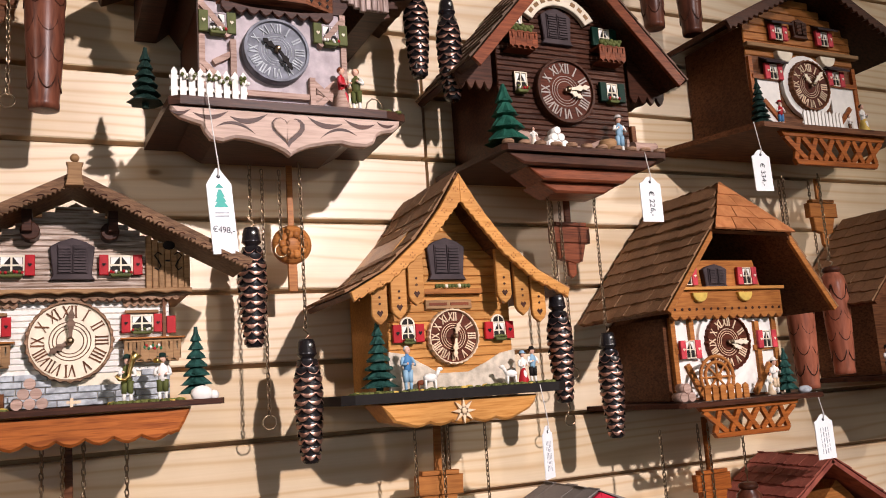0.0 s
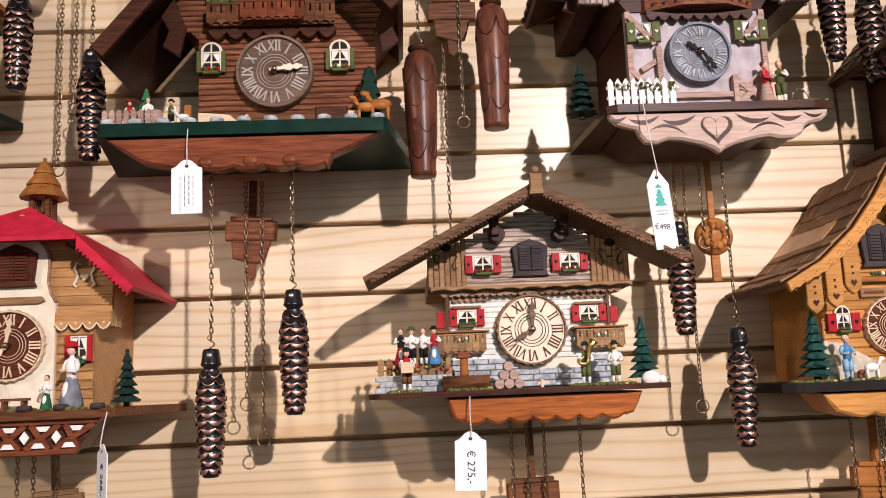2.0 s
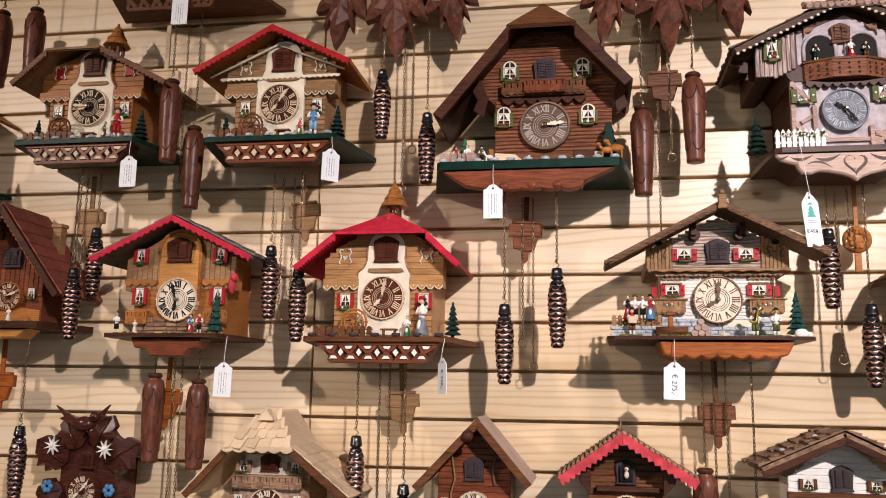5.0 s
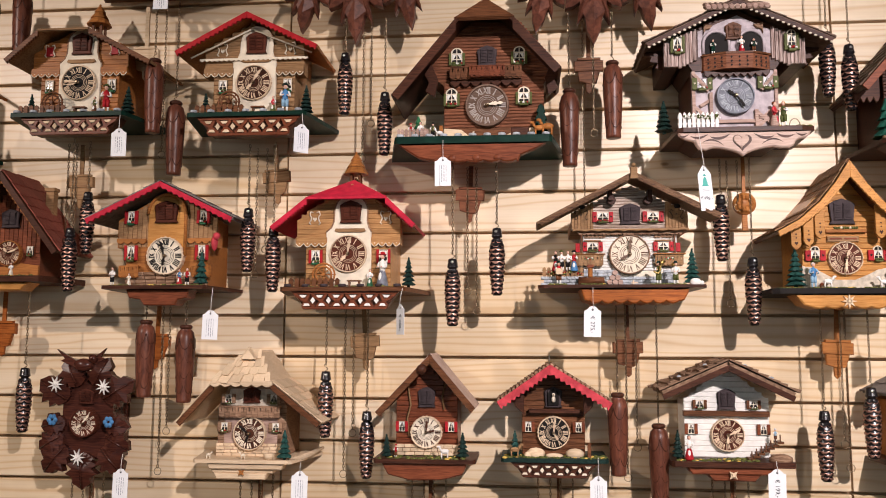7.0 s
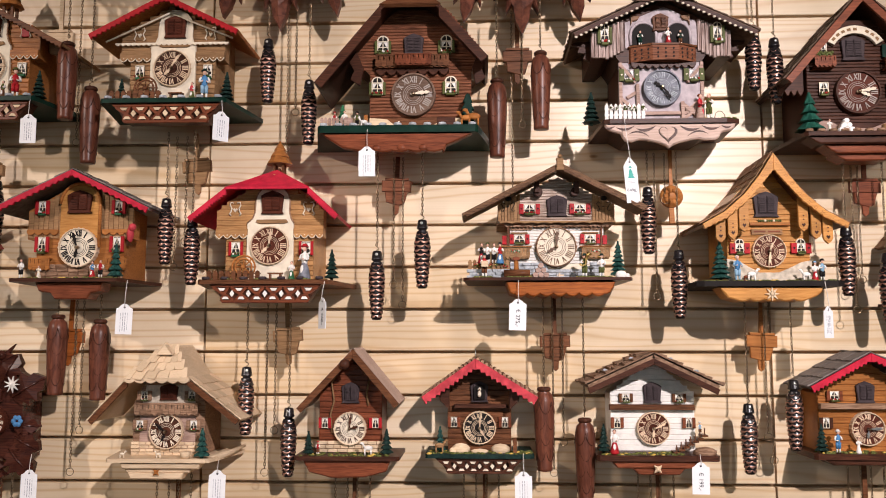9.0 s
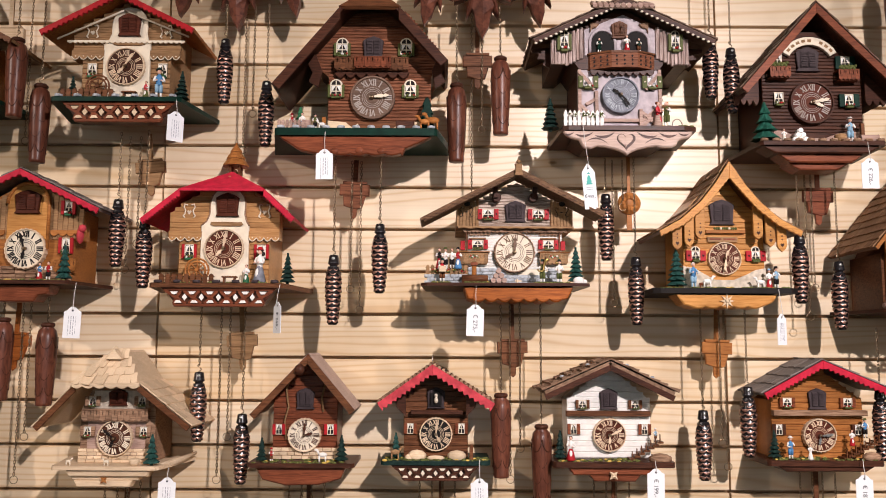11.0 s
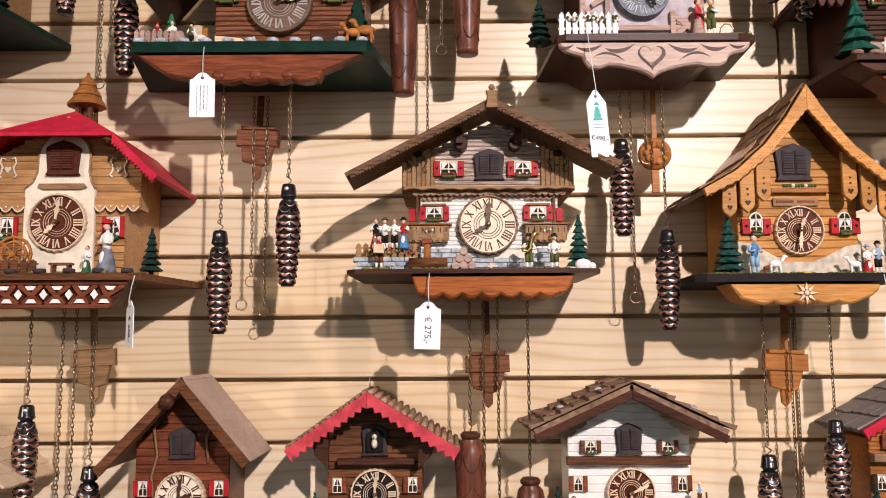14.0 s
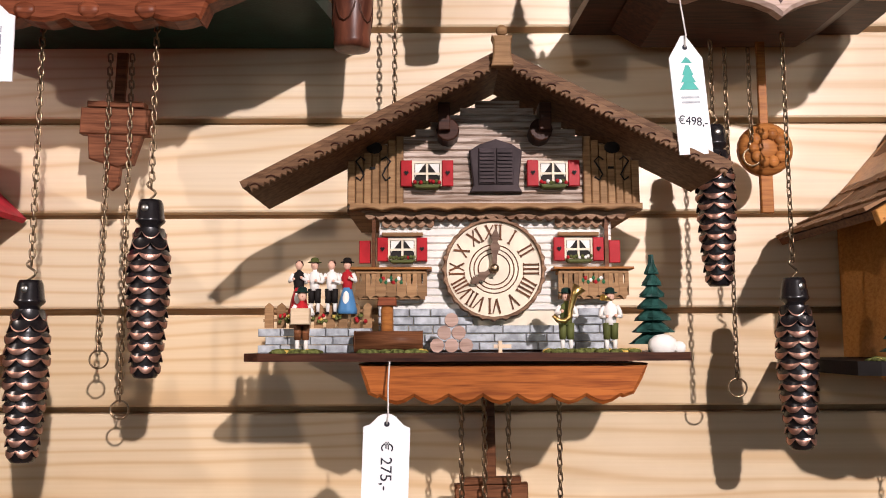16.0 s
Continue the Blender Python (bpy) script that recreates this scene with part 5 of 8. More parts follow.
def steep_red_clock():
    c = clock(-1.400, 1.645, "red-brown cuckoo clock with steep red shingled roof and flower trim")
    yf = -0.112
    case_box(c, [(-0.075, -0.058), (0.075, -0.058), (0.075, 0.05), (0.0, 0.175), (-0.075, 0.05)], yf, REDBROWN)
    s = Shape()
    for i in range(13):
        x = -0.075 + i * 0.0116
        t = 0.178 - 1.5 * abs(x + 0.005)
        s.prism([(x, 0.0), (x + 0.0108, 0.0), (x + 0.0108, max(t, 0.06)), (x, max(t, 0.06))], yf - 0.003, yf, 0.001)
    pieces("board", s, REDBROWN, c)
    L, R = [(0.0, 0.192), (-0.150, 0.0)], [(0.0, 0.192), (0.150, 0.0)]
    roof(c, L, R, -0.168, -0.008, 0.007, WALNUT)
    for P in (L, R):
        barge(c, P[0], P[1], 0.014, -0.172, DARKBROWN, 0)
        barge(c, (P[0][0], P[0][1] - 0.012), (P[1][0] * 0.72, P[0][1] - 0.012 - (P[0][1] - P[1][1]) * 0.72), 0.011, -0.169, AMBER, 14)
        shingles(c, (P[0][0], -0.166, P[0][1]), (P[0][0], -0.01, P[0][1]), (P[1][0], -0.166, P[1][1]), (P[1][0], -0.01, P[1][1]), 7, 5, SHINGLERED, seed=61)
    part("chimney", Shape().box(0.056, 0.076, -0.070, -0.050, 0.09, 0.165).box(0.053, 0.079, -0.073, -0.047, 0.160, 0.168), TAN, c)
    shutter_door(c, 0.0, 0.085, 0.046, 0.046, yf - 0.005)
    window(c, 0.052, 0.006, 0.015, 0.022, yf - 0.004, None, CREAM, OLIVE)
    dial(c, 0.032, yf - 0.008, BROWNDIAL, AMBER, CREAMWOOD, CREAMWOOD, 70, 320)
    part("plaster_panel", Shape().prism([(-0.075, -0.058), (0.075, -0.058), (0.075, -0.03), (0.03, -0.024), (-0.03, -0.034), (-0.075, -0.02)], yf - 0.006, yf, 0.001), AMBER, c)
    deck(c, -0.125, 0.118, -0.058, -0.176, 0.014, DARKBROWN, 0.02)
    base(c, [(-0.08, -0.073), (0.08, -0.073), (0.06, -0.092), (-0.06, -0.092)], -0.165, HONEY, 0.05)
    moss(c, -0.08, 0.09, -0.17, -0.13, -0.058, 60, 31)
    figurine(c, 0.030, -0.155, -0.058, 0.034, WHITE, CREAM, None, "woman")


def large_brown_clock():
    """Big brown chalet under a hipped roof, with a balcony over a grey dial and a green-edged deck."""
    c = clock(-0.247, 1.976, "large dark brown chalet cuckoo clock with grey dial and green-edged deck")
    yf = -0.132
    case_box(c, [(-0.088, -0.085), (0.128, -0.085), (0.128, 0.05), (0.150, 0.08), (0.150, 0.105), (0.072, 0.205), (-0.060, 0.205), (-0.130, 0.112), (-0.130, 0.080), (-0.100, 0.05), (-0.088, 0.05)], yf, WALNUT)
    s = Shape()
    lim = gable_limits(-0.130, 0.150, 0, ((0.006, 0.290), (-0.145, 0.098), (0.165, 0.098)))
    siding(s, 0, 0, 0.060, 0.200, 19, yf, lim)
    siding(s, -0.100, 0.130, -0.050, 0.058, 14, yf)
    pieces("plank", s, RUSSET, c, "dark brown rough-cut planks")
    part("pale_ground_panel", Shape().prism([(-0.100, -0.085), (0.130, -0.085), (0.130, -0.052), (0.075, -0.052), (0.04, -0.070), (-0.04, -0.070), (-0.06, -0.054), (-0.1, -0.050)], yf - 0.004, yf, 0.001), PALE, c)
    hip_roof(c, (-0.002, 0.245), -0.165, (-0.067, 0.188), (0.060, 0.188), (-0.214, 0.012), (0.168, 0.066), -0.205, -0.010, 0.009, DARKBROWN, WALNUT)
    barge(c, (-0.067, 0.186), (-0.212, 0.012), 0.020, -0.209, DARKBROWN, 0)
    barge(c, (0.060, 0.186), (0.167, 0.066), 0.020, -0.209, DARKBROWN, 0)
    for sx, x0 in ((-1, -0.120), (1, 0.140)):
        part("eave_carving", Shape().prism([(x0, 0.02), (x0 + sx * 0.022, 0.035), (x0 + sx * 0.014, 0.055), (x0 + sx * 0.024, 0.075), (x0 + sx * 0.008, 0.10), (x0 - sx * 0.008, 0.06)], -0.150, -0.144, 0.001), DARKBROWN, c)
    d = part("back_board", Shape().box(-0.05, 0.06, yf - 0.004, yf, 0.095, 0.098), WALNUT, c)
    shutter_door(c, 0.0, 0.118, 0.046, 0.050, yf - 0.005, SHUTTER)
    for x in (-0.070, 0.074):
        window(c, x, 0.112, 0.026, 0.028, yf - 0.004, OLIVE, CREAM, OLIVE, 0.22, "arch", heart=False)
    for x in (-0.082, 0.084):
        window(c, x, 0.016, 0.026, 0.028, yf - 0.004, OLIVE, CREAM, OLIVE, 0.22, "arch", heart=False)
    balcony(c, -0.085, 0.080, yf - 0.003, 0.060, 0.090, WALNUT, 13, 0.022)
    balcony(c, -0.040, 0.042, yf - 0.020, 0.062, 0.088, REDBROWN, 7, 0.016)
    part("balcony_apron", Shape().prism([(-0.085, 0.060)] + scallop(-0.085, 0.080, 0.054, 0.010, 7) + [(0.080, 0.060)], yf - 0.014, yf, 0.001), DARKBROWN, c)
    dial(c, 0.050, yf - 0.010, TAUPE, TAUPE, DIALINK, CREAM, 84, 80, "plain", heavy=1.2)
    dk = deck(c, -0.205, 0.145, -0.085, -0.205, 0.016, DEEPGREEN, 0.035)
    disc_row(dk, -0.192, 0.132, 11, -0.198, -0.0850, 0.0085)
    base(c, [(-0.195, -0.102), (0.132, -0.102), (0.100, -0.118), (0.076, -0.128), (0.070, -0.142)] + [(x, z) for x, z in reversed(scallop(-0.115, 0.066, -0.139, 0.004, 5))] + [(-0.150, -0.132), (-0.172, -0.118)], -0.198, REDBROWN, 0.022, "reddish brown carved apron with rounded bosses")
    for x in (-0.075, -0.022, 0.025):
        part("boss", Shape().ball((x, -0.197, -0.133), 0.010, 9, 0, (1, 0.35, 0.8)), REDBROWN, c)
    flat_tree(c, 0.122, -0.165, -0.085, 0.080, DEEPGREEN)
    figurine(c, -0.148, -0.186, -0.085, 0.040, WHITE, BLUE, None, "woman"), figurine(c, -0.120, -0.186, -0.085, 0.036, OLIVE, BLACK, BLACK, "man")
    for x, h in ((0.118, 0.034), (0.136, 0.040)):
        animal(c, x, -0.188, -0.085, h, AMBER, -1)
    picket(c, -0.200, -0.140, -0.198, -0.083, 0.018, 7, PINKWOOD)
    figurine(c, -0.170, -0.186, -0.085, 0.036, RED, LIGHTBLUE, RED, "man")
    tree(c, -0.155, -0.170, -0.085, 0.055, GREEN, 4, 0.3)
    part("barrel", Shape().lathe([(0.008, 0), (0.0095, 0.010), (0.008, 0.020)], (-0.138, -0.188, -0.085), 10), PINKWOOD, c)
    animal(c, -0.105, -0.188, -0.085, 0.022, WHITE, -1)
    part("pump", Shape().box(-0.106, -0.098, -0.180, -0.172, -0.085, -0.055), AMBER, c)
    part("stump", Shape().box(0.055, 0.095, -0.190, -0.176, -0.085, -0.064, 0.002), DARKBROWN, c)
    animal(c, -0.035, -0.186, -0.085, 0.014, CREAM, 1)


def half_timbered_clock():
    """Big white half-timbered house with dancers, hanging side roofs and a bleached heart apron."""
    c = clock(0.298, 1.973, "large white half-timbered cuckoo clock with balcony and heart apron")
    yf = -0.172
    case_box(c, [(-0.090, -0.075), (0.090, -0.075), (0.090, 0.06), (-0.090, 0.06)], yf + 0.005, DARKBROWN)
    part("front_panel", Shape().box(-0.092, 0.092, yf, yf + 0.005, -0.075, 0.06), BLUSH, c)
    case_box(c, [(-0.150, 0.070), (-0.122, 0.070), (-0.105, 0.085), (-0.088, 0.060), (0.088, 0.060), (0.105, 0.085), (0.122, 0.070), (0.152, 0.070), (0.152, 0.125), (0.005, 0.200), (-0.150, 0.125)], yf - 0.003, DARKBROWN, name="upper_storey")
    s = Shape()
    for sx in (-1, 1):
        for i in range(9):
            x = sx * (0.084 + i * 0.0080)
            t = 0.190 - 0.42 * abs(x)
            lo = 0.070 if i > 4 else 0.083 - 0.004 * i
            s.prism([(x - 0.0036, lo), (x + 0.0036, lo), (x + 0.0036, t), (x - 0.0036, t)], yf - 0.009, yf - 0.003, 0.0012)
    pieces("board", s, STREAKWASH, c, "brown boards with worn whitewash")
    part("gable_panel", Shape().prism([(-0.076, 0.092), (0.080, 0.092), (0.080, 0.150), (0.010, 0.185), (-0.076, 0.150)], yf - 0.0036, yf - 0.001), BLUSH, c)
    for sx in (-1, 1):
        part("flank_carving", Shape().prism([(sx * 0.150, 0.118), (sx * 0.150, 0.072), (sx * 0.166, 0.078), (sx * 0.160, 0.090), (sx * 0.178, 0.092), (sx * 0.174, 0.104), (sx * 0.190, 0.108), (sx * 0.192, 0.116)], -0.150, -0.144, 0.001), DARKBROWN, c)
        part("corbel", Shape().prism([(sx * 0.064, 0.165), (sx * 0.044, 0.162), (sx * 0.050, 0.154), (sx * 0.060, 0.152), (sx * 0.064, 0.142)], yf - 0.010, yf - 0.004, 0.001), GREYBROWN, c)
    # half timbers of the lower storey
    s = Shape()
    for k, (a, b) in enumerate((((-0.088, -0.070), (-0.088, 0.06)), ((0.088, -0.070), (0.088, 0.06)), ((-0.088, -0.020), (-0.045, -0.060)), ((0.088, -0.020), (0.045, -0.060)), ((-0.088, 0.022), (-0.052, 0.022)), ((0.052, 0.022), (0.088, 0.022)), ((-0.075, -0.02), (-0.05, -0.005)), ((0.05, -0.045), (0.088, -0.06)), ((-0.04, -0.055), (0.05, -0.055)), ((0.046, -0.070), (0.088, -0.030)), ((0.046, -0.036), (0.088, -0.072)), ((-0.088, 0.052), (-0.056, 0.014)), ((0.088, 0.052), (0.056, 0.014)), ((-0.052, -0.07), (-0.052, 0.01)), ((0.044, -0.07), (0.044, -0.03)))):
        stroke(s, a, b, 0.007, yf - 0.004 - 0.0004 * k, yf)
    pieces("timber", s, PINKWOOD, c)
    for sx in (-1, 1):
        # flat black plate paints the shade of an arched recess
        part("arch_niche", Shape().prism([(sx * 0.012, 0.098), (sx * 0.062, 0.098), (sx * 0.062, 0.120)] + (arc(0.037, 0.120, 0.025, 0, 180, 10) if sx > 0 else arc(-0.037, 0.120, 0.025, 180, 0, 10))[1:-1] + [(sx * 0.012, 0.120)], yf - 0.0052, yf - 0.002), BLACK, c)
        part("arch_surround", Shape().tube([(sx * 0.065, yf - 0.006, 0.098), (sx * 0.065, yf - 0.006, 0.120)] + [(a, yf - 0.006, b) for a, b in (arc(sx * 0.037, 0.121, 0.028, 0, 180, 10) if sx > 0 else arc(sx * 0.037, 0.121, 0.028, 180, 0, 10))] + [(sx * 0.009, yf - 0.006, 0.098)], 0.0035, 6), BLUSH, c)
        window(c, sx * 0.122, 0.118, 0.019, 0.036, yf - 0.010, OLIVE, CREAM, OLIVE, 0.34, "arch", heart=False)
        window(c, sx * 0.070, 0.030, 0.022, 0.026, yf - 0.004, OLIVE, BLUSH, OLIVE, 0.50, heart=True)
    figurine(c, 0.014, yf - 0.020, 0.094, 0.040, WHITE, RED, None, "woman")
    figurine(c, -0.045, yf - 0.012, 0.094, 0.036, DEEPGREEN, DEEPGREEN, None, "man")
    figurine(c, 0.042, yf - 0.012, 0.094, 0.036, DEEPGREEN, WALNUT, None, "man")
    shutter_door(c, 0.0, 0.148, 0.036, 0.040, yf - 0.006, WALNUT)
    # many-sided balcony with pierced diamonds
    plan = [(-0.070, yf), (-0.066, yf - 0.010), (-0.022, yf - 0.030), (0.034, yf - 0.030), (0.074, yf - 0.010), (0.078, yf)]
    bal = part("balcony", Shape().flat(plan, 0.057, 0.090), RUSSET, c, "brown many-sided balcony")
    part("rail", Shape().flat([(x * 1.04, y - (0.002 if y < yf else 0)) for x, y in plan], 0.090, 0.094), WALNUT, bal)
    for x0, x1, y0, y1 in ((-0.066, -0.022, yf - 0.010, yf - 0.030), (-0.022, 0.034, yf - 0.030, yf - 0.030), (0.034, 0.074, yf - 0.030, yf - 0.010)):
        for q in (0.2, 0.5, 0.8):
            x, y = x0 + (x1 - x0) * q, y0 + (y1 - y0) * q
            for z in (0.064, 0.073, 0.082):
                part("piercing", Shape().prism([(x - 0.0024, z), (x, z - 0.003), (x + 0.0024, z), (x, z + 0.003)], y - 0.0012, y + 0.002), BLACK, bal)
    part("balcony_apron", Shape().prism([(-0.066, 0.058)] + scallop(-0.066, 0.074, 0.050, 0.007, 9) + [(0.074, 0.058)], yf - 0.012, yf - 0.006, 0.001), DARKBROWN, c)
    roof(c, [(0.005, 0.213), (-0.195, 0.118)], [(0.005, 0.213), (0.205, 0.118)], -0.205, -0.008, 0.007, SHINGLEDARK)
    for a, b in (((0.005, 0.209), (-0.193, 0.116)), ((0.005, 0.209), (0.203, 0.116))):
        barge(c, a, b, 0.010, -0.209, DARKBROWN, 0)
        st = Shape()
        for q in range(18):
            t0 = (q + 0.5) / 18
            st.ball((a[0] + (b[0] - a[0]) * t0, -0.210, a[1] + (b[1] - a[1]) * t0 - 0.012), 0.0032, 6, 0, (1.2, 0.6, 0.8))
        part("beaded_edge", st, CREAM, c)
        shingles(c, (a[0], -0.203, a[1] + 0.004), (a[0], -0.01, a[1] + 0.004), (b[0], -0.203, b[1] + 0.004), (b[0], -0.01, b[1] + 0.004), 6, 6, SHINGLEDARK, seed=81)
    cap = part("ridge_cap", Shape().slab([(-0.065, -0.215, 0.190), (0.072, -0.215, 0.190), (0.066, -0.16, 0.216), (-0.058, -0.16, 0.216)], 0.006), SHINGLEDARK, c)
    for i in range(11):
        x = -0.059 + i * 0.0124
        part("slat", Shape().tube([(x, -0.217, 0.190), (x * 0.94, -0.160, 0.218)], 0.0052, 7), PINKWOOD, cap)
    # wide saw-cut flanks that hang beneath the roof ends
    dial(c, 0.041, yf - 0.008, GREYDIAL, GREYDIAL, STONE, BLACK, 146, 306, "plain", heavy=1.0)
    part("deck", Shape().flat([(-0.130, -0.198), (-0.118, -0.206), (0.130, -0.206), (0.158, -0.196), (0.165, -0.012), (-0.140, -0.012)], -0.084, -0.074), DARKBROWN, c)
    s = [(-0.128, -0.084), (0.150, -0.084), (0.148, -0.092), (0.140, -0.099), (0.124, -0.102), (0.118, -0.106), (0.114, -0.115), (0.104, -0.120), (0.085, -0.120), (0.072, -0.117), (0.056, -0.119), (0.030, -0.125), (0.016, -0.131), (0.008, -0.137), (0.000, -0.131), (-0.014, -0.125), (-0.040, -0.119), (-0.056, -0.118), (-0.070, -0.123), (-0.084, -0.121), (-0.090, -0.113), (-0.094, -0.104), (-0.106, -0.101), (-0.118, -0.097), (-0.126, -0.090)]
    ap = base(c, s, -0.200, BLEACHED, 0.012, "pinkish bleached fret-cut apron with a heart")
    # the apron is uncut: dark plates stand for shade in its fretted openings
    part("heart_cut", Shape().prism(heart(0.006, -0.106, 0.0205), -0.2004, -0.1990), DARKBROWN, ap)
    part("heart", Shape().prism(heart(0.004, -0.1045, 0.0165), -0.2030, -0.1995, 0.001), BLEACHED, ap)
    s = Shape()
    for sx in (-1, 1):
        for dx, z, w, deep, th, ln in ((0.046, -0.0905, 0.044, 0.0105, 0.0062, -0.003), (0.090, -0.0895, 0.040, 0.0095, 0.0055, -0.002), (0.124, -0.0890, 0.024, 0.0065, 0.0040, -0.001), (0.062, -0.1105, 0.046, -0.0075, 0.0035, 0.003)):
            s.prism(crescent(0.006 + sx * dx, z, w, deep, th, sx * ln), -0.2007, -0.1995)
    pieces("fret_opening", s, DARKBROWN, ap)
    # added block, coloured dark to stand for the shadow behind the apron
    part("base_back", Shape().prism([(-0.10, -0.086), (0.12, -0.086), (0.09, -0.104), (-0.07, -0.104)], -0.186, -0.03), DARKBROWN, c)
    picket(c, -0.128, -0.040, -0.198, -0.074, 0.036, 9, WHITE)
    s, rnd = Shape(), random.Random(9)
    for i in range(30):
        s.ball((-0.115 + 0.075 * rnd.random(), -0.202, -0.050 + rnd.uniform(-0.004, 0.004)), 0.0025, 5, rnd.choice((0, 0, 1)))
    part("climbing_plant", s, [OLIVE, WHITE], c)
    tree(c, -0.150, -0.150, -0.074, 0.075, TREEDARK, 6, 0.26)
    figurine(c, 0.078, -0.190, -0.074, 0.060, RED, PINKWOOD, None, "woman", 40, PINKRED, REDBROWN)
    figurine(c, 0.097, -0.190, -0.074, 0.060, OLIVE, OLIVE, None, "man", -40, WHITE, AMBER)
    moss(c, 0.060, 0.150, -0.200, -0.175, -0.074, 70, 41)
    part("basket_handle", Shape().tube([(0.118 + 0.012 * math.cos(t), -0.195, -0.074 + 0.018 * math.sin(t)) for t in (0, 0.6, 1.2, 1.8, 2.4, 3.14)], 0.001, 5), BRASS, c)


def dark_log_clock():
    c = clock(0.722, 1.963, "dark brown cuckoo clock with steep shingle roof, banner and stepped base")
    yf = -0.155
    case_box(c, [(-0.105, -0.095), (0.115, -0.095), (0.115, 0.06), (0.075, 0.130), (0.04, 0.165), (-0.04, 0.165), (-0.07, 0.130), (-0.105, 0.06)], yf, DARKBROWN)
    s = Shape()
    siding(s, -0.105, 0.115, -0.066, 0.150, 28, yf, gable_limits(-0.105, 0.115, 0, ((0.004, 0.23), (-0.118, 0.045), (0.126, 0.045))))
    pieces("plank", s, DARKBROWN, c, "nearly black rough planks")
    part("pale_ground_panel", Shape().prism([(-0.105, -0.095), (0.115, -0.095), (0.115, -0.062), (0.06, -0.066), (0.03, -0.078), (-0.03, -0.078), (-0.06, -0.062), (-0.105, -0.058)], yf - 0.004, yf, 0.001), PINKWOOD, c)
    L, R = [(0.004, 0.215), (-0.165, 0.022)], [(0.004, 0.215), (0.192, 0.022)]
    roof(c, L, R, -0.198, -0.008, 0.009, DARKBROWN)
    for P in (L, R):
        barge(c, P[0], P[1], 0.016, -0.202, REDBROWN, 0)
        shingles(c, (P[0][0], -0.202, P[0][1]), (P[0][0], -0.01, P[0][1]), (P[1][0], -0.202, P[1][1]), (P[1][0], -0.01, P[1][1]), 9, 6, SHINGLEDARK, seed=91)
        part("eave_carving", Shape().prism([(P[1][0], P[1][1] + 0.004)] + scallop(P[1][0], P[1][0] * 0.66, 0.010, 0.012, 4) + [(P[1][0] * 0.66, 0.085)], -0.150, -0.144, 0.001), DARKBROWN, c)
    ban = arc(0.0, 0.080, 0.070, 150, 30, 12) + arc(0.0, 0.080, 0.052, 30, 150, 12)
    b = part("banner", Shape().prism(ban, yf - 0.012, yf - 0.004, 0.001), CREAM, c, "arched cream banner with small lettering")
    s = Shape()
    for k in range(9):
        if k != 5:
            a = radians(140 - k * 12.5)
            m = Shape().box(-0.004, 0.004, -0.0006, 0.0, -0.003, 0.003)
            s.add(m, Matrix.Translation((0.061 * math.cos(a), yf - 0.012, 0.080 + 0.061 * math.sin(a))) @ Matrix.Rotation(math.pi / 2 - a, 4, "Y"))
    part("lettering", s, TAN, b)
    shutter_door(c, -0.004, 0.100, 0.052, 0.056, yf - 0.004)
    for x, z in ((-0.075, 0.098), (0.075, 0.092), (-0.075, 0.010), (0.080, 0.006)):
        window(c, x + 0.004, z, 0.020, 0.028, yf - 0.005, DEEPGREEN if x > 0 else None, CREAM, OLIVE, 0.6, heart=False)
        if z > 0.05:
            balcony(c, x - 0.020, x + 0.026, yf - 0.004, z - 0.045, z - 0.020, REDBROWN, 5, 0.024)
            fl = Shape()
            for i in range(12):
                fl.ball((x - 0.015 + 0.003 * i, yf - 0.026, z - 0.016 + 0.003 * math.sin(i * 2.4)), 0.004, 6)
            part("flower_clump", fl, OLIVE, c)
    dial(c, 0.049, yf - 0.010, BROWNDIAL, DARKBROWN, DIALINK, CREAM, 80, 112, "plain", heavy=1.0)
    dk = deck(c, -0.130, 0.142, -0.095, -0.204, 0.009, DARKBROWN, 0.015)
    disc_row(dk, -0.120, 0.130, 11, -0.198, -0.0950, 0.0085, GREYBROWN)
    for k, (a, b2, z0, z1) in enumerate(((-0.122, 0.130, -0.120, -0.105), (-0.085, 0.100, -0.138, -0.120), (-0.060, 0.072, -0.152, -0.138))):
        base(c, [(a, z1), (b2, z1), (b2 - 0.026, z0), (a + 0.026, z0)], -0.196 + k * 0.012, REDBROWN if k else DARKBROWN, 0.05)
    tree(c, -0.110, -0.178, -0.095, 0.092, GREENFIR, 4, 0.32)
    figurine(c, -0.072, -0.186, -0.095, 0.032, WHITE, CREAM, None, "woman")
    logs(c, -0.040, -0.190, -0.095, 0.0055, 3, WHITE)
    part("basket", Shape().lathe([(0.010, 0), (0.013, 0.014), (0.012, 0.018)], (0.050, -0.186, -0.095), 10), TAN, c)
    figurine(c, 0.072, -0.186, -0.095, 0.058, LIGHTBLUE, LIGHTBLUE, STRING, "man")
    part("trough", Shape().lathe([(0.009, 0.090), (0.008, 0.091), (0.008, 0.128), (0.009, 0.129)], (0, -0.190, -0.086), 10, "x"), PINKWOOD, c)
    part("pump", Shape().box(0.098, 0.106, -0.182, -0.174, -0.095, -0.050, 0.001), WALNUT, c)


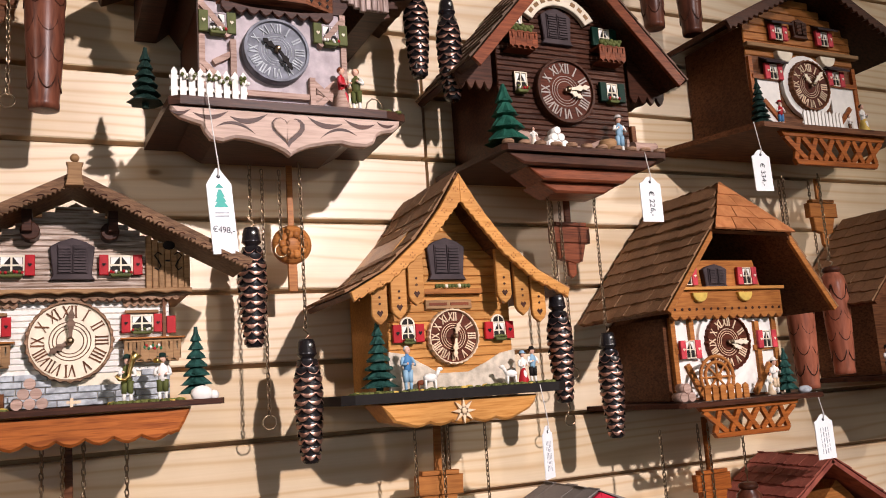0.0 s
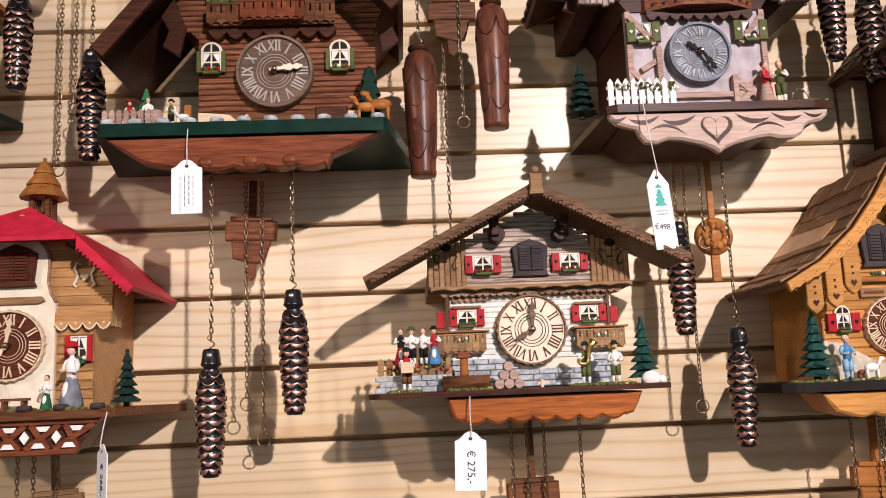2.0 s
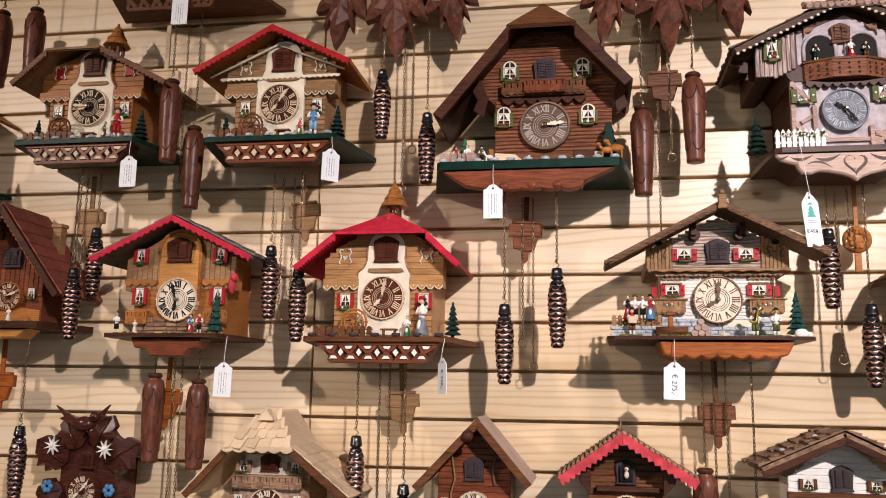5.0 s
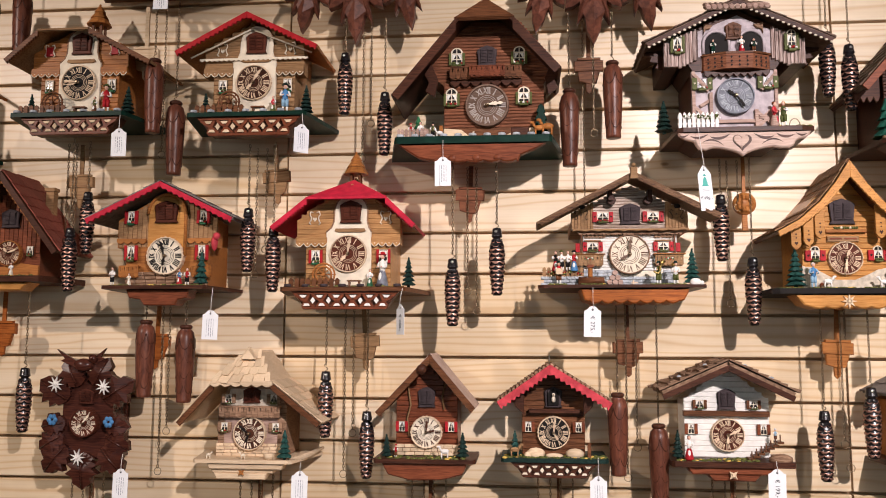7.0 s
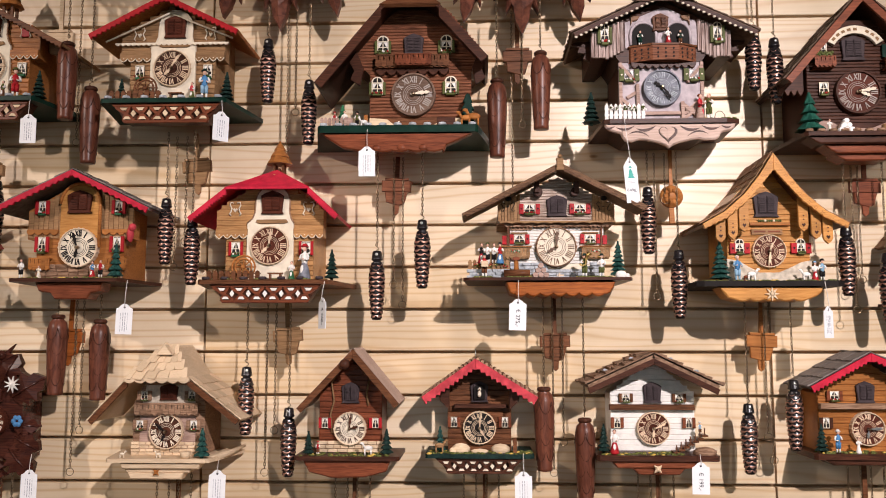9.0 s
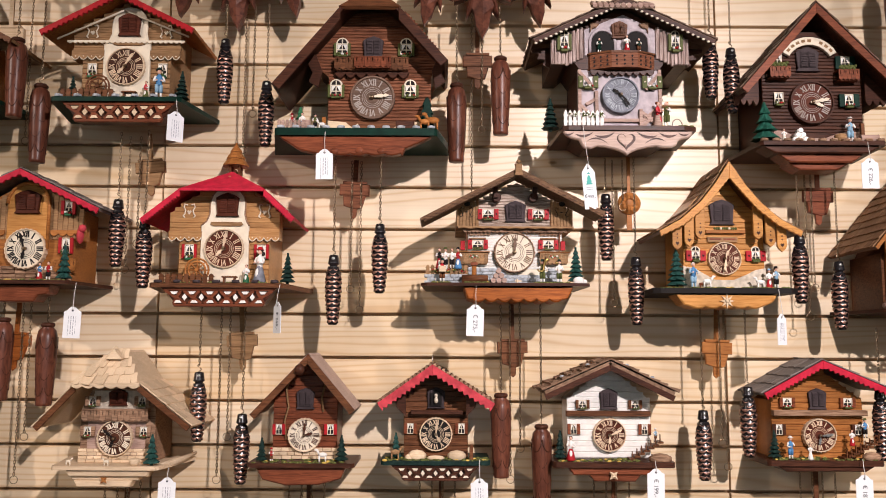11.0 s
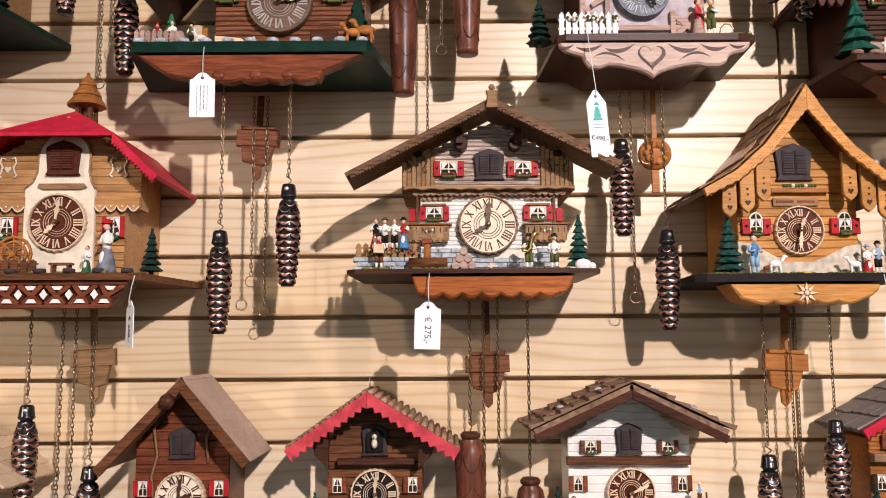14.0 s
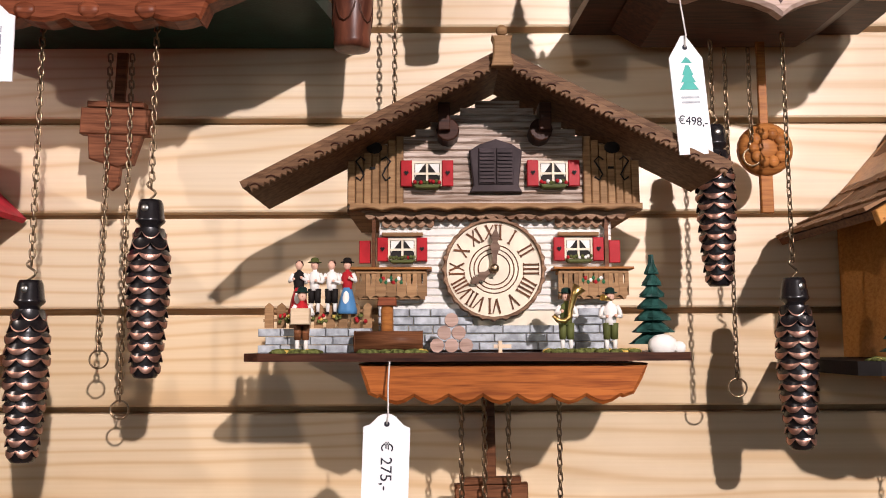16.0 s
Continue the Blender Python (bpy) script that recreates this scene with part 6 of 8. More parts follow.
def inn_clock():
    c = clock(1.222, 2.018, "brown inn cuckoo clock with white fence and fretwork base")
    yf = -0.145
    case_box(c, [(-0.125, -0.085), (0.125, -0.085), (0.125, 0.10), (0.0, 0.165), (-0.125, 0.10)], yf, WALNUT)
    s = Shape()
    siding(s, -0.125, 0.125, 0.048, 0.160, 8, yf, gable_limits(-0.125, 0.125, 0, ((0, 0.18), (-0.14, 0.10), (0.14, 0.10))))
    pieces("plank", s, AMBER, c)
    split("white_panel", Shape().box(-0.118, -0.06, yf - 0.003, yf, -0.082, 0.010).box(0.06, 0.118, yf - 0.003, yf, -0.082, 0.010), WHITE, c)
    s = Shape()
    for k, (a, b) in enumerate((((-0.12, -0.082), (-0.12, 0.045)), ((0.12, -0.082), (0.12, 0.045)), ((-0.05, -0.082), (-0.10, -0.03)), ((0.05, -0.082), (0.10, -0.03)), ((-0.12, 0.010), (-0.045, 0.010)), ((0.045, 0.010), (0.12, 0.010)))):
        stroke(s, a, b, 0.008, yf - 0.006 - 0.0004 * k, yf)
    pieces("timber", s, CHESTNUT, c)
    part("cross_rail", Shape().box(-0.13, 0.13, yf - 0.014, yf - 0.004, 0.060, 0.067, 0.001), TAN, c)
    for x in (-0.045, 0.055):
        part("half_round_box", Shape().prism([(x - 0.018, 0.058)] + arc(x, 0.058, 0.018, 180, 360, 8)[1:-1] + [(x + 0.018, 0.058)], yf - 0.012, yf - 0.002, 0.001), CREAM, c)
    for x, z in ((-0.052, 0.092), (0.055, 0.092), (-0.075, 0.020), (0.070, 0.020)):
        window(c, x, z, 0.018, 0.026, yf - 0.006, PINKRED, CREAM, None, 0.6)
        part("awning", Shape().slab([(x - 0.024, yf - 0.022, z + 0.014), (x + 0.024, yf - 0.022, z + 0.014), (x + 0.020, yf, z + 0.028), (x - 0.020, yf, z + 0.028)], 0.003), SHUTTER, c)
    shutter_door(c, 0.0, 0.105, 0.036, 0.036, yf - 0.004, DARKBROWN)
    dial(c, 0.046, yf - 0.012, BROWNDIAL, WALNUT, CREAMWOOD, CREAM, 45, 320)
    part("dial_backing", Shape().prism(arc(0, 0, 0.056, 0, 360, 20)[:-1], yf - 0.009, yf - 0.001), WHITE, c)
    roof(c, [(0, 0.185), (-0.215, 0.075)], [(0, 0.185), (0.215, 0.075)], -0.200, -0.008, 0.008, DARKBROWN)
    for q in (-0.215, 0.215):
        barge(c, (0, 0.182), (q, 0.073), 0.018, -0.205, DARKBROWN, 18)
    part("ridge_ornament", Shape().box(-0.02, 0.02, -0.21, -0.19, 0.178, 0.192, 0.002), RED, c)
    deck(c, -0.165, 0.165, -0.086, -0.200, 0.009, WALNUT, 0.06)
    lattice(c, -0.115, 0.125, -0.150, -0.095, 0.030, -0.190, CHESTNUT, 6)
    picket(c, -0.060, 0.030, -0.188, -0.086, 0.030, 11, WHITE)
    tree(c, -0.128, -0.165, -0.086, 0.085, TREEDARK, 7, 0.2)
    figurine(c, -0.100, -0.180, -0.086, 0.045, RED, BLUE, RED, "man")
    figurine(c, 0.090, -0.180, -0.086, 0.055, WHITE, YELLOW, None, "woman")
    figurine(c, 0.050, -0.185, -0.086, 0.03, WHITE, WALNUT, None, "man")


def mill_clock():
    c = clock(0.970, 1.592, "amber mill cuckoo clock with shingled roof and water wheel")
    yf = -0.150
    case_box(c, [(-0.098, -0.082), (0.106, -0.082), (0.106, 0.03), (0.06, 0.125), (-0.05, 0.125), (-0.098, 0.03)], yf, WALNUT)
    part("white_panel", Shape().prism([(-0.090, -0.078), (0.098, -0.078), (0.098, 0.035), (-0.090, 0.035)], yf - 0.003, yf), WHITE, c)
    s = Shape()
    for k, (a, b) in enumerate((((-0.094, -0.080), (-0.094, 0.040)), ((0.102, -0.080), (0.102, 0.040)), ((-0.094, -0.01), (-0.056, -0.01)), ((0.056, -0.01), (0.102, -0.01)), ((-0.05, -0.078), (-0.075, -0.03)), ((0.05, -0.078), (0.085, -0.035)), ((0.065, -0.06), (0.065, 0.03)), ((-0.062, -0.02), (-0.062, 0.035)))):
        stroke(s, a, b, 0.008, yf - 0.007 - 0.0004 * k, yf)
    pieces("timber", s, AMBER, c)
    part("balcony_board", Shape().prism([(-0.105, 0.078), (-0.105, 0.045)] + scallop(-0.105, 0.112, 0.040, 0.006, 14, 3) + [(0.112, 0.045), (0.112, 0.078)], yf - 0.020, yf - 0.014, 0.001), AMBER, c)
    s = Shape()
    for k in range(16):
        s.prism(arc(-0.098 + k * 0.0135, 0.050, 0.0022, 0, 360, 8)[:-1], yf - 0.0208, yf - 0.020)
    part("piercing", s, DARKBROWN, c)
    part("rail", Shape().box(-0.108, 0.115, yf - 0.026, yf - 0.012, 0.078, 0.083, 0.001), HONEY, c)
    case_box(c, [(-0.070, 0.083), (0.085, 0.083), (0.075, 0.125), (-0.060, 0.125)], yf - 0.006, AMBER, name="upper_storey")
    shutter_door(c, -0.010, 0.100, 0.046, 0.036, yf - 0.010, SHUTTER)
    for x, z in ((0.055, 0.100), (-0.062, 0.100), (-0.070, -0.008), (0.080, 0.002)):
        window(c, x, z, 0.018, 0.026, yf - 0.008, PINKRED if x > 0 or z < 0.05 else PINKRED, CREAM, None, 0.55)
    for x in (-0.052, 0.035):
        part("half_round_box", Shape().prism([(x - 0.014, 0.074)] + arc(x, 0.074, 0.014, 180, 360, 8)[1:-1] + [(x + 0.014, 0.074)], yf - 0.026, yf - 0.020, 0.001), YELLOW, c)
    part("dial_backing", Shape().prism(arc(0, 0, 0.052, 0, 360, 24)[:-1], yf - 0.010, yf - 0.001), WHITE, c)
    dial(c, 0.043, yf - 0.012, BROWNDIAL, BROWNDIAL, CREAMWOOD, CREAM, 92, 118)
    hl, hr, tl, tr, ap = (-0.060, 0.160), (0.088, 0.156), (-0.155, 0.045), (0.168, 0.042), (0.012, 0.240)
    hip_roof(c, ap, -0.168, hl, hr, tl, tr, -0.222, -0.008, 0.006, WALNUT)
    for h, t, sd in ((hl, tl, 1), (hr, tr, 2)):
        shingles(c, (h[0], -0.222, h[1]), (h[0], -0.01, h[1]), (t[0], -0.222, t[1]), (t[0], -0.01, t[1]), 6, 8, SHINGLE, seed=100 + sd)
        shingles(c, (ap[0], -0.168, ap[1]), (ap[0], -0.01, ap[1]), (h[0], -0.222, h[1]), (h[0], -0.01, h[1]), 4, 8, SHINGLE, seed=110 + sd)
        barge(c, h, t, 0.008, -0.224, AMBER, 0)
    ym = -0.195
    mid = lambda p, q, t: (p[0] + (q[0] - p[0]) * t, p[1] + (q[1] - p[1]) * t, p[2] + (q[2] - p[2]) * t)
    A, Lp, Rp = (ap[0], -0.168, ap[1] + 0.002), (hl[0], -0.228, hl[1]), (hr[0], -0.228, hr[1])
    for k in range(4):
        e0, e1 = (mid(A, Lp, k / 4), mid(A, Rp, k / 4)), (mid(A, Lp, (k + 1.18) / 4), mid(A, Rp, (k + 1.18) / 4))
        for q in range(k + 1):
            u0, u1 = q / (k + 1) + 0.006, (q + 1) / (k + 1) - 0.006
            pts = [Vector(mid(*e0, u0)), Vector(mid(*e0, u1)), Vector(mid(*e1, u1)), Vector(mid(*e1, u0))]
            pts = [p + Vector((0, -0.003, 0.003)) * (1.0 + 0.5 * (i > 1)) for i, p in enumerate(pts)]
            if k == 0:
                pts = [pts[0], pts[2], pts[3]]
            part("shingle", Shape().slab(pts, 0.003), ORANGETILE, c)
    part("hip_caps", Shape().tube([A, mid(A, Rp, 0.5), Rp], 0.006, 6), ORANGETILE, c)
    part("side_planks", Shape().box(-0.104, -0.098, -0.146, -0.005, -0.08, 0.04), WALNUT, c)
    wheel(c, -0.048, -0.186, -0.050, 0.030, AMBER)
    picket(c, -0.085, 0.0, -0.196, -0.082, 0.022, 6, AMBER)
    figurine(c, 0.068, -0.180, -0.082, 0.055, WHITE, PALE, WHITE, "man")
    figurine(c, 0.048, -0.190, -0.082, 0.035, CREAM, PALE, None, "woman")
    tree(c, 0.106, -0.165, -0.082, 0.068, TREEGREEN, 5, 0.24)
    logs(c, -0.105, -0.180, -0.082, 0.007, 2, PINKWOOD)
    part("snow_mound", Shape().ball((0.125, -0.180, -0.078), 0.010, 9, 0, (1.3, 0.8, 0.6)), STONE, c)
    deck(c, -0.130, 0.142, -0.083, -0.204, 0.007, DARKBROWN, 0.03)
    lattice(c, -0.095, 0.095, -0.135, -0.090, 0.028, -0.196, CHESTNUT, 5)


def carved_leaf_clock(x, z, yf=-0.09, dialed=True, label="dark carved cuckoo clock with bird, leaves and white flowers"):
    c = clock(x, z, label)
    case_box(c, [(-0.062, -0.085), (0.062, -0.085), (0.062, 0.075), (0.0, 0.115), (-0.062, 0.075)], yf, LEAFVARNISH)
    def leaf(px, pz, ang, size, mat=LEAFVARNISH, y=yf - 0.006):
        pts, back = [], []
        for t, w in ((0, 0.08), (0.12, 0.30), (0.22, 0.26), (0.30, 0.44), (0.42, 0.28), (0.55, 0.46), (0.66, 0.24), (0.80, 0.26), (1.0, 0.0)):
            pts.append((t, w)), back.append((t, -w))
        out = Shape()
        full = pts + back[::-1][1:]
        n = len(full)
        out.v = [(q * size, -0.004 - 0.010 * math.sin(math.pi * p), p * size) for p, q in full] + [(0, -0.016, 0.45 * size)] + [(q * size, 0.008, p * size) for p, q in full]
        for i in range(n):
            j = (i + 1) % n
            out.face([i, j, n]), out.face([i, n + 1 + i, n + 1 + j, j])
        out.tube([(0, -0.012, 0.02 * size), (0, -0.017, 0.45 * size), (0, -0.006, 0.95 * size)], size * 0.03, 5)
        part("vine_leaf", Shape().add(out, Matrix.Translation((px, y, pz)) @ Matrix.Rotation(radians(ang), 4, "Y")), mat, c)
    for px, pz, ang, sz in ((-0.045, 0.055, -58, 0.085), (0.045, 0.055, 58, 0.085), (-0.050, 0.0, -100, 0.060), (0.050, 0.0, 100, 0.060), (-0.045, -0.055, -140, 0.080), (0.045, -0.055, 140, 0.080), (0.0, -0.070, 180, 0.085), (-0.02, 0.085, -25, 0.075), (0.02, 0.085, 25, 0.075), (-0.055, -0.03, -120, 0.065), (0.055, -0.03, 120, 0.065)):
        leaf(px, pz, ang, sz)
    s = Shape().ball((-0.005, yf - 0.020, 0.135), 0.020, 10, 0, (1.3, 0.8, 0.8)).ball((0.020, yf - 0.024, 0.150), 0.011, 8)
    s.prism([(-0.012, 0.140), (-0.070, 0.172), (-0.050, 0.150), (-0.060, 0.145), (-0.020, 0.128)], yf - 0.026, yf - 0.018, 0.001)
    s.prism([(0.004, 0.140), (0.048, 0.175), (0.036, 0.155), (0.046, 0.150), (0.012, 0.128)], yf - 0.020, yf - 0.012, 0.001)
    s.lathe([(0.004, -0.030), (0.0005, -0.042)], (0.022, yf, 0.150), 6, "y")
    part("carved_bird", s, LEAFVARNISH, c)
    for px, pz in ((-0.068, 0.090), (0.050, 0.085), (-0.005, -0.078)):
        s = Shape()
        for i in range(9):
            a = 2 * math.pi * i / 9
            p = Vector((math.cos(a), math.sin(a)))
            q = Vector((-p.y, p.x))
            s.prism([(px - q.x * 0.0028, pz - q.y * 0.0028), (px + p.x * 0.019, pz + p.y * 0.019), (px + q.x * 0.0028, pz + q.y * 0.0028)], yf - 0.030 - 0.0005 * (i % 3), yf - 0.026)
        part("edelweiss", s.ball((px, yf - 0.031, pz), 0.004, 7), WHITE, c)
    for px, pz in ((-0.072, 0.008), (0.066, 0.004)):
        s = Shape()
        for i in range(6):
            a = 2 * math.pi * i / 6
            s.ball((px + 0.008 * math.cos(a), yf - 0.028, pz + 0.008 * math.sin(a)), 0.006, 6, 0, (1, 0.5, 1))
        split("petal", s, BLUE, c, "blue painted petal")
    shutter_door(c, 0.0, 0.062, 0.036, 0.036, yf - 0.006, LEAFVARNISH)
    dial(c, 0.034, yf - 0.016, BROWNDIAL, BROWNDIAL, CREAM, CREAM, 40, 230)
    return c


def leaf_underside(x, z, label):
    """Lower rim of a large carved clock that hangs above: three fans of vine leaves."""
    c = clock(x, z, label)
    case_box(c, [(-0.08, 0.09), (0.08, 0.09), (0.08, 0.24), (-0.08, 0.24)], -0.10, REDBROWN)
    def carved_leaf(px, pz, sz, turn):
        """One lobed leaf: each lobe a ridged, toothed blade that tapers to a point."""
        s = Shape()
        for k, (ang, reach, half, lift) in enumerate(((180, 1.0, 0.150, 0.010), (140, 0.62, 0.130, 0.004), (220, 0.62, 0.130, 0.004), (100, 0.40, 0.120, 0.0), (260, 0.40, 0.120, 0.0), (162, 0.74, 0.060, 0.002), (198, 0.74, 0.060, 0.002))):
            a = radians(ang + turn)
            d, q = Vector((math.sin(a), math.cos(a))), Vector((math.cos(a), -math.sin(a)))
            o, n = len(s.v), 11
            root_at = Vector((px, pz))
            rim = [(0.0, 0.3), (0.25, 0.85), (0.38, 0.75), (0.52, 1.15), (0.62, 0.80), (0.80, 0.62)]
            pts = [root_at + d * sz * reach * u + q * sz * half * w for u, w in rim[1:]] + [root_at + d * sz * reach] + [root_at + d * sz * reach * u - q * sz * half * w for u, w in rim[:0:-1]]
            mid = [root_at + d * sz * reach * u for u in (0.0, 0.35, 0.7)]
            yb, bow = -0.108 - lift - 0.0007 * k, 0.012
            s.v += [(p.x, yb - 0.004 + 0.010 * ((p - root_at).length / sz) ** 2, p.y) for p in pts]
            s.v += [(p.x, yb - bow, p.y) for p in mid]
            s.v += [(p.x, -0.092, p.y) for p in pts]
            near = [0, 1, 1, 2, 2, 2, 2, 2, 1, 1, 0]
            for m in range(n - 1):
                s.face([o + m, o + m + 1, o + n + near[m]])
                if near[m] != near[m + 1]:
                    s.face([o + m + 1, o + n + near[m + 1], o + n + near[m]])
                s.face([o + m, o + n + 3 + m, o + n + 4 + m, o + m + 1])
            s.face([o, o + n, o + n - 1])
        part("vine_leaf", s, REDLEAF, c, "carved glossy red-brown vine leaf")
    carved_leaf(-0.110, 0.080, 0.140, 10), carved_leaf(0.0, 0.075, 0.165, 0), carved_leaf(0.110, 0.080, 0.140, -10)
    return c


def thatch_clock():
    c = clock(-0.789, 1.228, "pale raw-wood cuckoo clock with wide thatch-like roof and stone front")
    yf = -0.120
    case_box(c, [(-0.078, -0.05), (0.082, -0.05), (0.082, 0.06), (0.05, 0.115), (-0.05, 0.115), (-0.078, 0.06)], yf, GREYBROWN)
    part("plaster_panel", Shape().prism([(-0.06, 0.050), (0.062, 0.050), (0.055, 0.10), (-0.05, 0.10)], yf - 0.003, yf), STONEWARM, c)
    part("plaster_panel", Shape().prism([(-0.062, -0.040), (0.062, -0.040), (0.062, 0.040), (-0.062, 0.040)], yf - 0.003, yf), PINKWOOD, c)
    hl, hr, tl, tr, ap = (-0.068, 0.118), (0.062, 0.118), (-0.152, 0.028), (0.176, 0.030), (0.012, 0.188)
    hip_roof(c, ap, -0.140, hl, hr, tl, tr, -0.182, -0.010, 0.006, PALE)
    for h, t, sd in ((hl, tl, 1), (hr, tr, 2)):
        shingles(c, (h[0], -0.182, h[1]), (h[0], -0.01, h[1]), (t[0], -0.182, t[1]), (t[0], -0.01, t[1]), 6, 6, PALE, seed=130 + sd, lift=0.002)
        barge(c, h, t, 0.012, -0.186, WALNUT, 0)
    shingles(c, (0.003, -0.143, 0.187), (0.021, -0.143, 0.187), (hl[0], -0.184, hl[1]), (hr[0], -0.184, hr[1]), 4, 5, PALE, seed=137, lift=0.003)
    part("hip_edge", Shape().prism([(hl[0] - 0.006, hl[1] + 0.002)] + scallop(hl[0] - 0.006, hr[0] + 0.006, hl[1] - 0.006, 0.005, 6) + [(hr[0] + 0.006, hr[1] + 0.002)], -0.192, -0.186, 0.001), PALE, c)
    shutter_door(c, 0.002, 0.086, 0.040, 0.036, yf - 0.005, BROWNDIAL)
    balcony(c, -0.070, 0.072, yf - 0.003, 0.036, 0.062, GREYBROWN, 11, 0.018)
    for x, z in ((-0.052, 0.078), (0.054, 0.078), (-0.060, 0.014), (0.060, 0.014)):
        window(c, x, z, 0.016, 0.020, yf - 0.005, GREYBROWN, CREAM, OLIVE, 0.5, heart=False)
    dial(c, 0.039, yf - 0.010, DARKBROWN, CREAMWOOD, CREAM, BLACK, 310, 200, heavy=1.5)
    st, rnd = Shape(), random.Random(17)
    for row in range(4):
        x = -0.08
        while x < 0.078:
            w = rnd.uniform(0.012, 0.022)
            st.box(x, min(x + w - 0.001, 0.084), yf - 0.005, yf, -0.052 + row * 0.0075, -0.052 + row * 0.0075 + 0.0066, 0.001)
            x += w
    pieces("stone", st, PALE, c)
    deck(c, -0.112, 0.112, -0.052, -0.184, 0.008, PALE, 0.03)
    for k, (a, b, z0, z1) in enumerate(((-0.082, 0.094, -0.074, -0.061), (-0.066, 0.056, -0.096, -0.082), (-0.076, 0.072, -0.083, -0.073))):
        base(c, [(a, z1), (b, z1), (b - 0.006, z0), (a + 0.006, z0)], -0.178 + 0.004 * k, PALE, 0.03)
    tree(c, 0.092, -0.165, -0.052, 0.064, TREEGREEN, 5, 0.26)
    part("dormer", Shape().prism([(-0.012, 0.168), (0.022, 0.168), (0.005, 0.190)], -0.172, -0.13, 0.001), PALE, c)
    part("branch", Shape().tube([(0.105, -0.15, -0.056), (0.130, -0.09, -0.050), (0.150, -0.04, -0.040)], [0.008, 0.007, 0.003], 7), PALE, c)
    part("star", Shape().lathe([(0.010, -0.182), (0.004, -0.186), (0.001, -0.186)], (0.0, 0, -0.080), 8, "y", wob=lambda k, i: 1.0 if i % 2 else 0.45, smooth=False), AMBER, c)
    animal(c, -0.08, -0.17, -0.052, 0.016, CREAM, 1), animal(c, 0.0, -0.172, -0.052, 0.016, CREAM, -1)
    part("basket", Shape().lathe([(0.009, 0), (0.012, 0.014)], (0.058, -0.170, -0.052), 9), PALE, c)


def small_gable_clock(x, z, label, yf, wall_mat, roof_fn, panel=None, deckmat=MOSS, door_mat=SHUTTER, dialcols=(BROWNDIAL, CREAMWOOD, CREAMWOOD, CREAMWOOD), minute=60, hour=30, shut=RED, w=0.07, log=True, r=0.037):
    c = clock(x, z, label)
    case_box(c, [(-w, -0.052), (w, -0.052), (w, 0.075), (0.0, 0.150), (-w, 0.075)], yf, wall_mat)
    s = Shape()
    siding(s, -w, w, -0.050, 0.14, 16, yf, gable_limits(-w, w, 0, ((0, 0.155), (-w - 0.02, 0.065), (w + 0.02, 0.065))))
    pieces("plank", s, panel or wall_mat, c)
    shutter_door(c, 0.0, 0.078, 0.040, 0.046, yf - 0.004, door_mat)
    for sx in (-1, 1):
        window(c, sx * (w - 0.014), 0.012, 0.014, 0.022, yf - 0.004, shut, CREAM, None, 0.5, heart=False)
    dial(c, r, yf - 0.010, *dialcols, minute, hour, heavy=1.2)
    roof_fn(c)
    return c


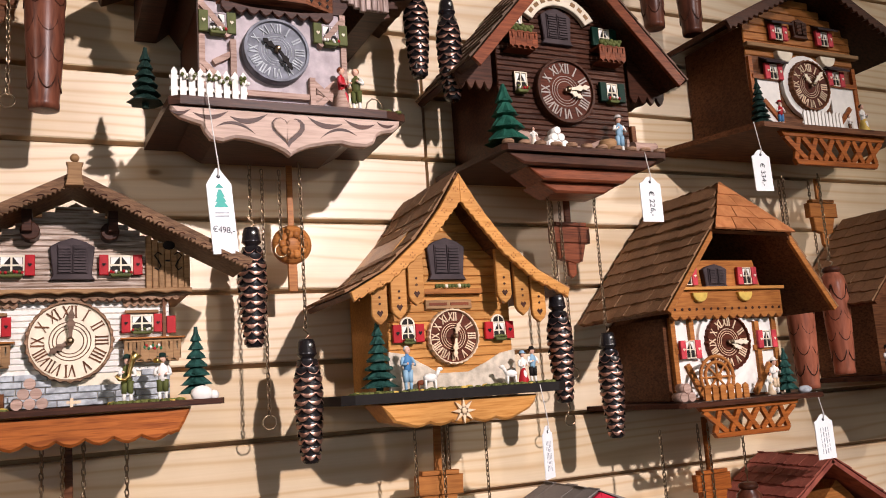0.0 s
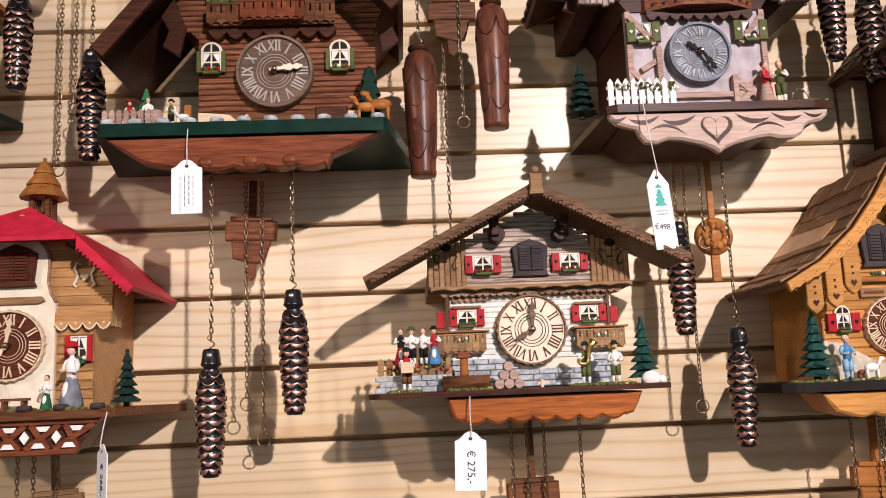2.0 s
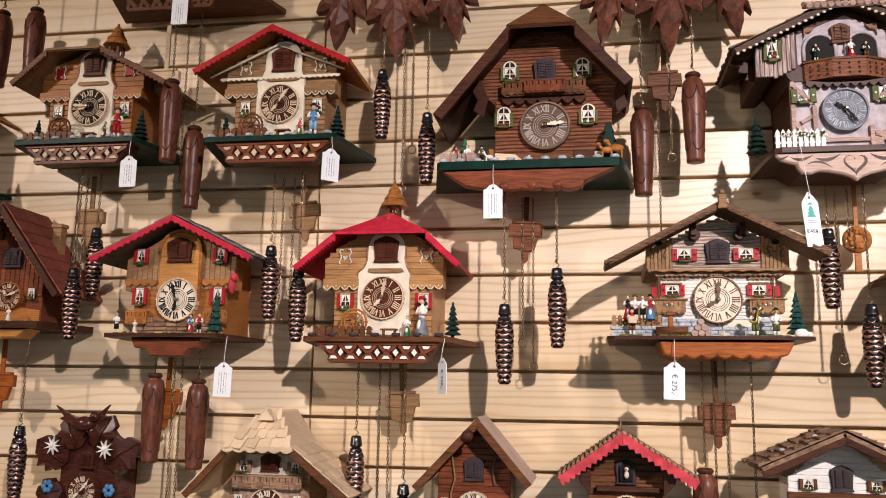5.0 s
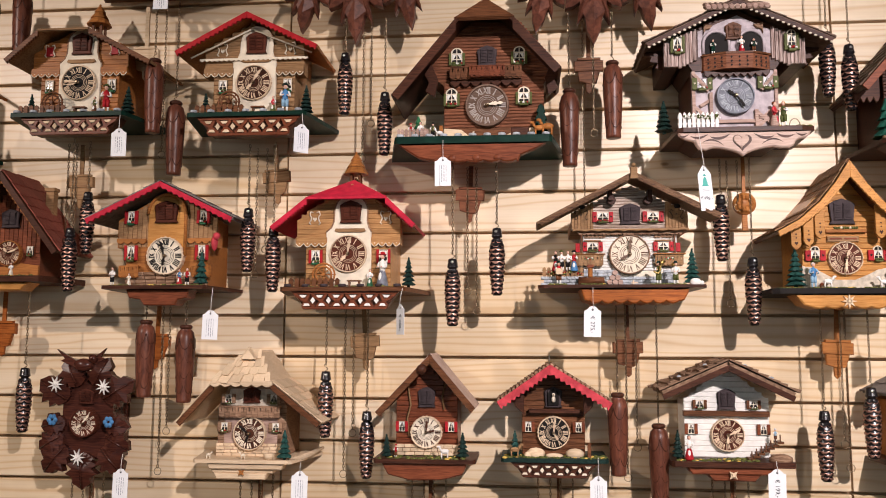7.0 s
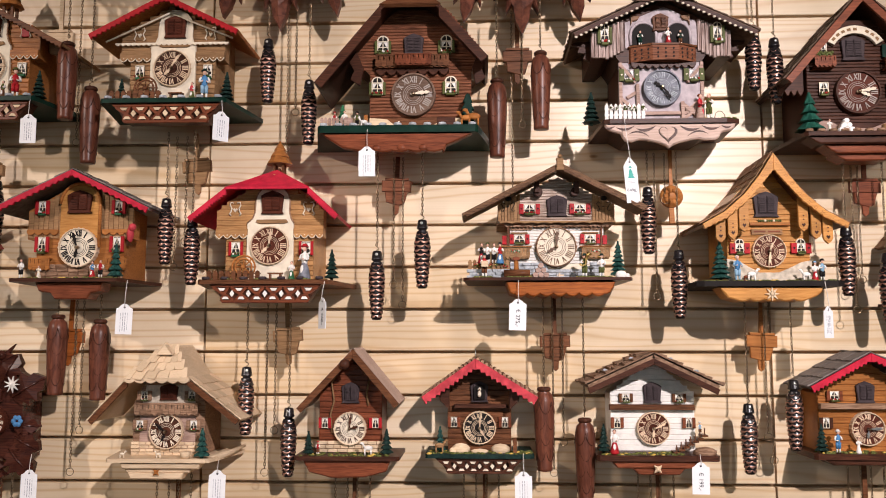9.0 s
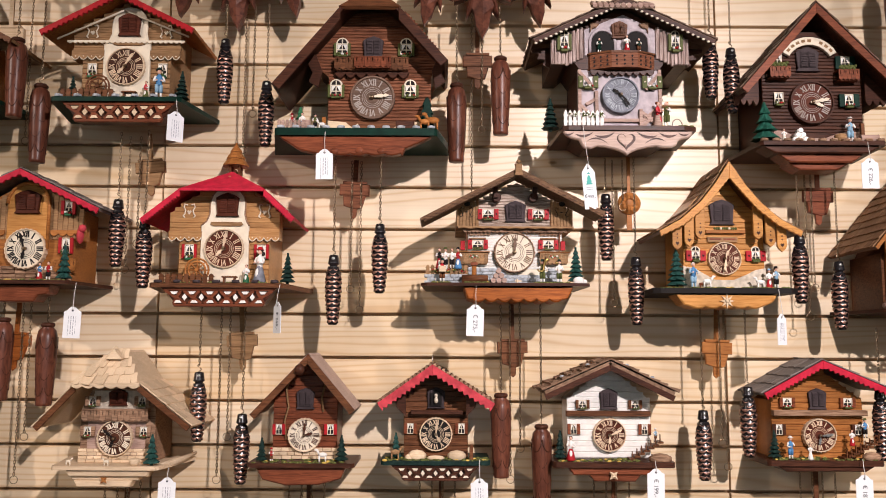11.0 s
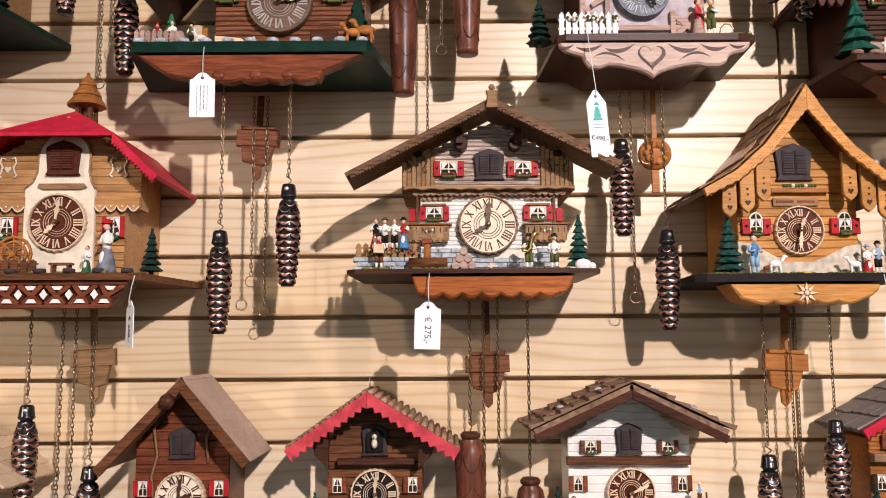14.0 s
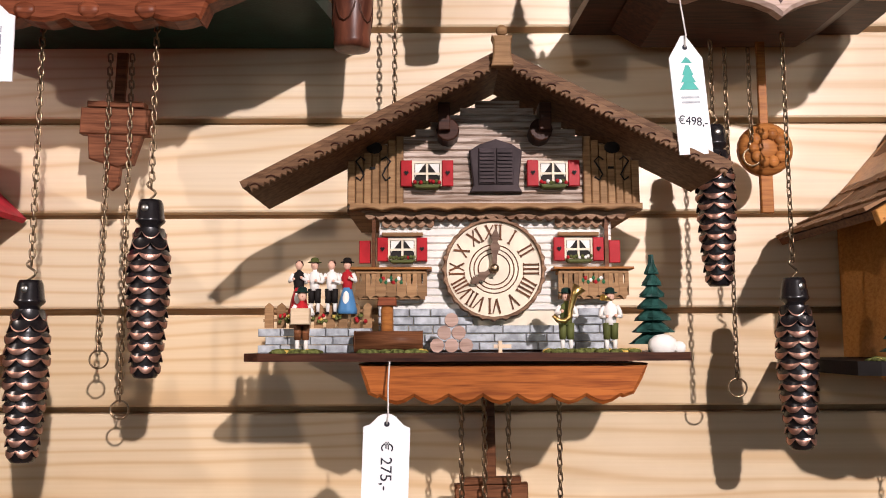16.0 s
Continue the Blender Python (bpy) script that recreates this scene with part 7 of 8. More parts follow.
def row_three():
    # brown house with a plain pale roof
    def plain(c):
        roof(c, [(0.013, 0.177), (-0.108, 0.048)], [(0.013, 0.177), (0.114, 0.058)], -0.162, -0.008, 0.007, BLEACHED)
        for b in ((-0.108, 0.048), (0.114, 0.058)):
            barge(c, (0.013, 0.175), b, 0.014, -0.167, WALNUT, 0)
        part("ridge_boss", Shape().lathe([(0.012, -0.168), (0.010, -0.176), (0.001, -0.178)], (-0.004, 0, 0.142), 10, "y"), DARKBROWN, c)
        part("climbing_stem", Shape().tube([(-0.040, -0.104, -0.01), (-0.044, -0.106, 0.03), (-0.036, -0.106, 0.06), (-0.042, -0.106, 0.10), (-0.030, -0.106, 0.12)], 0.0024, 5).tube([(0.040, -0.106, 0.05), (0.036, -0.106, 0.08), (0.044, -0.106, 0.115)], 0.0024, 5), TAN, c)
    c = small_gable_clock(-0.387, 1.234, "dark brown cuckoo clock with plain light roof and stone footing", -0.098, REDBROWN, plain, dialcols=(CREAM, CREAMWOOD, DARKBROWN, DARKBROWN), minute=5, hour=75)
    st, rnd = Shape(), random.Random(23)
    for row in range(3):
        q = -0.07
        while q < 0.068:
            v = rnd.uniform(0.014, 0.022)
            st.box(q, min(q + v - 0.001, 0.072), -0.104, -0.098, -0.052 + row * 0.0085, -0.052 + row * 0.0085 + 0.0076, 0.001)
            q += v
    pieces("stone", st, PALE, c)
    deck(c, -0.112, 0.114, -0.053, -0.164, 0.009, DARKBROWN, 0.0)
    base(c, [(-0.095, -0.062), (0.095, -0.062), (0.085, -0.086), (0.04, -0.098), (-0.03, -0.100), (-0.08, -0.088)], -0.154, REDBROWN, 0.06)
    moss(c, -0.1, 0.1, -0.16, -0.11, -0.053, 80, 51)
    tree(c, -0.086, -0.135, -0.053, 0.050, TREEDARK, 5, 0.25), tree(c, 0.084, -0.135, -0.053, 0.056, TREEDARK, 5, 0.26)
    animal(c, 0.045, -0.142, -0.053, 0.028, WHITE, -1)
    figurine(c, -0.064, -0.142, -0.053, 0.030, RED, WALNUT, RED, "man")

    # small log cabin, faded red edge
    def reed(c):
        roof(c, [(-0.008, 0.152), (-0.125, 0.070)], [(-0.008, 0.152), (0.126, 0.070)], -0.152, -0.008, 0.006, GREYBROWN)
        for b in ((-0.125, 0.070), (0.126, 0.070)):
            barge(c, (-0.008, 0.152), b, 0.020, -0.157, PINKRED, 12)
            s = Shape()
            for i in range(14):
                t0 = (i + 0.5) / 14
                px, pz = -0.008 + (b[0] + 0.008) * t0, 0.153 + (b[1] - 0.152) * t0
                s.tube([(px, -0.150, pz), (px, -0.010, pz)], 0.0042, 5)
            part("reed_cover", s, GREYBROWN, c)
        part("lightning_rod", Shape().tube([(-0.008, -0.1, 0.15), (-0.008, -0.1, 0.172)], 0.0012, 5), STEEL, c)
        for sx in (-1, 1):
            part("eave_carving", Shape().prism([(sx * 0.065, 0.04), (sx * 0.085, 0.06), (sx * 0.09, 0.085), (sx * 0.065, 0.095)], -0.13, -0.12, 0.001), DARKBROWN, c)
    c = small_gable_clock(-0.102, 1.236, "brown log cabin cuckoo clock with faded red roof edge", -0.088, WALNUT, reed, minute=5, hour=150, dialcols=(BLACK, CREAMWOOD, CREAMWOOD, CREAMWOOD), shut=REDBROWN)
    part("sill_beam", Shape().box(-0.055, 0.06, -0.108, -0.094, 0.043, 0.052, 0.001), DARKBROWN, c)
    deck(c, -0.116, 0.116, -0.050, -0.154, 0.009, TREEDARK, 0.0)
    moss(c, -0.11, 0.11, -0.152, -0.10, -0.050, 130, 61)
    lattice(c, -0.095, 0.095, -0.092, -0.060, 0.028, -0.148, DARKBROWN, 6, CREAM)
    part("base_back", Shape().prism([(-0.09, -0.060), (0.09, -0.060), (0.07, -0.088), (-0.07, -0.088)], -0.138, -0.03), DARKBROWN, c)
    tree(c, -0.086, -0.115, -0.050, 0.055, TREEGREEN, 5, 0.24)
    animal(c, -0.086, -0.140, -0.050, 0.030, TAN, 1)
    split("stone", Shape().ball((-0.04, -0.13, -0.042), 0.016, 8, 0, (1.3, 0.7, 0.8)).ball((0.045, -0.13, -0.042), 0.015, 8, 0, (1.4, 0.7, 0.8)).ball((0.0, -0.135, -0.046), 0.008, 8, 0, (2.5, 0.7, 0.7)).ball((-0.058, -0.135, -0.046), 0.008, 8), PALE, c)
    part("pump", Shape().box(0.072, 0.080, -0.135, -0.127, -0.050, -0.018, 0.001), WALNUT, c)
    part("open_doorway", Shape().prism([(-0.012, 0.062), (0.012, 0.062), (0.012, 0.088), (0, 0.097), (-0.012, 0.088)], -0.105, -0.098), BLACK, c)
    part("cuckoo", Shape().ball((0, -0.110, 0.074), 0.006, 8, 0, (0.8, 1, 1.2)).ball((0, -0.112, 0.084), 0.0042, 7).lathe([(0.0012, -0.116), (0.0002, -0.121)], (0, 0, 0.084), 5, "y", 1), [CREAM, AMBER], c, "small cream bird looking out")

    # white chalet with a rough shingle roof
    def rough(c):
        A, L, R = (-0.008, 0.162), (-0.150, 0.098), (0.130, 0.096)
        roof(c, [A, L], [A, R], -0.152, -0.008, 0.008, BARKSHINGLE)
        for b, sd in ((L, 1), (R, 2)):
            shingles(c, (A[0], -0.158, A[1]), (A[0], -0.01, A[1]), (b[0], -0.158, b[1]), (b[0], -0.01, b[1]), 7, 5, BARKSHINGLE, lift=0.003, jitter=0.6, seed=140 + sd, bulk=1.9)
            barge(c, (A[0], A[1] - 0.008), (b[0], b[1] - 0.008), 0.012, -0.154, DARKBROWN, 0)
            s = Shape()
            for t0 in (0.3, 0.7):
                s.ball((A[0] + (b[0] - A[0]) * t0, -0.12, A[1] + (b[1] - A[1]) * t0 + 0.010), 0.005, 7, 0, (1.2, 1, 0.7))
            part("roof_stone", s, STONE, c)
    c = small_gable_clock(0.279, 1.235, "white chalet cuckoo clock with rough brown shingle roof and outside stair", -0.078, WHITE, rough, minute=65, hour=185, w=0.092, shut=REDBROWN)
    part("beam", Shape().box(-0.095, 0.090, -0.094, -0.080, 0.040, 0.052, 0.001), WALNUT, c)
    for sx in (-1, 1):
        window(c, sx * 0.058, 0.066, 0.018, 0.018, -0.082, WALNUT, CREAM, OLIVE, 0.35, heart=False)
    deck(c, -0.132, 0.126, -0.050, -0.154, 0.012, DARKBROWN, 0.0)
    moss(c, -0.12, 0.05, -0.15, -0.10, -0.050, 70, 71)
    for k, (a, b, z0, z1) in enumerate(((-0.100, 0.090, -0.078, -0.062), (-0.055, 0.055, -0.092, -0.078))):
        base(c, [(a, z1), (b, z1), (b - 0.012, z0), (a + 0.012, z0)], -0.146 + 0.004 * k, REDBROWN, 0.06)
    s = Shape()
    for i in range(7):
        px = 0.035 + i * 0.010
        s.box(px, px + 0.013, -0.128, -0.095, -0.050 + i * 0.006, -0.050 + i * 0.006 + 0.0045)
        s.box(px + 0.004, px + 0.006, -0.130, -0.127, -0.050 + i * 0.006, -0.030 + i * 0.006)
    split("stair_piece", s, WALNUT, c)
    part("rock", Shape().ball((0.098, -0.135, -0.045), 0.02, 8, 0, (1.3, 0.7, 0.6)), GREYBROWN, c)
    figurine(c, -0.092, -0.132, -0.050, 0.054, WHITE, RED, None, "woman")
    figurine(c, 0.094, -0.115, -0.010, 0.028, LIGHTBLUE, WALNUT, STRING, "man")
    tree(c, -0.112, -0.110, -0.050, 0.062, TREEDARK, 6, 0.22)
    part("star", Shape().lathe([(0.012, -0.152), (0.004, -0.156), (0.001, -0.156)], (-0.005, 0, -0.078), 8, "y", wob=lambda k, i: 1.0 if i % 2 else 0.45, smooth=False), PALE, c)

    # amber chalet with grey roof and red edge
    def grey(c):
        A, L, R = (-0.006, 0.162), (-0.134, 0.092), (0.140, 0.100)
        roof(c, [A, L], [A, R], -0.152, -0.008, 0.006, SHINGLEGREY)
        for b, sd in ((L, 1), (R, 2)):
            barge(c, A, b, 0.016, -0.157, ROOFRED, 14)
            shingles(c, (A[0], -0.152, A[1]), (A[0], -0.01, A[1]), (b[0], -0.152, b[1]), (b[0], -0.01, b[1]), 4, 5, SHINGLEGREY, seed=150 + sd)
    c = small_gable_clock(0.731, 1.238, "amber chalet cuckoo clock with grey roof, red edge and wooden stair", -0.098, AMBER, grey, minute=85, hour=190, w=0.100, shut=DARKBROWN, dialcols=(BROWNDIAL, CREAMWOOD, CREAMWOOD, STEEL))
    part("beam", Shape().box(-0.100, 0.104, -0.116, -0.100, 0.042, 0.054, 0.001), GREYBROWN, c)
    for sx in (-1, 1):
        window(c, sx * 0.066, 0.070, 0.020, 0.020, -0.102, REDBROWN, CREAM, OLIVE, 0.35, heart=False)
    deck(c, -0.130, 0.118, -0.048, -0.154, 0.012, DARKBROWN, 0.0)
    base(c, [(-0.110, -0.060), (0.100, -0.060), (0.080, -0.072), (-0.090, -0.072)], -0.148, DARKBROWN, 0.06)
    moss(c, -0.12, 0.10, -0.15, -0.105, -0.048, 100, 81)
    tree(c, -0.105, -0.125, -0.048, 0.060, TREEDARK, 6, 0.24)
    figurine(c, -0.076, -0.138, -0.048, 0.050, BLUE, BLUE, STRING, "man")
    figurine(c, -0.034, -0.138, -0.048, 0.034, WHITE, WHITE, None, "woman")
    figurine(c, 0.060, -0.130, -0.020, 0.036, WHITE, RED, None, "woman")
    figurine(c, 0.094, -0.120, -0.004, 0.042, BLUE, BLACK, OLIVE, "man")
    s = Shape()
    for i in range(8):
        px = 0.040 + i * 0.010
        s.box(px, px + 0.013, -0.135, -0.105, -0.048 + i * 0.005, -0.048 + i * 0.005 + 0.004)
        s.box(px + 0.004, px + 0.006, -0.137, -0.134, -0.048 + i * 0.005, -0.028 + i * 0.005)
    split("stair_piece", s, WALNUT, c)
    part("rock", Shape().ball((0.096, -0.140, -0.042), 0.018, 8, 0, (1.2, 0.7, 0.6)), GREYBROWN, c)


def edge_clocks():
    """Clocks that only show in part at the borders of the display."""
    c = clock(1.43, 1.60, "brown cuckoo clock with shingled roof and small yellow fence")
    case_box(c, [(-0.10, -0.075), (0.10, -0.075), (0.10, 0.05), (0.0, 0.15), (-0.10, 0.05)], -0.13, WALNUT)
    A, L, R = (0.0, 0.215), (-0.168, 0.045), (0.168, 0.045)
    roof(c, [A, L], [A, R], -0.190, -0.008, 0.007, WALNUT)
    for b, sd in ((L, 1), (R, 2)):
        shingles(c, (A[0], -0.190, A[1]), (A[0], -0.01, A[1]), (b[0], -0.190, b[1]), (b[0], -0.01, b[1]), 9, 8, SHINGLE, seed=160 + sd)
    deck(c, -0.150, 0.14, -0.076, -0.19, 0.008, DARKBROWN, 0.0)
    base(c, [(-0.09, -0.085), (0.09, -0.085), (0.07, -0.12), (-0.07, -0.12)], -0.18, REDBROWN, 0.05)
    picket(c, -0.13, -0.06, -0.175, -0.076, 0.03, 6, YELLOW)
    figurine(c, -0.125, -0.165, -0.076, 0.05, BLUE, BLACK, BLACK, "man")
    dial(c, 0.042, -0.14, BROWNDIAL, CREAMWOOD, CREAMWOOD, CREAMWOOD, 60, 200)

    c = clock(1.20, 1.215, "cuckoo clock with red-brown tiled roof and green garland edge")
    case_box(c, [(-0.09, -0.07), (0.09, -0.07), (0.09, 0.07), (0.0, 0.15), (-0.09, 0.07)], -0.12, AMBER)
    A, L, R = (-0.05, 0.190), (-0.150, 0.125), (0.17, 0.050)
    roof(c, [A, L], [A, R], -0.165, -0.008, 0.007, SHINGLERED)
    shingles(c, (A[0], -0.165, A[1]), (A[0], -0.01, A[1]), (R[0], -0.165, R[1]), (R[0], -0.01, R[1]), 7, 10, SHINGLERED, seed=171)
    shingles(c, (A[0], -0.165, A[1]), (A[0], -0.01, A[1]), (L[0], -0.165, L[1]), (L[0], -0.01, L[1]), 5, 10, SHINGLERED, seed=172)
    dial(c, 0.038, -0.130, BROWNDIAL, CREAMWOOD, CREAMWOOD, CREAMWOOD, 60, 200)
    deck(c, -0.12, 0.12, -0.07, -0.165, 0.008, DARKBROWN, 0.0)

    c = clock(-1.66, 2.00, "brown cuckoo clock with dark green winged deck and fir tree")
    case_box(c, [(-0.10, -0.10), (0.08, -0.10), (0.08, 0.09), (0.0, 0.14), (-0.10, 0.09)], -0.14, AMBER)
    roof(c, [(0, 0.16), (-0.17, 0.07)], [(0, 0.16), (0.16, 0.06)], -0.19, -0.008, 0.007, AMBER)
    dial(c, 0.042, -0.15, BROWNDIAL, CREAMWOOD, CREAMWOOD, CREAMWOOD, 60, 200)
    deck(c, -0.13, 0.10, -0.105, -0.19, 0.010, DEEPGREEN, 0.06)
    tree(c, 0.105, -0.12, -0.105, 0.075, TREEDARK, 6, 0.26)
    lattice(c, -0.10, 0.09, -0.155, -0.115, 0.03, -0.18, WALNUT, 5)

    for x in (0.545, 0.995, -1.445):
        c = clock(x, 2.74, "dark cuckoo clock high on the wall with plain deck")
        case_box(c, [(-0.09, -0.08), (0.09, -0.08), (0.09, 0.06), (0.0, 0.12), (-0.09, 0.06)], -0.13, WALNUT)
        deck(c, -0.12, 0.12, -0.08, -0.16, 0.06, WALNUT, 0.0)
        dial(c, 0.04, -0.135, BROWNDIAL, CREAMWOOD, CREAMWOOD, CREAMWOOD, 60, 200)
    c = clock(-1.045, 2.41, "cuckoo clock above with dark fretwork base")
    case_box(c, [(-0.10, -0.08), (0.10, -0.08), (0.10, 0.09), (0.0, 0.14), (-0.10, 0.09)], -0.14, WALNUT)
    dial(c, 0.042, -0.15, BROWNDIAL, CREAMWOOD, CREAMWOOD, CREAMWOOD, 60, 200)
    deck(c, -0.15, 0.15, -0.09, -0.19, 0.010, WALNUT, 0.05)
    lattice(c, -0.125, 0.125, -0.155, -0.10, 0.03, -0.18, WALNUT, 7)


chalet_clock()
flared_house_clock()
log_house(-0.561, 1.634, "cream and amber cuckoo clock with red roof and bell tower", True, siding_mat=LIGHTOAK)
log_house(-1.222, 2.049, "log-sided cuckoo clock with brown roof, bell tower and hiker figurine", False, siding_mat=AMBER, roofmat=TAN, barge_mat=WALNUT, basemat=REDBROWN, fill=PALE, face=BLACK, hour=255, minute=275, apex=(-0.01, 0.150), hips=((-0.085, 0.122), (0.04, 0.122)), tips=((-0.168, 0.050), (0.195, 0.038)), figs=1, deck_z=-0.082, base_z=-0.134, deckmat=DEEPGREEN)
log_house(-0.792, 2.038, "brown cuckoo clock with pale trim and red roof edge", False, siding_mat=TAN, roofmat=AMBER, barge_mat=RED, hip=False, tower=False, basemat=REDBROWN, fill=PALE, face=DARKBROWN, hour=222, minute=32, apex=(-0.008, 0.158), tips=((-0.178, 0.068), (0.160, 0.074)), figs=3, deck_z=-0.080, base_z=-0.134, deckmat=DEEPGREEN)
arch_house_clock()
steep_red_clock()
large_brown_clock()
half_timbered_clock()
dark_log_clock()
inn_clock()
mill_clock()
carved_leaf_clock(-1.198, 1.244)
thatch_clock()
row_three()
edge_clocks()
leaf_underside(-0.562, 2.235, "reddish carved vine-leaf clock hanging above, seen from below")
leaf_underside(0.00, 2.215, "reddish carved vine-leaf clock hanging above, seen from below")


# ---- weights, chains, pendulums and price tags ----
def link_mesh():
    """One oval chain link, standing upright."""
    s = Shape()
    pts = []
    for i in range(8):
        a = 2 * math.pi * i / 8
        pts.append((0.0021 * math.cos(a), 0, 0.0021 * math.sin(a) + (0.0022 if math.sin(a) > 0 else -0.0022)))
    return s.tube(pts, 0.0009, 4, closed=True)


LINK = link_mesh()
chain_cache = {}


def chain(x, y, ztop, zbot, ring=False, label="thin aged brass clock chain"):
    n = max(2, int(round((ztop - zbot) / 0.0066)))
    if n not in chain_cache:
        s = Shape()
        for i in range(n):
            s.add(LINK, Matrix.Translation((0.0002 * math.sin(i * 1.7), 0, -0.0033 - i * 0.0066)) @ Matrix.Rotation(math.pi / 2 * (i % 2) + 0.35, 4, "Z"))
        chain_cache[n] = s.mesh("links", BRASS)
    c = thing("clock_chain", (x, y, ztop), label + (" ending in a ring" if ring else ""), "chain", "clock chains")
    part("chain_run", chain_cache[n], BRASS, c)["kind"] = "stuff"
    if ring:
        z = -n * 0.0066 - 0.008
        part("ring", Shape().tube([(0.0085 * math.cos(a), 0.0, z + 0.0085 * math.sin(a)) for a in [2 * math.pi * i / 20 for i in range(20)]], 0.0009, 5, closed=True), BRASS, c)
    return c


def hook(c, z):
    pts = [(0.004 * math.sin(t), 0, z + 0.0025 * t - 0.004) for t in (-1.2, 0.0, 0.8, 1.6, 2.4, 3.2, 4.0, 4.7, 5.4, 6.2)]
    part("hook", Shape().tube(pts, 0.0011, 6), BRASS, c)


def cone_weight():
    """Cast pine cone, 150 mm tall, hung by a pierced black neck. Origin at its top."""
    c = thing("cone_weight", (0, 0, 0), "black and copper cast-iron pine cone clock weight on a chain", "clock weight", "pine cone weights")
    H = 0.150
    run = ((0.0, 0.0100), (0.08, 0.0148), (0.18, 0.0182), (0.32, 0.0195), (0.50, 0.0188), (0.72, 0.0166), (0.92, 0.0138), (1.0, 0.0122))

    def wide(u):
        for (u0, r0), (u1, r1) in zip(run, run[1:]):
            if u <= u1:
                return 0.87 * (r0 + (r1 - r0) * (u - u0) / (u1 - u0))
        return 0.87 * run[-1][1]
    body = Shape().lathe([(wide(i / 16) * 0.95, -0.026 - (H - 0.028) * i / 16) for i in range(17)] + [(0.0085, -H), (0.001, -H)], (0, 0, 0), 18)
    b = part("body", body, CONEBLACK, c, "black lacquered pine cone body")
    s = Shape()
    rows, per = 13, 6
    for r in range(rows):
        u = (r + 0.9) / rows
        rad = wide(u)
        zc = -0.024 - (H - 0.029) * u + 0.0035
        bare = 0.35 if r < 2 else 1.0
        for k in range(per):
            a = 2 * math.pi * (k + 0.5 * (r % 2)) / per
            o, cols = len(s.v), 9
            for q in range(cols):
                t = -1 + 2 * q / (cols - 1)
                an = a + t * math.pi / per * 1.04
                dip = (1 - abs(t) ** 2.2)
                low = zc - 0.0062 * dip
                for zz, rr in ((low + 0.0105 * (0.35 + 0.65 * dip), rad * 0.95), (low + (0.0013 + 0.0044 * dip) * bare, rad + 0.0007), (low + 0.0006, rad + 0.0017), (low, rad + 0.0012), (low + 0.0008, rad * 0.93)):
                    s.v.append((rr * math.cos(an), rr * math.sin(an), zz))
            for q in range(cols - 1):
                for k2, mt in ((0, 0), (1, 1), (2, 0), (3, 0)):
                    i = o + q * 5 + k2
                    s.face([i, i + 5, i + 6, i + 1], mt, k2 < 2)
    part("scale_cover", s, [CONEBLACK, COPPER], b, "overlapping black scales with copper-rubbed lips")["kind"] = "stuff"
    cap = Shape().lathe([(0.0108, -0.034), (0.0086, -0.027), (0.0084, -0.0225), (0.0122, -0.0190), (0.0126, -0.0178), (0.0119, -0.0165), (0.0101, -0.003), (0.0086, 0.0), (0.001, 0.0005)], (0, 0, 0), 18)
    n = part("neck", cap, CONEBLACK, c, "glossy black bell-shaped neck with a hole")
    part("eye_hole", Shape().lathe([(0.0034, -0.0105), (0.0030, -0.0113), (0.0005, -0.0113)], (0, 0, -0.008), 12, "y"), STEEL, n)
    hook(c, 0.006)
    return c


def wood_weight(mat):
    """Long carved weight with lapping leaf cuts, 180 mm tall. Origin at its top."""
    c = thing("carved_weight", (0, 0, 0), "long carved reddish brown wooden clock weight with lapping leaf cuts", "clock weight", "carved weights")
    H = 0.180
    pr = [(0.001, 0.0), (0.011, -0.001), (0.0125, -0.004), (0.011, -0.008), (0.0185, -0.016), (0.0215, -0.030), (0.0225, -0.050), (0.0215, -0.090), (0.0190, -0.140), (0.0165, -0.170), (0.0172, -0.173), (0.0165, -0.179), (0.012, -H), (0.001, -H)]
    b = part("body", Shape().lathe(pr, (0, 0, 0), 20), mat, c)
    s = Shape()
    for r in range(4):
        z = -0.030 - r * 0.034
        rad = 0.0222 - 0.0014 * r
        for k in range(5):
            a0 = 2 * math.pi * (k + 0.5 * (r % 2)) / 5
            pts = []
            for t in (-1, -0.75, -0.4, 0, 0.4, 0.75, 1):
                an = a0 + t * math.pi / 5
                pts.append((rad * math.cos(an), rad * math.sin(an), z - 0.026 * (1 - t * t) ** 0.7))
            s.tube(pts, 0.0011, 5)
    part("leaf_carving", s, DARKBROWN, b)
    part("cap", Shape().lathe([(0.0118, -0.009), (0.0150, -0.006), (0.0152, -0.002), (0.0120, 0.0015), (0.001, 0.002)], (0, 0, 0), 16), DARKBROWN, c)
    hook(c, 0.008)
    return c


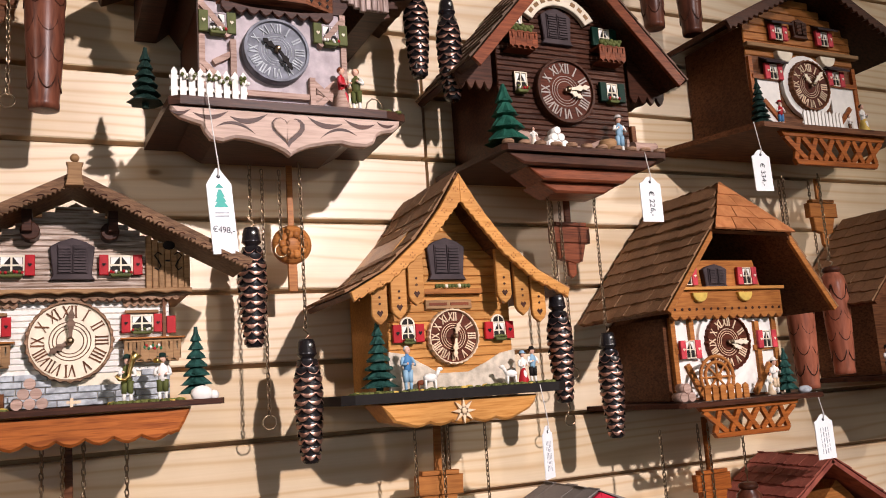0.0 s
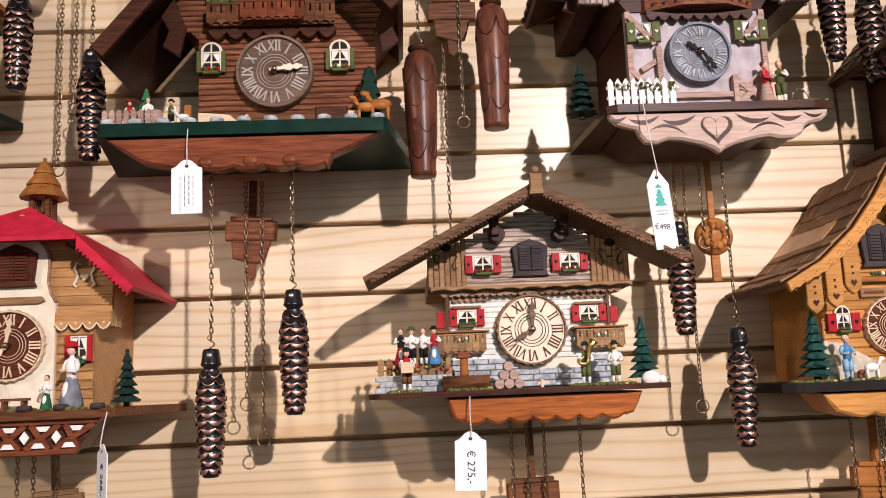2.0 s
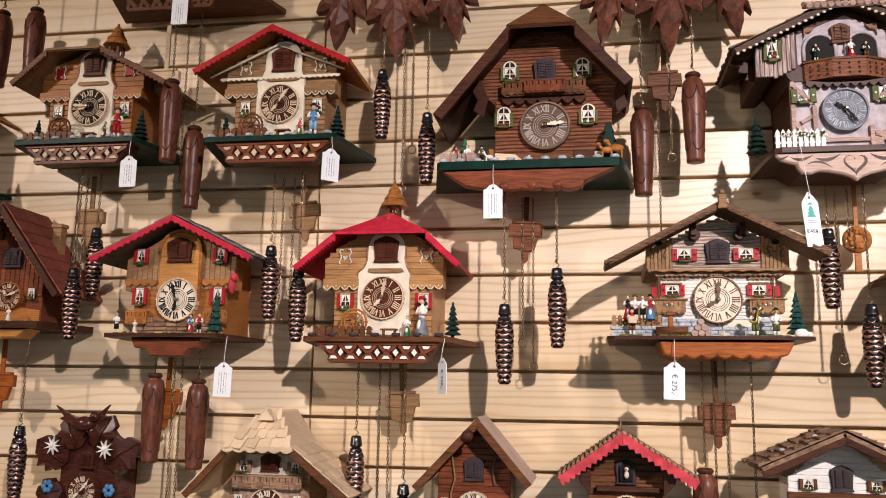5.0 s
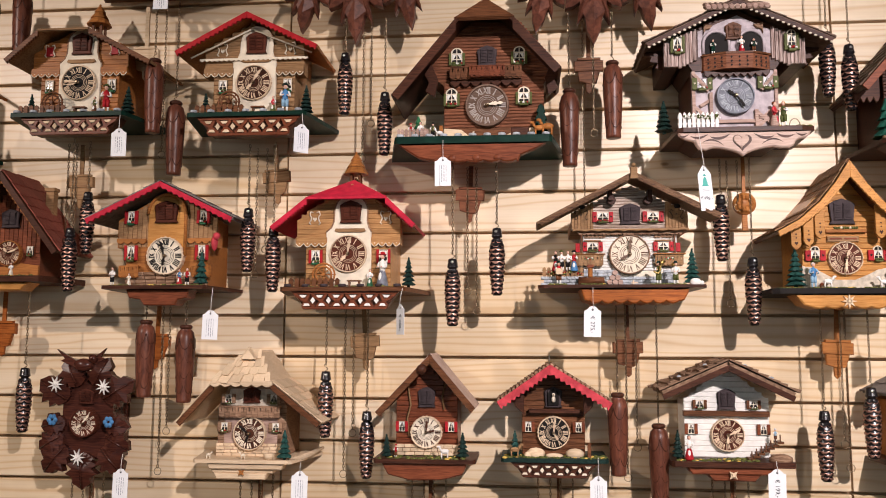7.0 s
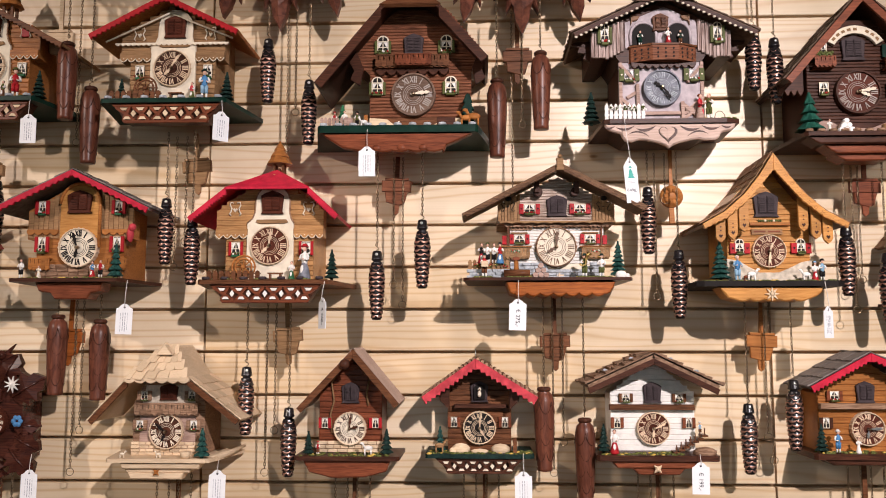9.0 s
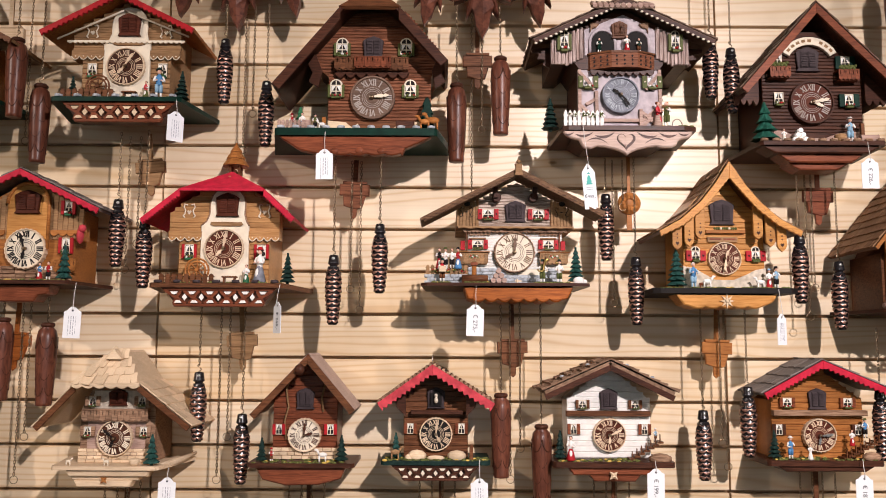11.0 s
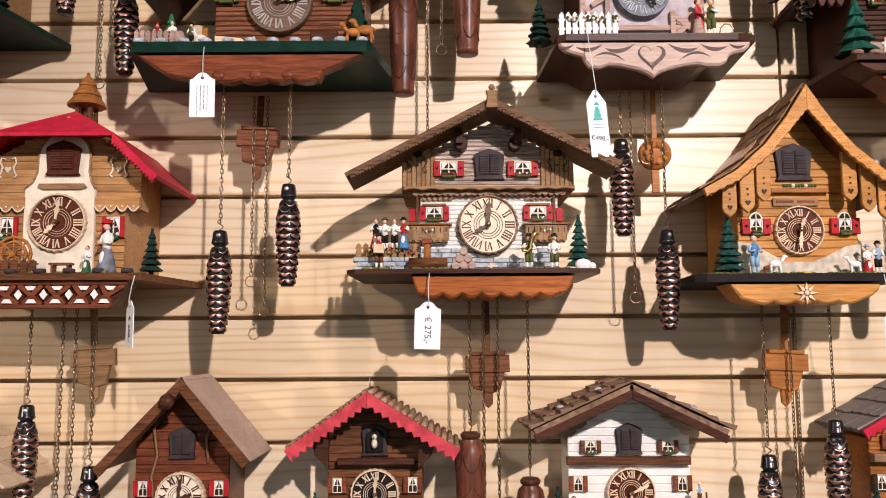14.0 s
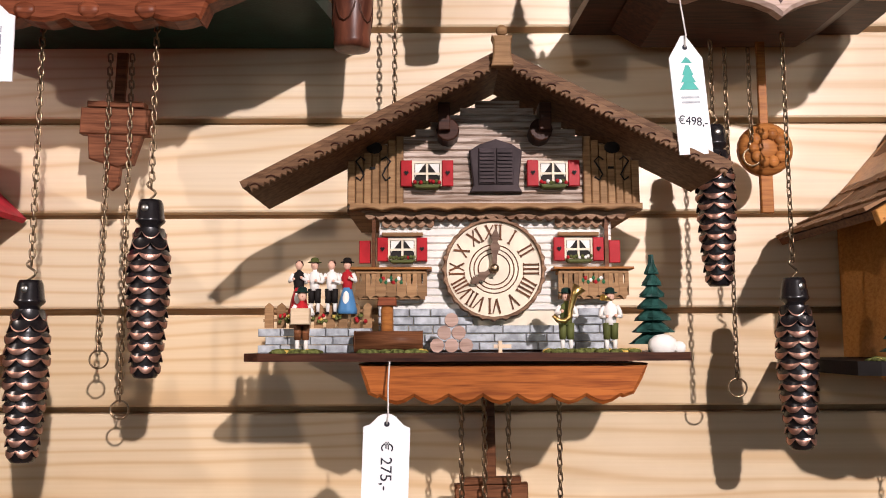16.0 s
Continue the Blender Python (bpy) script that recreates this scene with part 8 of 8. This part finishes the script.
CONES = (
    (-0.584, 2.117, -0.12, 2.20), (-0.488, 2.019, -0.12, 2.20), (-0.810, 1.747, -0.12, 1.90), (-0.742, 1.699, -0.14, 1.90),
    (-0.324, 1.621, -0.16, 1.845), (-0.225, 1.689, -0.16, 1.845), (0.277, 1.768, -0.10, 1.850), (0.337, 1.624, -0.12, 1.850),
    (0.692, 1.672, -0.14, 1.820), (0.785, 1.616, -0.12, 1.820), (0.523, 2.140, -0.10, 2.60), (0.563, 2.102, -0.12, 2.60),
    (-0.622, 1.368, -0.10, 1.515), (-0.525, 1.278, -0.10, 1.515), (0.482, 1.290, -0.10, 1.515), (0.570, 1.343, -0.13, 1.515),
    (-1.342, 1.372, -0.12, 1.56), (-1.231, 1.700, -0.15, 1.92), (-1.218, 1.795, -0.10, 1.92), (0.861, 1.336, -0.12, 1.47),
)
proto = cone_weight()
for i, (x, z, y, zt) in enumerate(CONES):
    m = pose(x, y, z, 0, 0, (-9, 6, 14, -4, 0)[i % 5])
    if i == 0:
        proto.matrix_basis = m
    else:
        copy_thing(proto, m)
    chain(x, y, zt, z + 0.012)
WOODS = (
    (-0.059, 2.015, -0.12, 2.20), (0.040, 2.078, -0.12, 2.20), (0.040, 1.324, -0.10, 1.53), (0.128, 1.257, -0.10, 1.53),
    (-1.058, 1.484, -0.10, 1.53), (-0.960, 1.473, -0.10, 1.53), (-1.040, 2.105, -0.15, 2.27), (-0.997, 2.009, -0.12, 2.27),
    (-1.487, 2.304, -0.12, 2.60), (-1.402, 2.306, -0.12, 2.60), (1.192, 1.690, -0.10, 1.875), (1.255, 1.710, -0.12, 1.875), (0.954, 2.294, -0.10, 2.6), (1.033, 2.293, -0.10, 2.6), (1.035, 1.375, -0.10, 1.47),
)
protos = {}
for i, (x, z, y, zt) in enumerate(WOODS):
    mat = CARVEDRED if i in (10, 11) else CARVED
    m = pose(x, y, z, 0, 0, 29 * i % 360)
    if mat.name in protos:
        copy_thing(protos[mat.name], m)
    else:
        protos[mat.name] = wood_weight(mat)
        protos[mat.name].matrix_basis = m
    chain(x, y, zt, z + 0.014)
ENDS = (
    (0.061, -0.09, 1.53, 1.150), (0.083, -0.09, 1.53, 1.210), (-0.296, -0.08, 1.845, 1.560), (-0.275, -0.08, 1.845, 1.515), (-0.552, -0.06, 2.22, 1.885), (-0.532, -0.06, 2.22, 1.972),
    (0.000, -0.08, 2.20, 1.930), (-0.023, -0.06, 2.20, 1.760), (-0.804, -0.08, 1.90, 1.600), (-0.780, -0.08, 1.90, 1.66), (0.320, -0.08, 1.85, 1.748), (0.297, -0.08, 1.85, 1.530),
    (0.735, -0.08, 1.82, 1.500), (0.749, -0.08, 1.82, 1.570), (0.526, -0.09, 1.51, 1.225), (0.543, -0.07, 1.51, 1.172), (-0.582, -0.08, 1.512, 1.140), (-0.562, -0.08, 1.512, 1.237),
    (-1.008, -0.08, 1.53, 1.235), (-1.025, -0.08, 1.53, 1.140), (-1.284, -0.08, 1.92, 1.655), (-1.263, -0.08, 1.92, 1.680), (-1.051, -0.07, 2.27, 1.900),
    (1.215, -0.07, 1.875, 1.640), (1.286, -0.07, 1.875, 1.700), (0.965, -0.08, 1.47, 1.25), (0.985, -0.08, 1.47, 1.20),
)
for x, y, zt, zb in ENDS:
    chain(x, y, zt, zb, True)
for cx in (-1.198, -0.789, -0.387, -0.102, 0.279, 0.731):
    for dx, drop in ((-0.035, 0.36), (-0.008, 0.30), (0.014, 0.33), (0.042, 0.40)):
        chain(cx + dx, -0.08, 1.155, 1.155 - drop)


def pendulum(x, zt, zb, mat, style="boards", tilt=0.0):
    """Flat rod with a carved bob; hangs behind the clock's base."""
    p = thing("pendulum", (x, -0.070, zt), "carved wooden clock pendulum hanging behind the base", "pendulum", "pendulums")
    p.rotation_euler = (0, radians(tilt), 0)
    p.scale = (1.3, 1, 1) if style == "boards" else (1, 1, 1)
    L = zb - zt
    part("rod", Shape().box(-0.004, 0.004, -0.002, 0.002, L - 0.028, 0.0, 0.0006), mat, p)
    if style == "boards":
        b = part("bob", Shape().box(-0.026, 0.026, -0.008, 0.004, L - 0.018, L + 0.008, 0.0015).box(-0.021, 0.021, -0.010, 0.002, L + 0.008, L + 0.014, 0.001).prism([(-0.020, L - 0.018), (0.020, L - 0.018), (0.014, L - 0.046), (0.004, L - 0.050), (-0.018, L - 0.042)], -0.007, 0.003, 0.0015), mat, p)
        part("drop", Shape().prism([(-0.006, L - 0.046), (0.006, L - 0.046), (0.005, L - 0.066), (0.0, L - 0.072), (-0.005, L - 0.066)], -0.005, 0.001, 0.001), mat, b)
    else:
        b = part("bob", Shape().lathe([(0.026, 0.004), (0.026, -0.004), (0.022, -0.008), (0.001, -0.010)], (0, 0, L), 24, "y"), mat, p)
        s = Shape()
        for i in range(10):
            a = 2 * math.pi * i / 10
            s.ball((0.014 * math.cos(a), -0.010, L + 0.014 * math.sin(a)), 0.006, 7, 0, (1, 0.5, 1))
        split("carved_petal", s, mat, b)
        part("drop", Shape().box(-0.006, 0.006, -0.003, 0.002, L - 0.062, L - 0.024, 0.001), mat, p)


for x, zt, zb, mat, st, tl in ((-0.288, 1.85, 1.785, RUSSET, "boards", 2), (0.336, 1.86, 1.752, AMBER, "round", 0), (0.066, 1.53, 1.430, WALNUT, "boards", -1), (0.528, 1.52, 1.430, AMBER, "boards", 2), (-0.541, 1.52, 1.442, TAN, "boards", -3), (-0.764, 1.91, 1.835, TAN, "boards", -4), (0.769, 1.83, 1.775, REDBROWN, "boards", 1), (-1.040, 1.53, 1.440, CHESTNUT, "boards", 2), (-1.254, 1.92, 1.830, TAN, "boards", 0), (1.307, 1.88, 1.826, AMBER, "boards", 0), (0.989, 1.48, 1.385, CHESTNUT, "boards", 0), (-1.434, 1.57, 1.470, CHESTNUT, "boards", 0), (-0.01, 2.24, 2.09, WALNUT, "boards", 0), (-1.10, 2.27, 2.15, PALE, "boards", 0)):
    pendulum(x, zt, zb, mat, st, tl)
for cx in (-0.779, -0.380, -0.090, 0.290, 0.735, -1.19):
    pendulum(cx, 1.16, 1.02, WALNUT, "boards", 0)


def words(body, size):
    """Lettering as a flat mesh, from the built-in font."""
    cu = bpy.data.curves.new("lettering", "FONT")
    cu.body, cu.size, cu.align_x, cu.align_y, cu.extrude = body, size, "CENTER", "CENTER", 0.0001
    ob = bpy.data.objects.new("lettering", cu)
    scene.collection.objects.link(ob)
    me = bpy.data.meshes.new_from_object(ob.evaluated_get(bpy.context.evaluated_depsgraph_get()))
    bpy.data.objects.remove(ob), bpy.data.curves.remove(cu)
    me.materials.clear()
    me.materials.append(INK)
    return me


def price_tag(x, y, z, ztop, text="", pointed=False, turn=0.0, lean=0.0):
    """White card on a string; z is the card's middle, ztop the knot at the deck."""
    w, h = (0.0150, 0.0485) if pointed else (0.0180, 0.032)
    t = thing("price_tag", (x, y, z), ("white and green pointed card price tag on a string" if pointed else "white card price tag on a cotton string"), "price tag", "price tags")
    t.rotation_euler = (0, radians(lean), radians(turn))
    if pointed:
        out = [(-w, -h), (w, -h), (w, h * 0.62), (0.002, h), (-0.002, h), (-w, h * 0.62)]
    else:
        out = [(-w, -h), (w, -h), (w, h * 0.72)] + [(w * 0.72, h * 0.78)] + arc(0, h * 0.70, w * 0.62, 35, 145, 6) + [(-w * 0.72, h * 0.78), (-w, h * 0.72)]
    part("card", Shape().prism(out, -0.0006, 0.0006), CARD, t)
    part("eyelet", Shape().prism(arc(0, h * 0.80, 0.0022, 0, 360, 10)[:-1], -0.0009, -0.0005), INK, t)
    part("string", Shape().tube([(0, -0.001, h * 0.80), (0.001, -0.003, h * 1.0), (0.0, 0.0, (h + ztop - z) / 2), (0.0005, 0.004, ztop - z)], 0.0007, 5), STRING, t)
    if pointed:
        s = Shape()
        for k in range(3):
            q = 0.0085 - 0.0018 * k
            zz = 0.004 + k * 0.006
            s.prism([(-q, zz), (q, zz), (q * 0.3, zz + 0.008), (-q * 0.3, zz + 0.008)], -0.0010 - 0.0001 * k, -0.0006)
        s.prism([(-0.005, 0.026), (0.005, 0.026), (0, 0.031)], -0.001, -0.0006)
        part("printed_mark", s, TEALINK, t)
        p = part("price", words(text, 0.0098), INK, t)
        p.matrix_local = pose(0, -0.0009, -0.022, 90, 0, 0) @ pose(0, 0, 0, 0, 0, -6)
        s = Shape()
        for k in range(2):
            s.box(-0.008, 0.008, -0.0009, -0.0006, -0.003 - k * 0.004, -0.0015 - k * 0.004)
        part("small_print", s, STONE, t)
    elif text:
        p = part("price", words(text, 0.0125), INK, t)
        p.matrix_local = pose(0, -0.0009, -0.006, 90, 0, 0) @ pose(0, 0, 0, 0, 0, -90)
    else:
        s, rnd = Shape(), random.Random(int(x * 1000) + 5000)
        for k in range(4):
            z0 = 0.014
            while z0 > -0.022:
                ln = rnd.uniform(0.003, 0.009)
                s.box(-0.008 + 0.0050 * k, -0.008 + 0.0050 * k + (0.0011 if k in (1, 2) else 0.0006), -0.0009, -0.0006, z0 - ln, z0)
                z0 -= ln + 0.0018
        part("small_print", s, GREYINK, t)


for row in ((-0.342, -0.208, 1.810, 1.885, ""), (-0.663, -0.207, 1.891, 1.955, ""), (-0.864, -0.20, 1.472, 1.556, ""), (-0.434, -0.206, 1.484, 1.553, "€ 268,-"), (-0.021, -0.212, 1.480, 1.556, "€ 275,-"), (0.821, -0.208, 1.796, 1.866, "€ 226,-"), (0.621, -0.203, 1.464, 1.549, ""), (0.358, -0.170, 1.141, 1.190, "€ 199,-"), (0.793, -0.170, 1.130, 1.195, "€ 187,-"), (-0.010, -0.165, 1.119, 1.190, ""), (-0.655, -0.19, 1.122, 1.175, ""), (-1.094, -0.205, 1.891, 1.967, ""), (-1.081, -0.15, 1.114, 1.18, ""), (-1.014, -0.19, 2.246, 2.315, ""), (1.046, -0.200, 1.850, 1.93, "€ 334,-"), (1.097, -0.204, 1.443, 1.51, "")):
    price_tag(*row, turn=(-55 if row[0] in (-0.434,) else (40 if row[0] in (0.621, -0.663) else 0)), lean=random.Random(int(row[0] * 997)).uniform(-2, 2))
price_tag(0.221, -0.215, 1.764, 1.90, "€498,-", True, 14, -5)
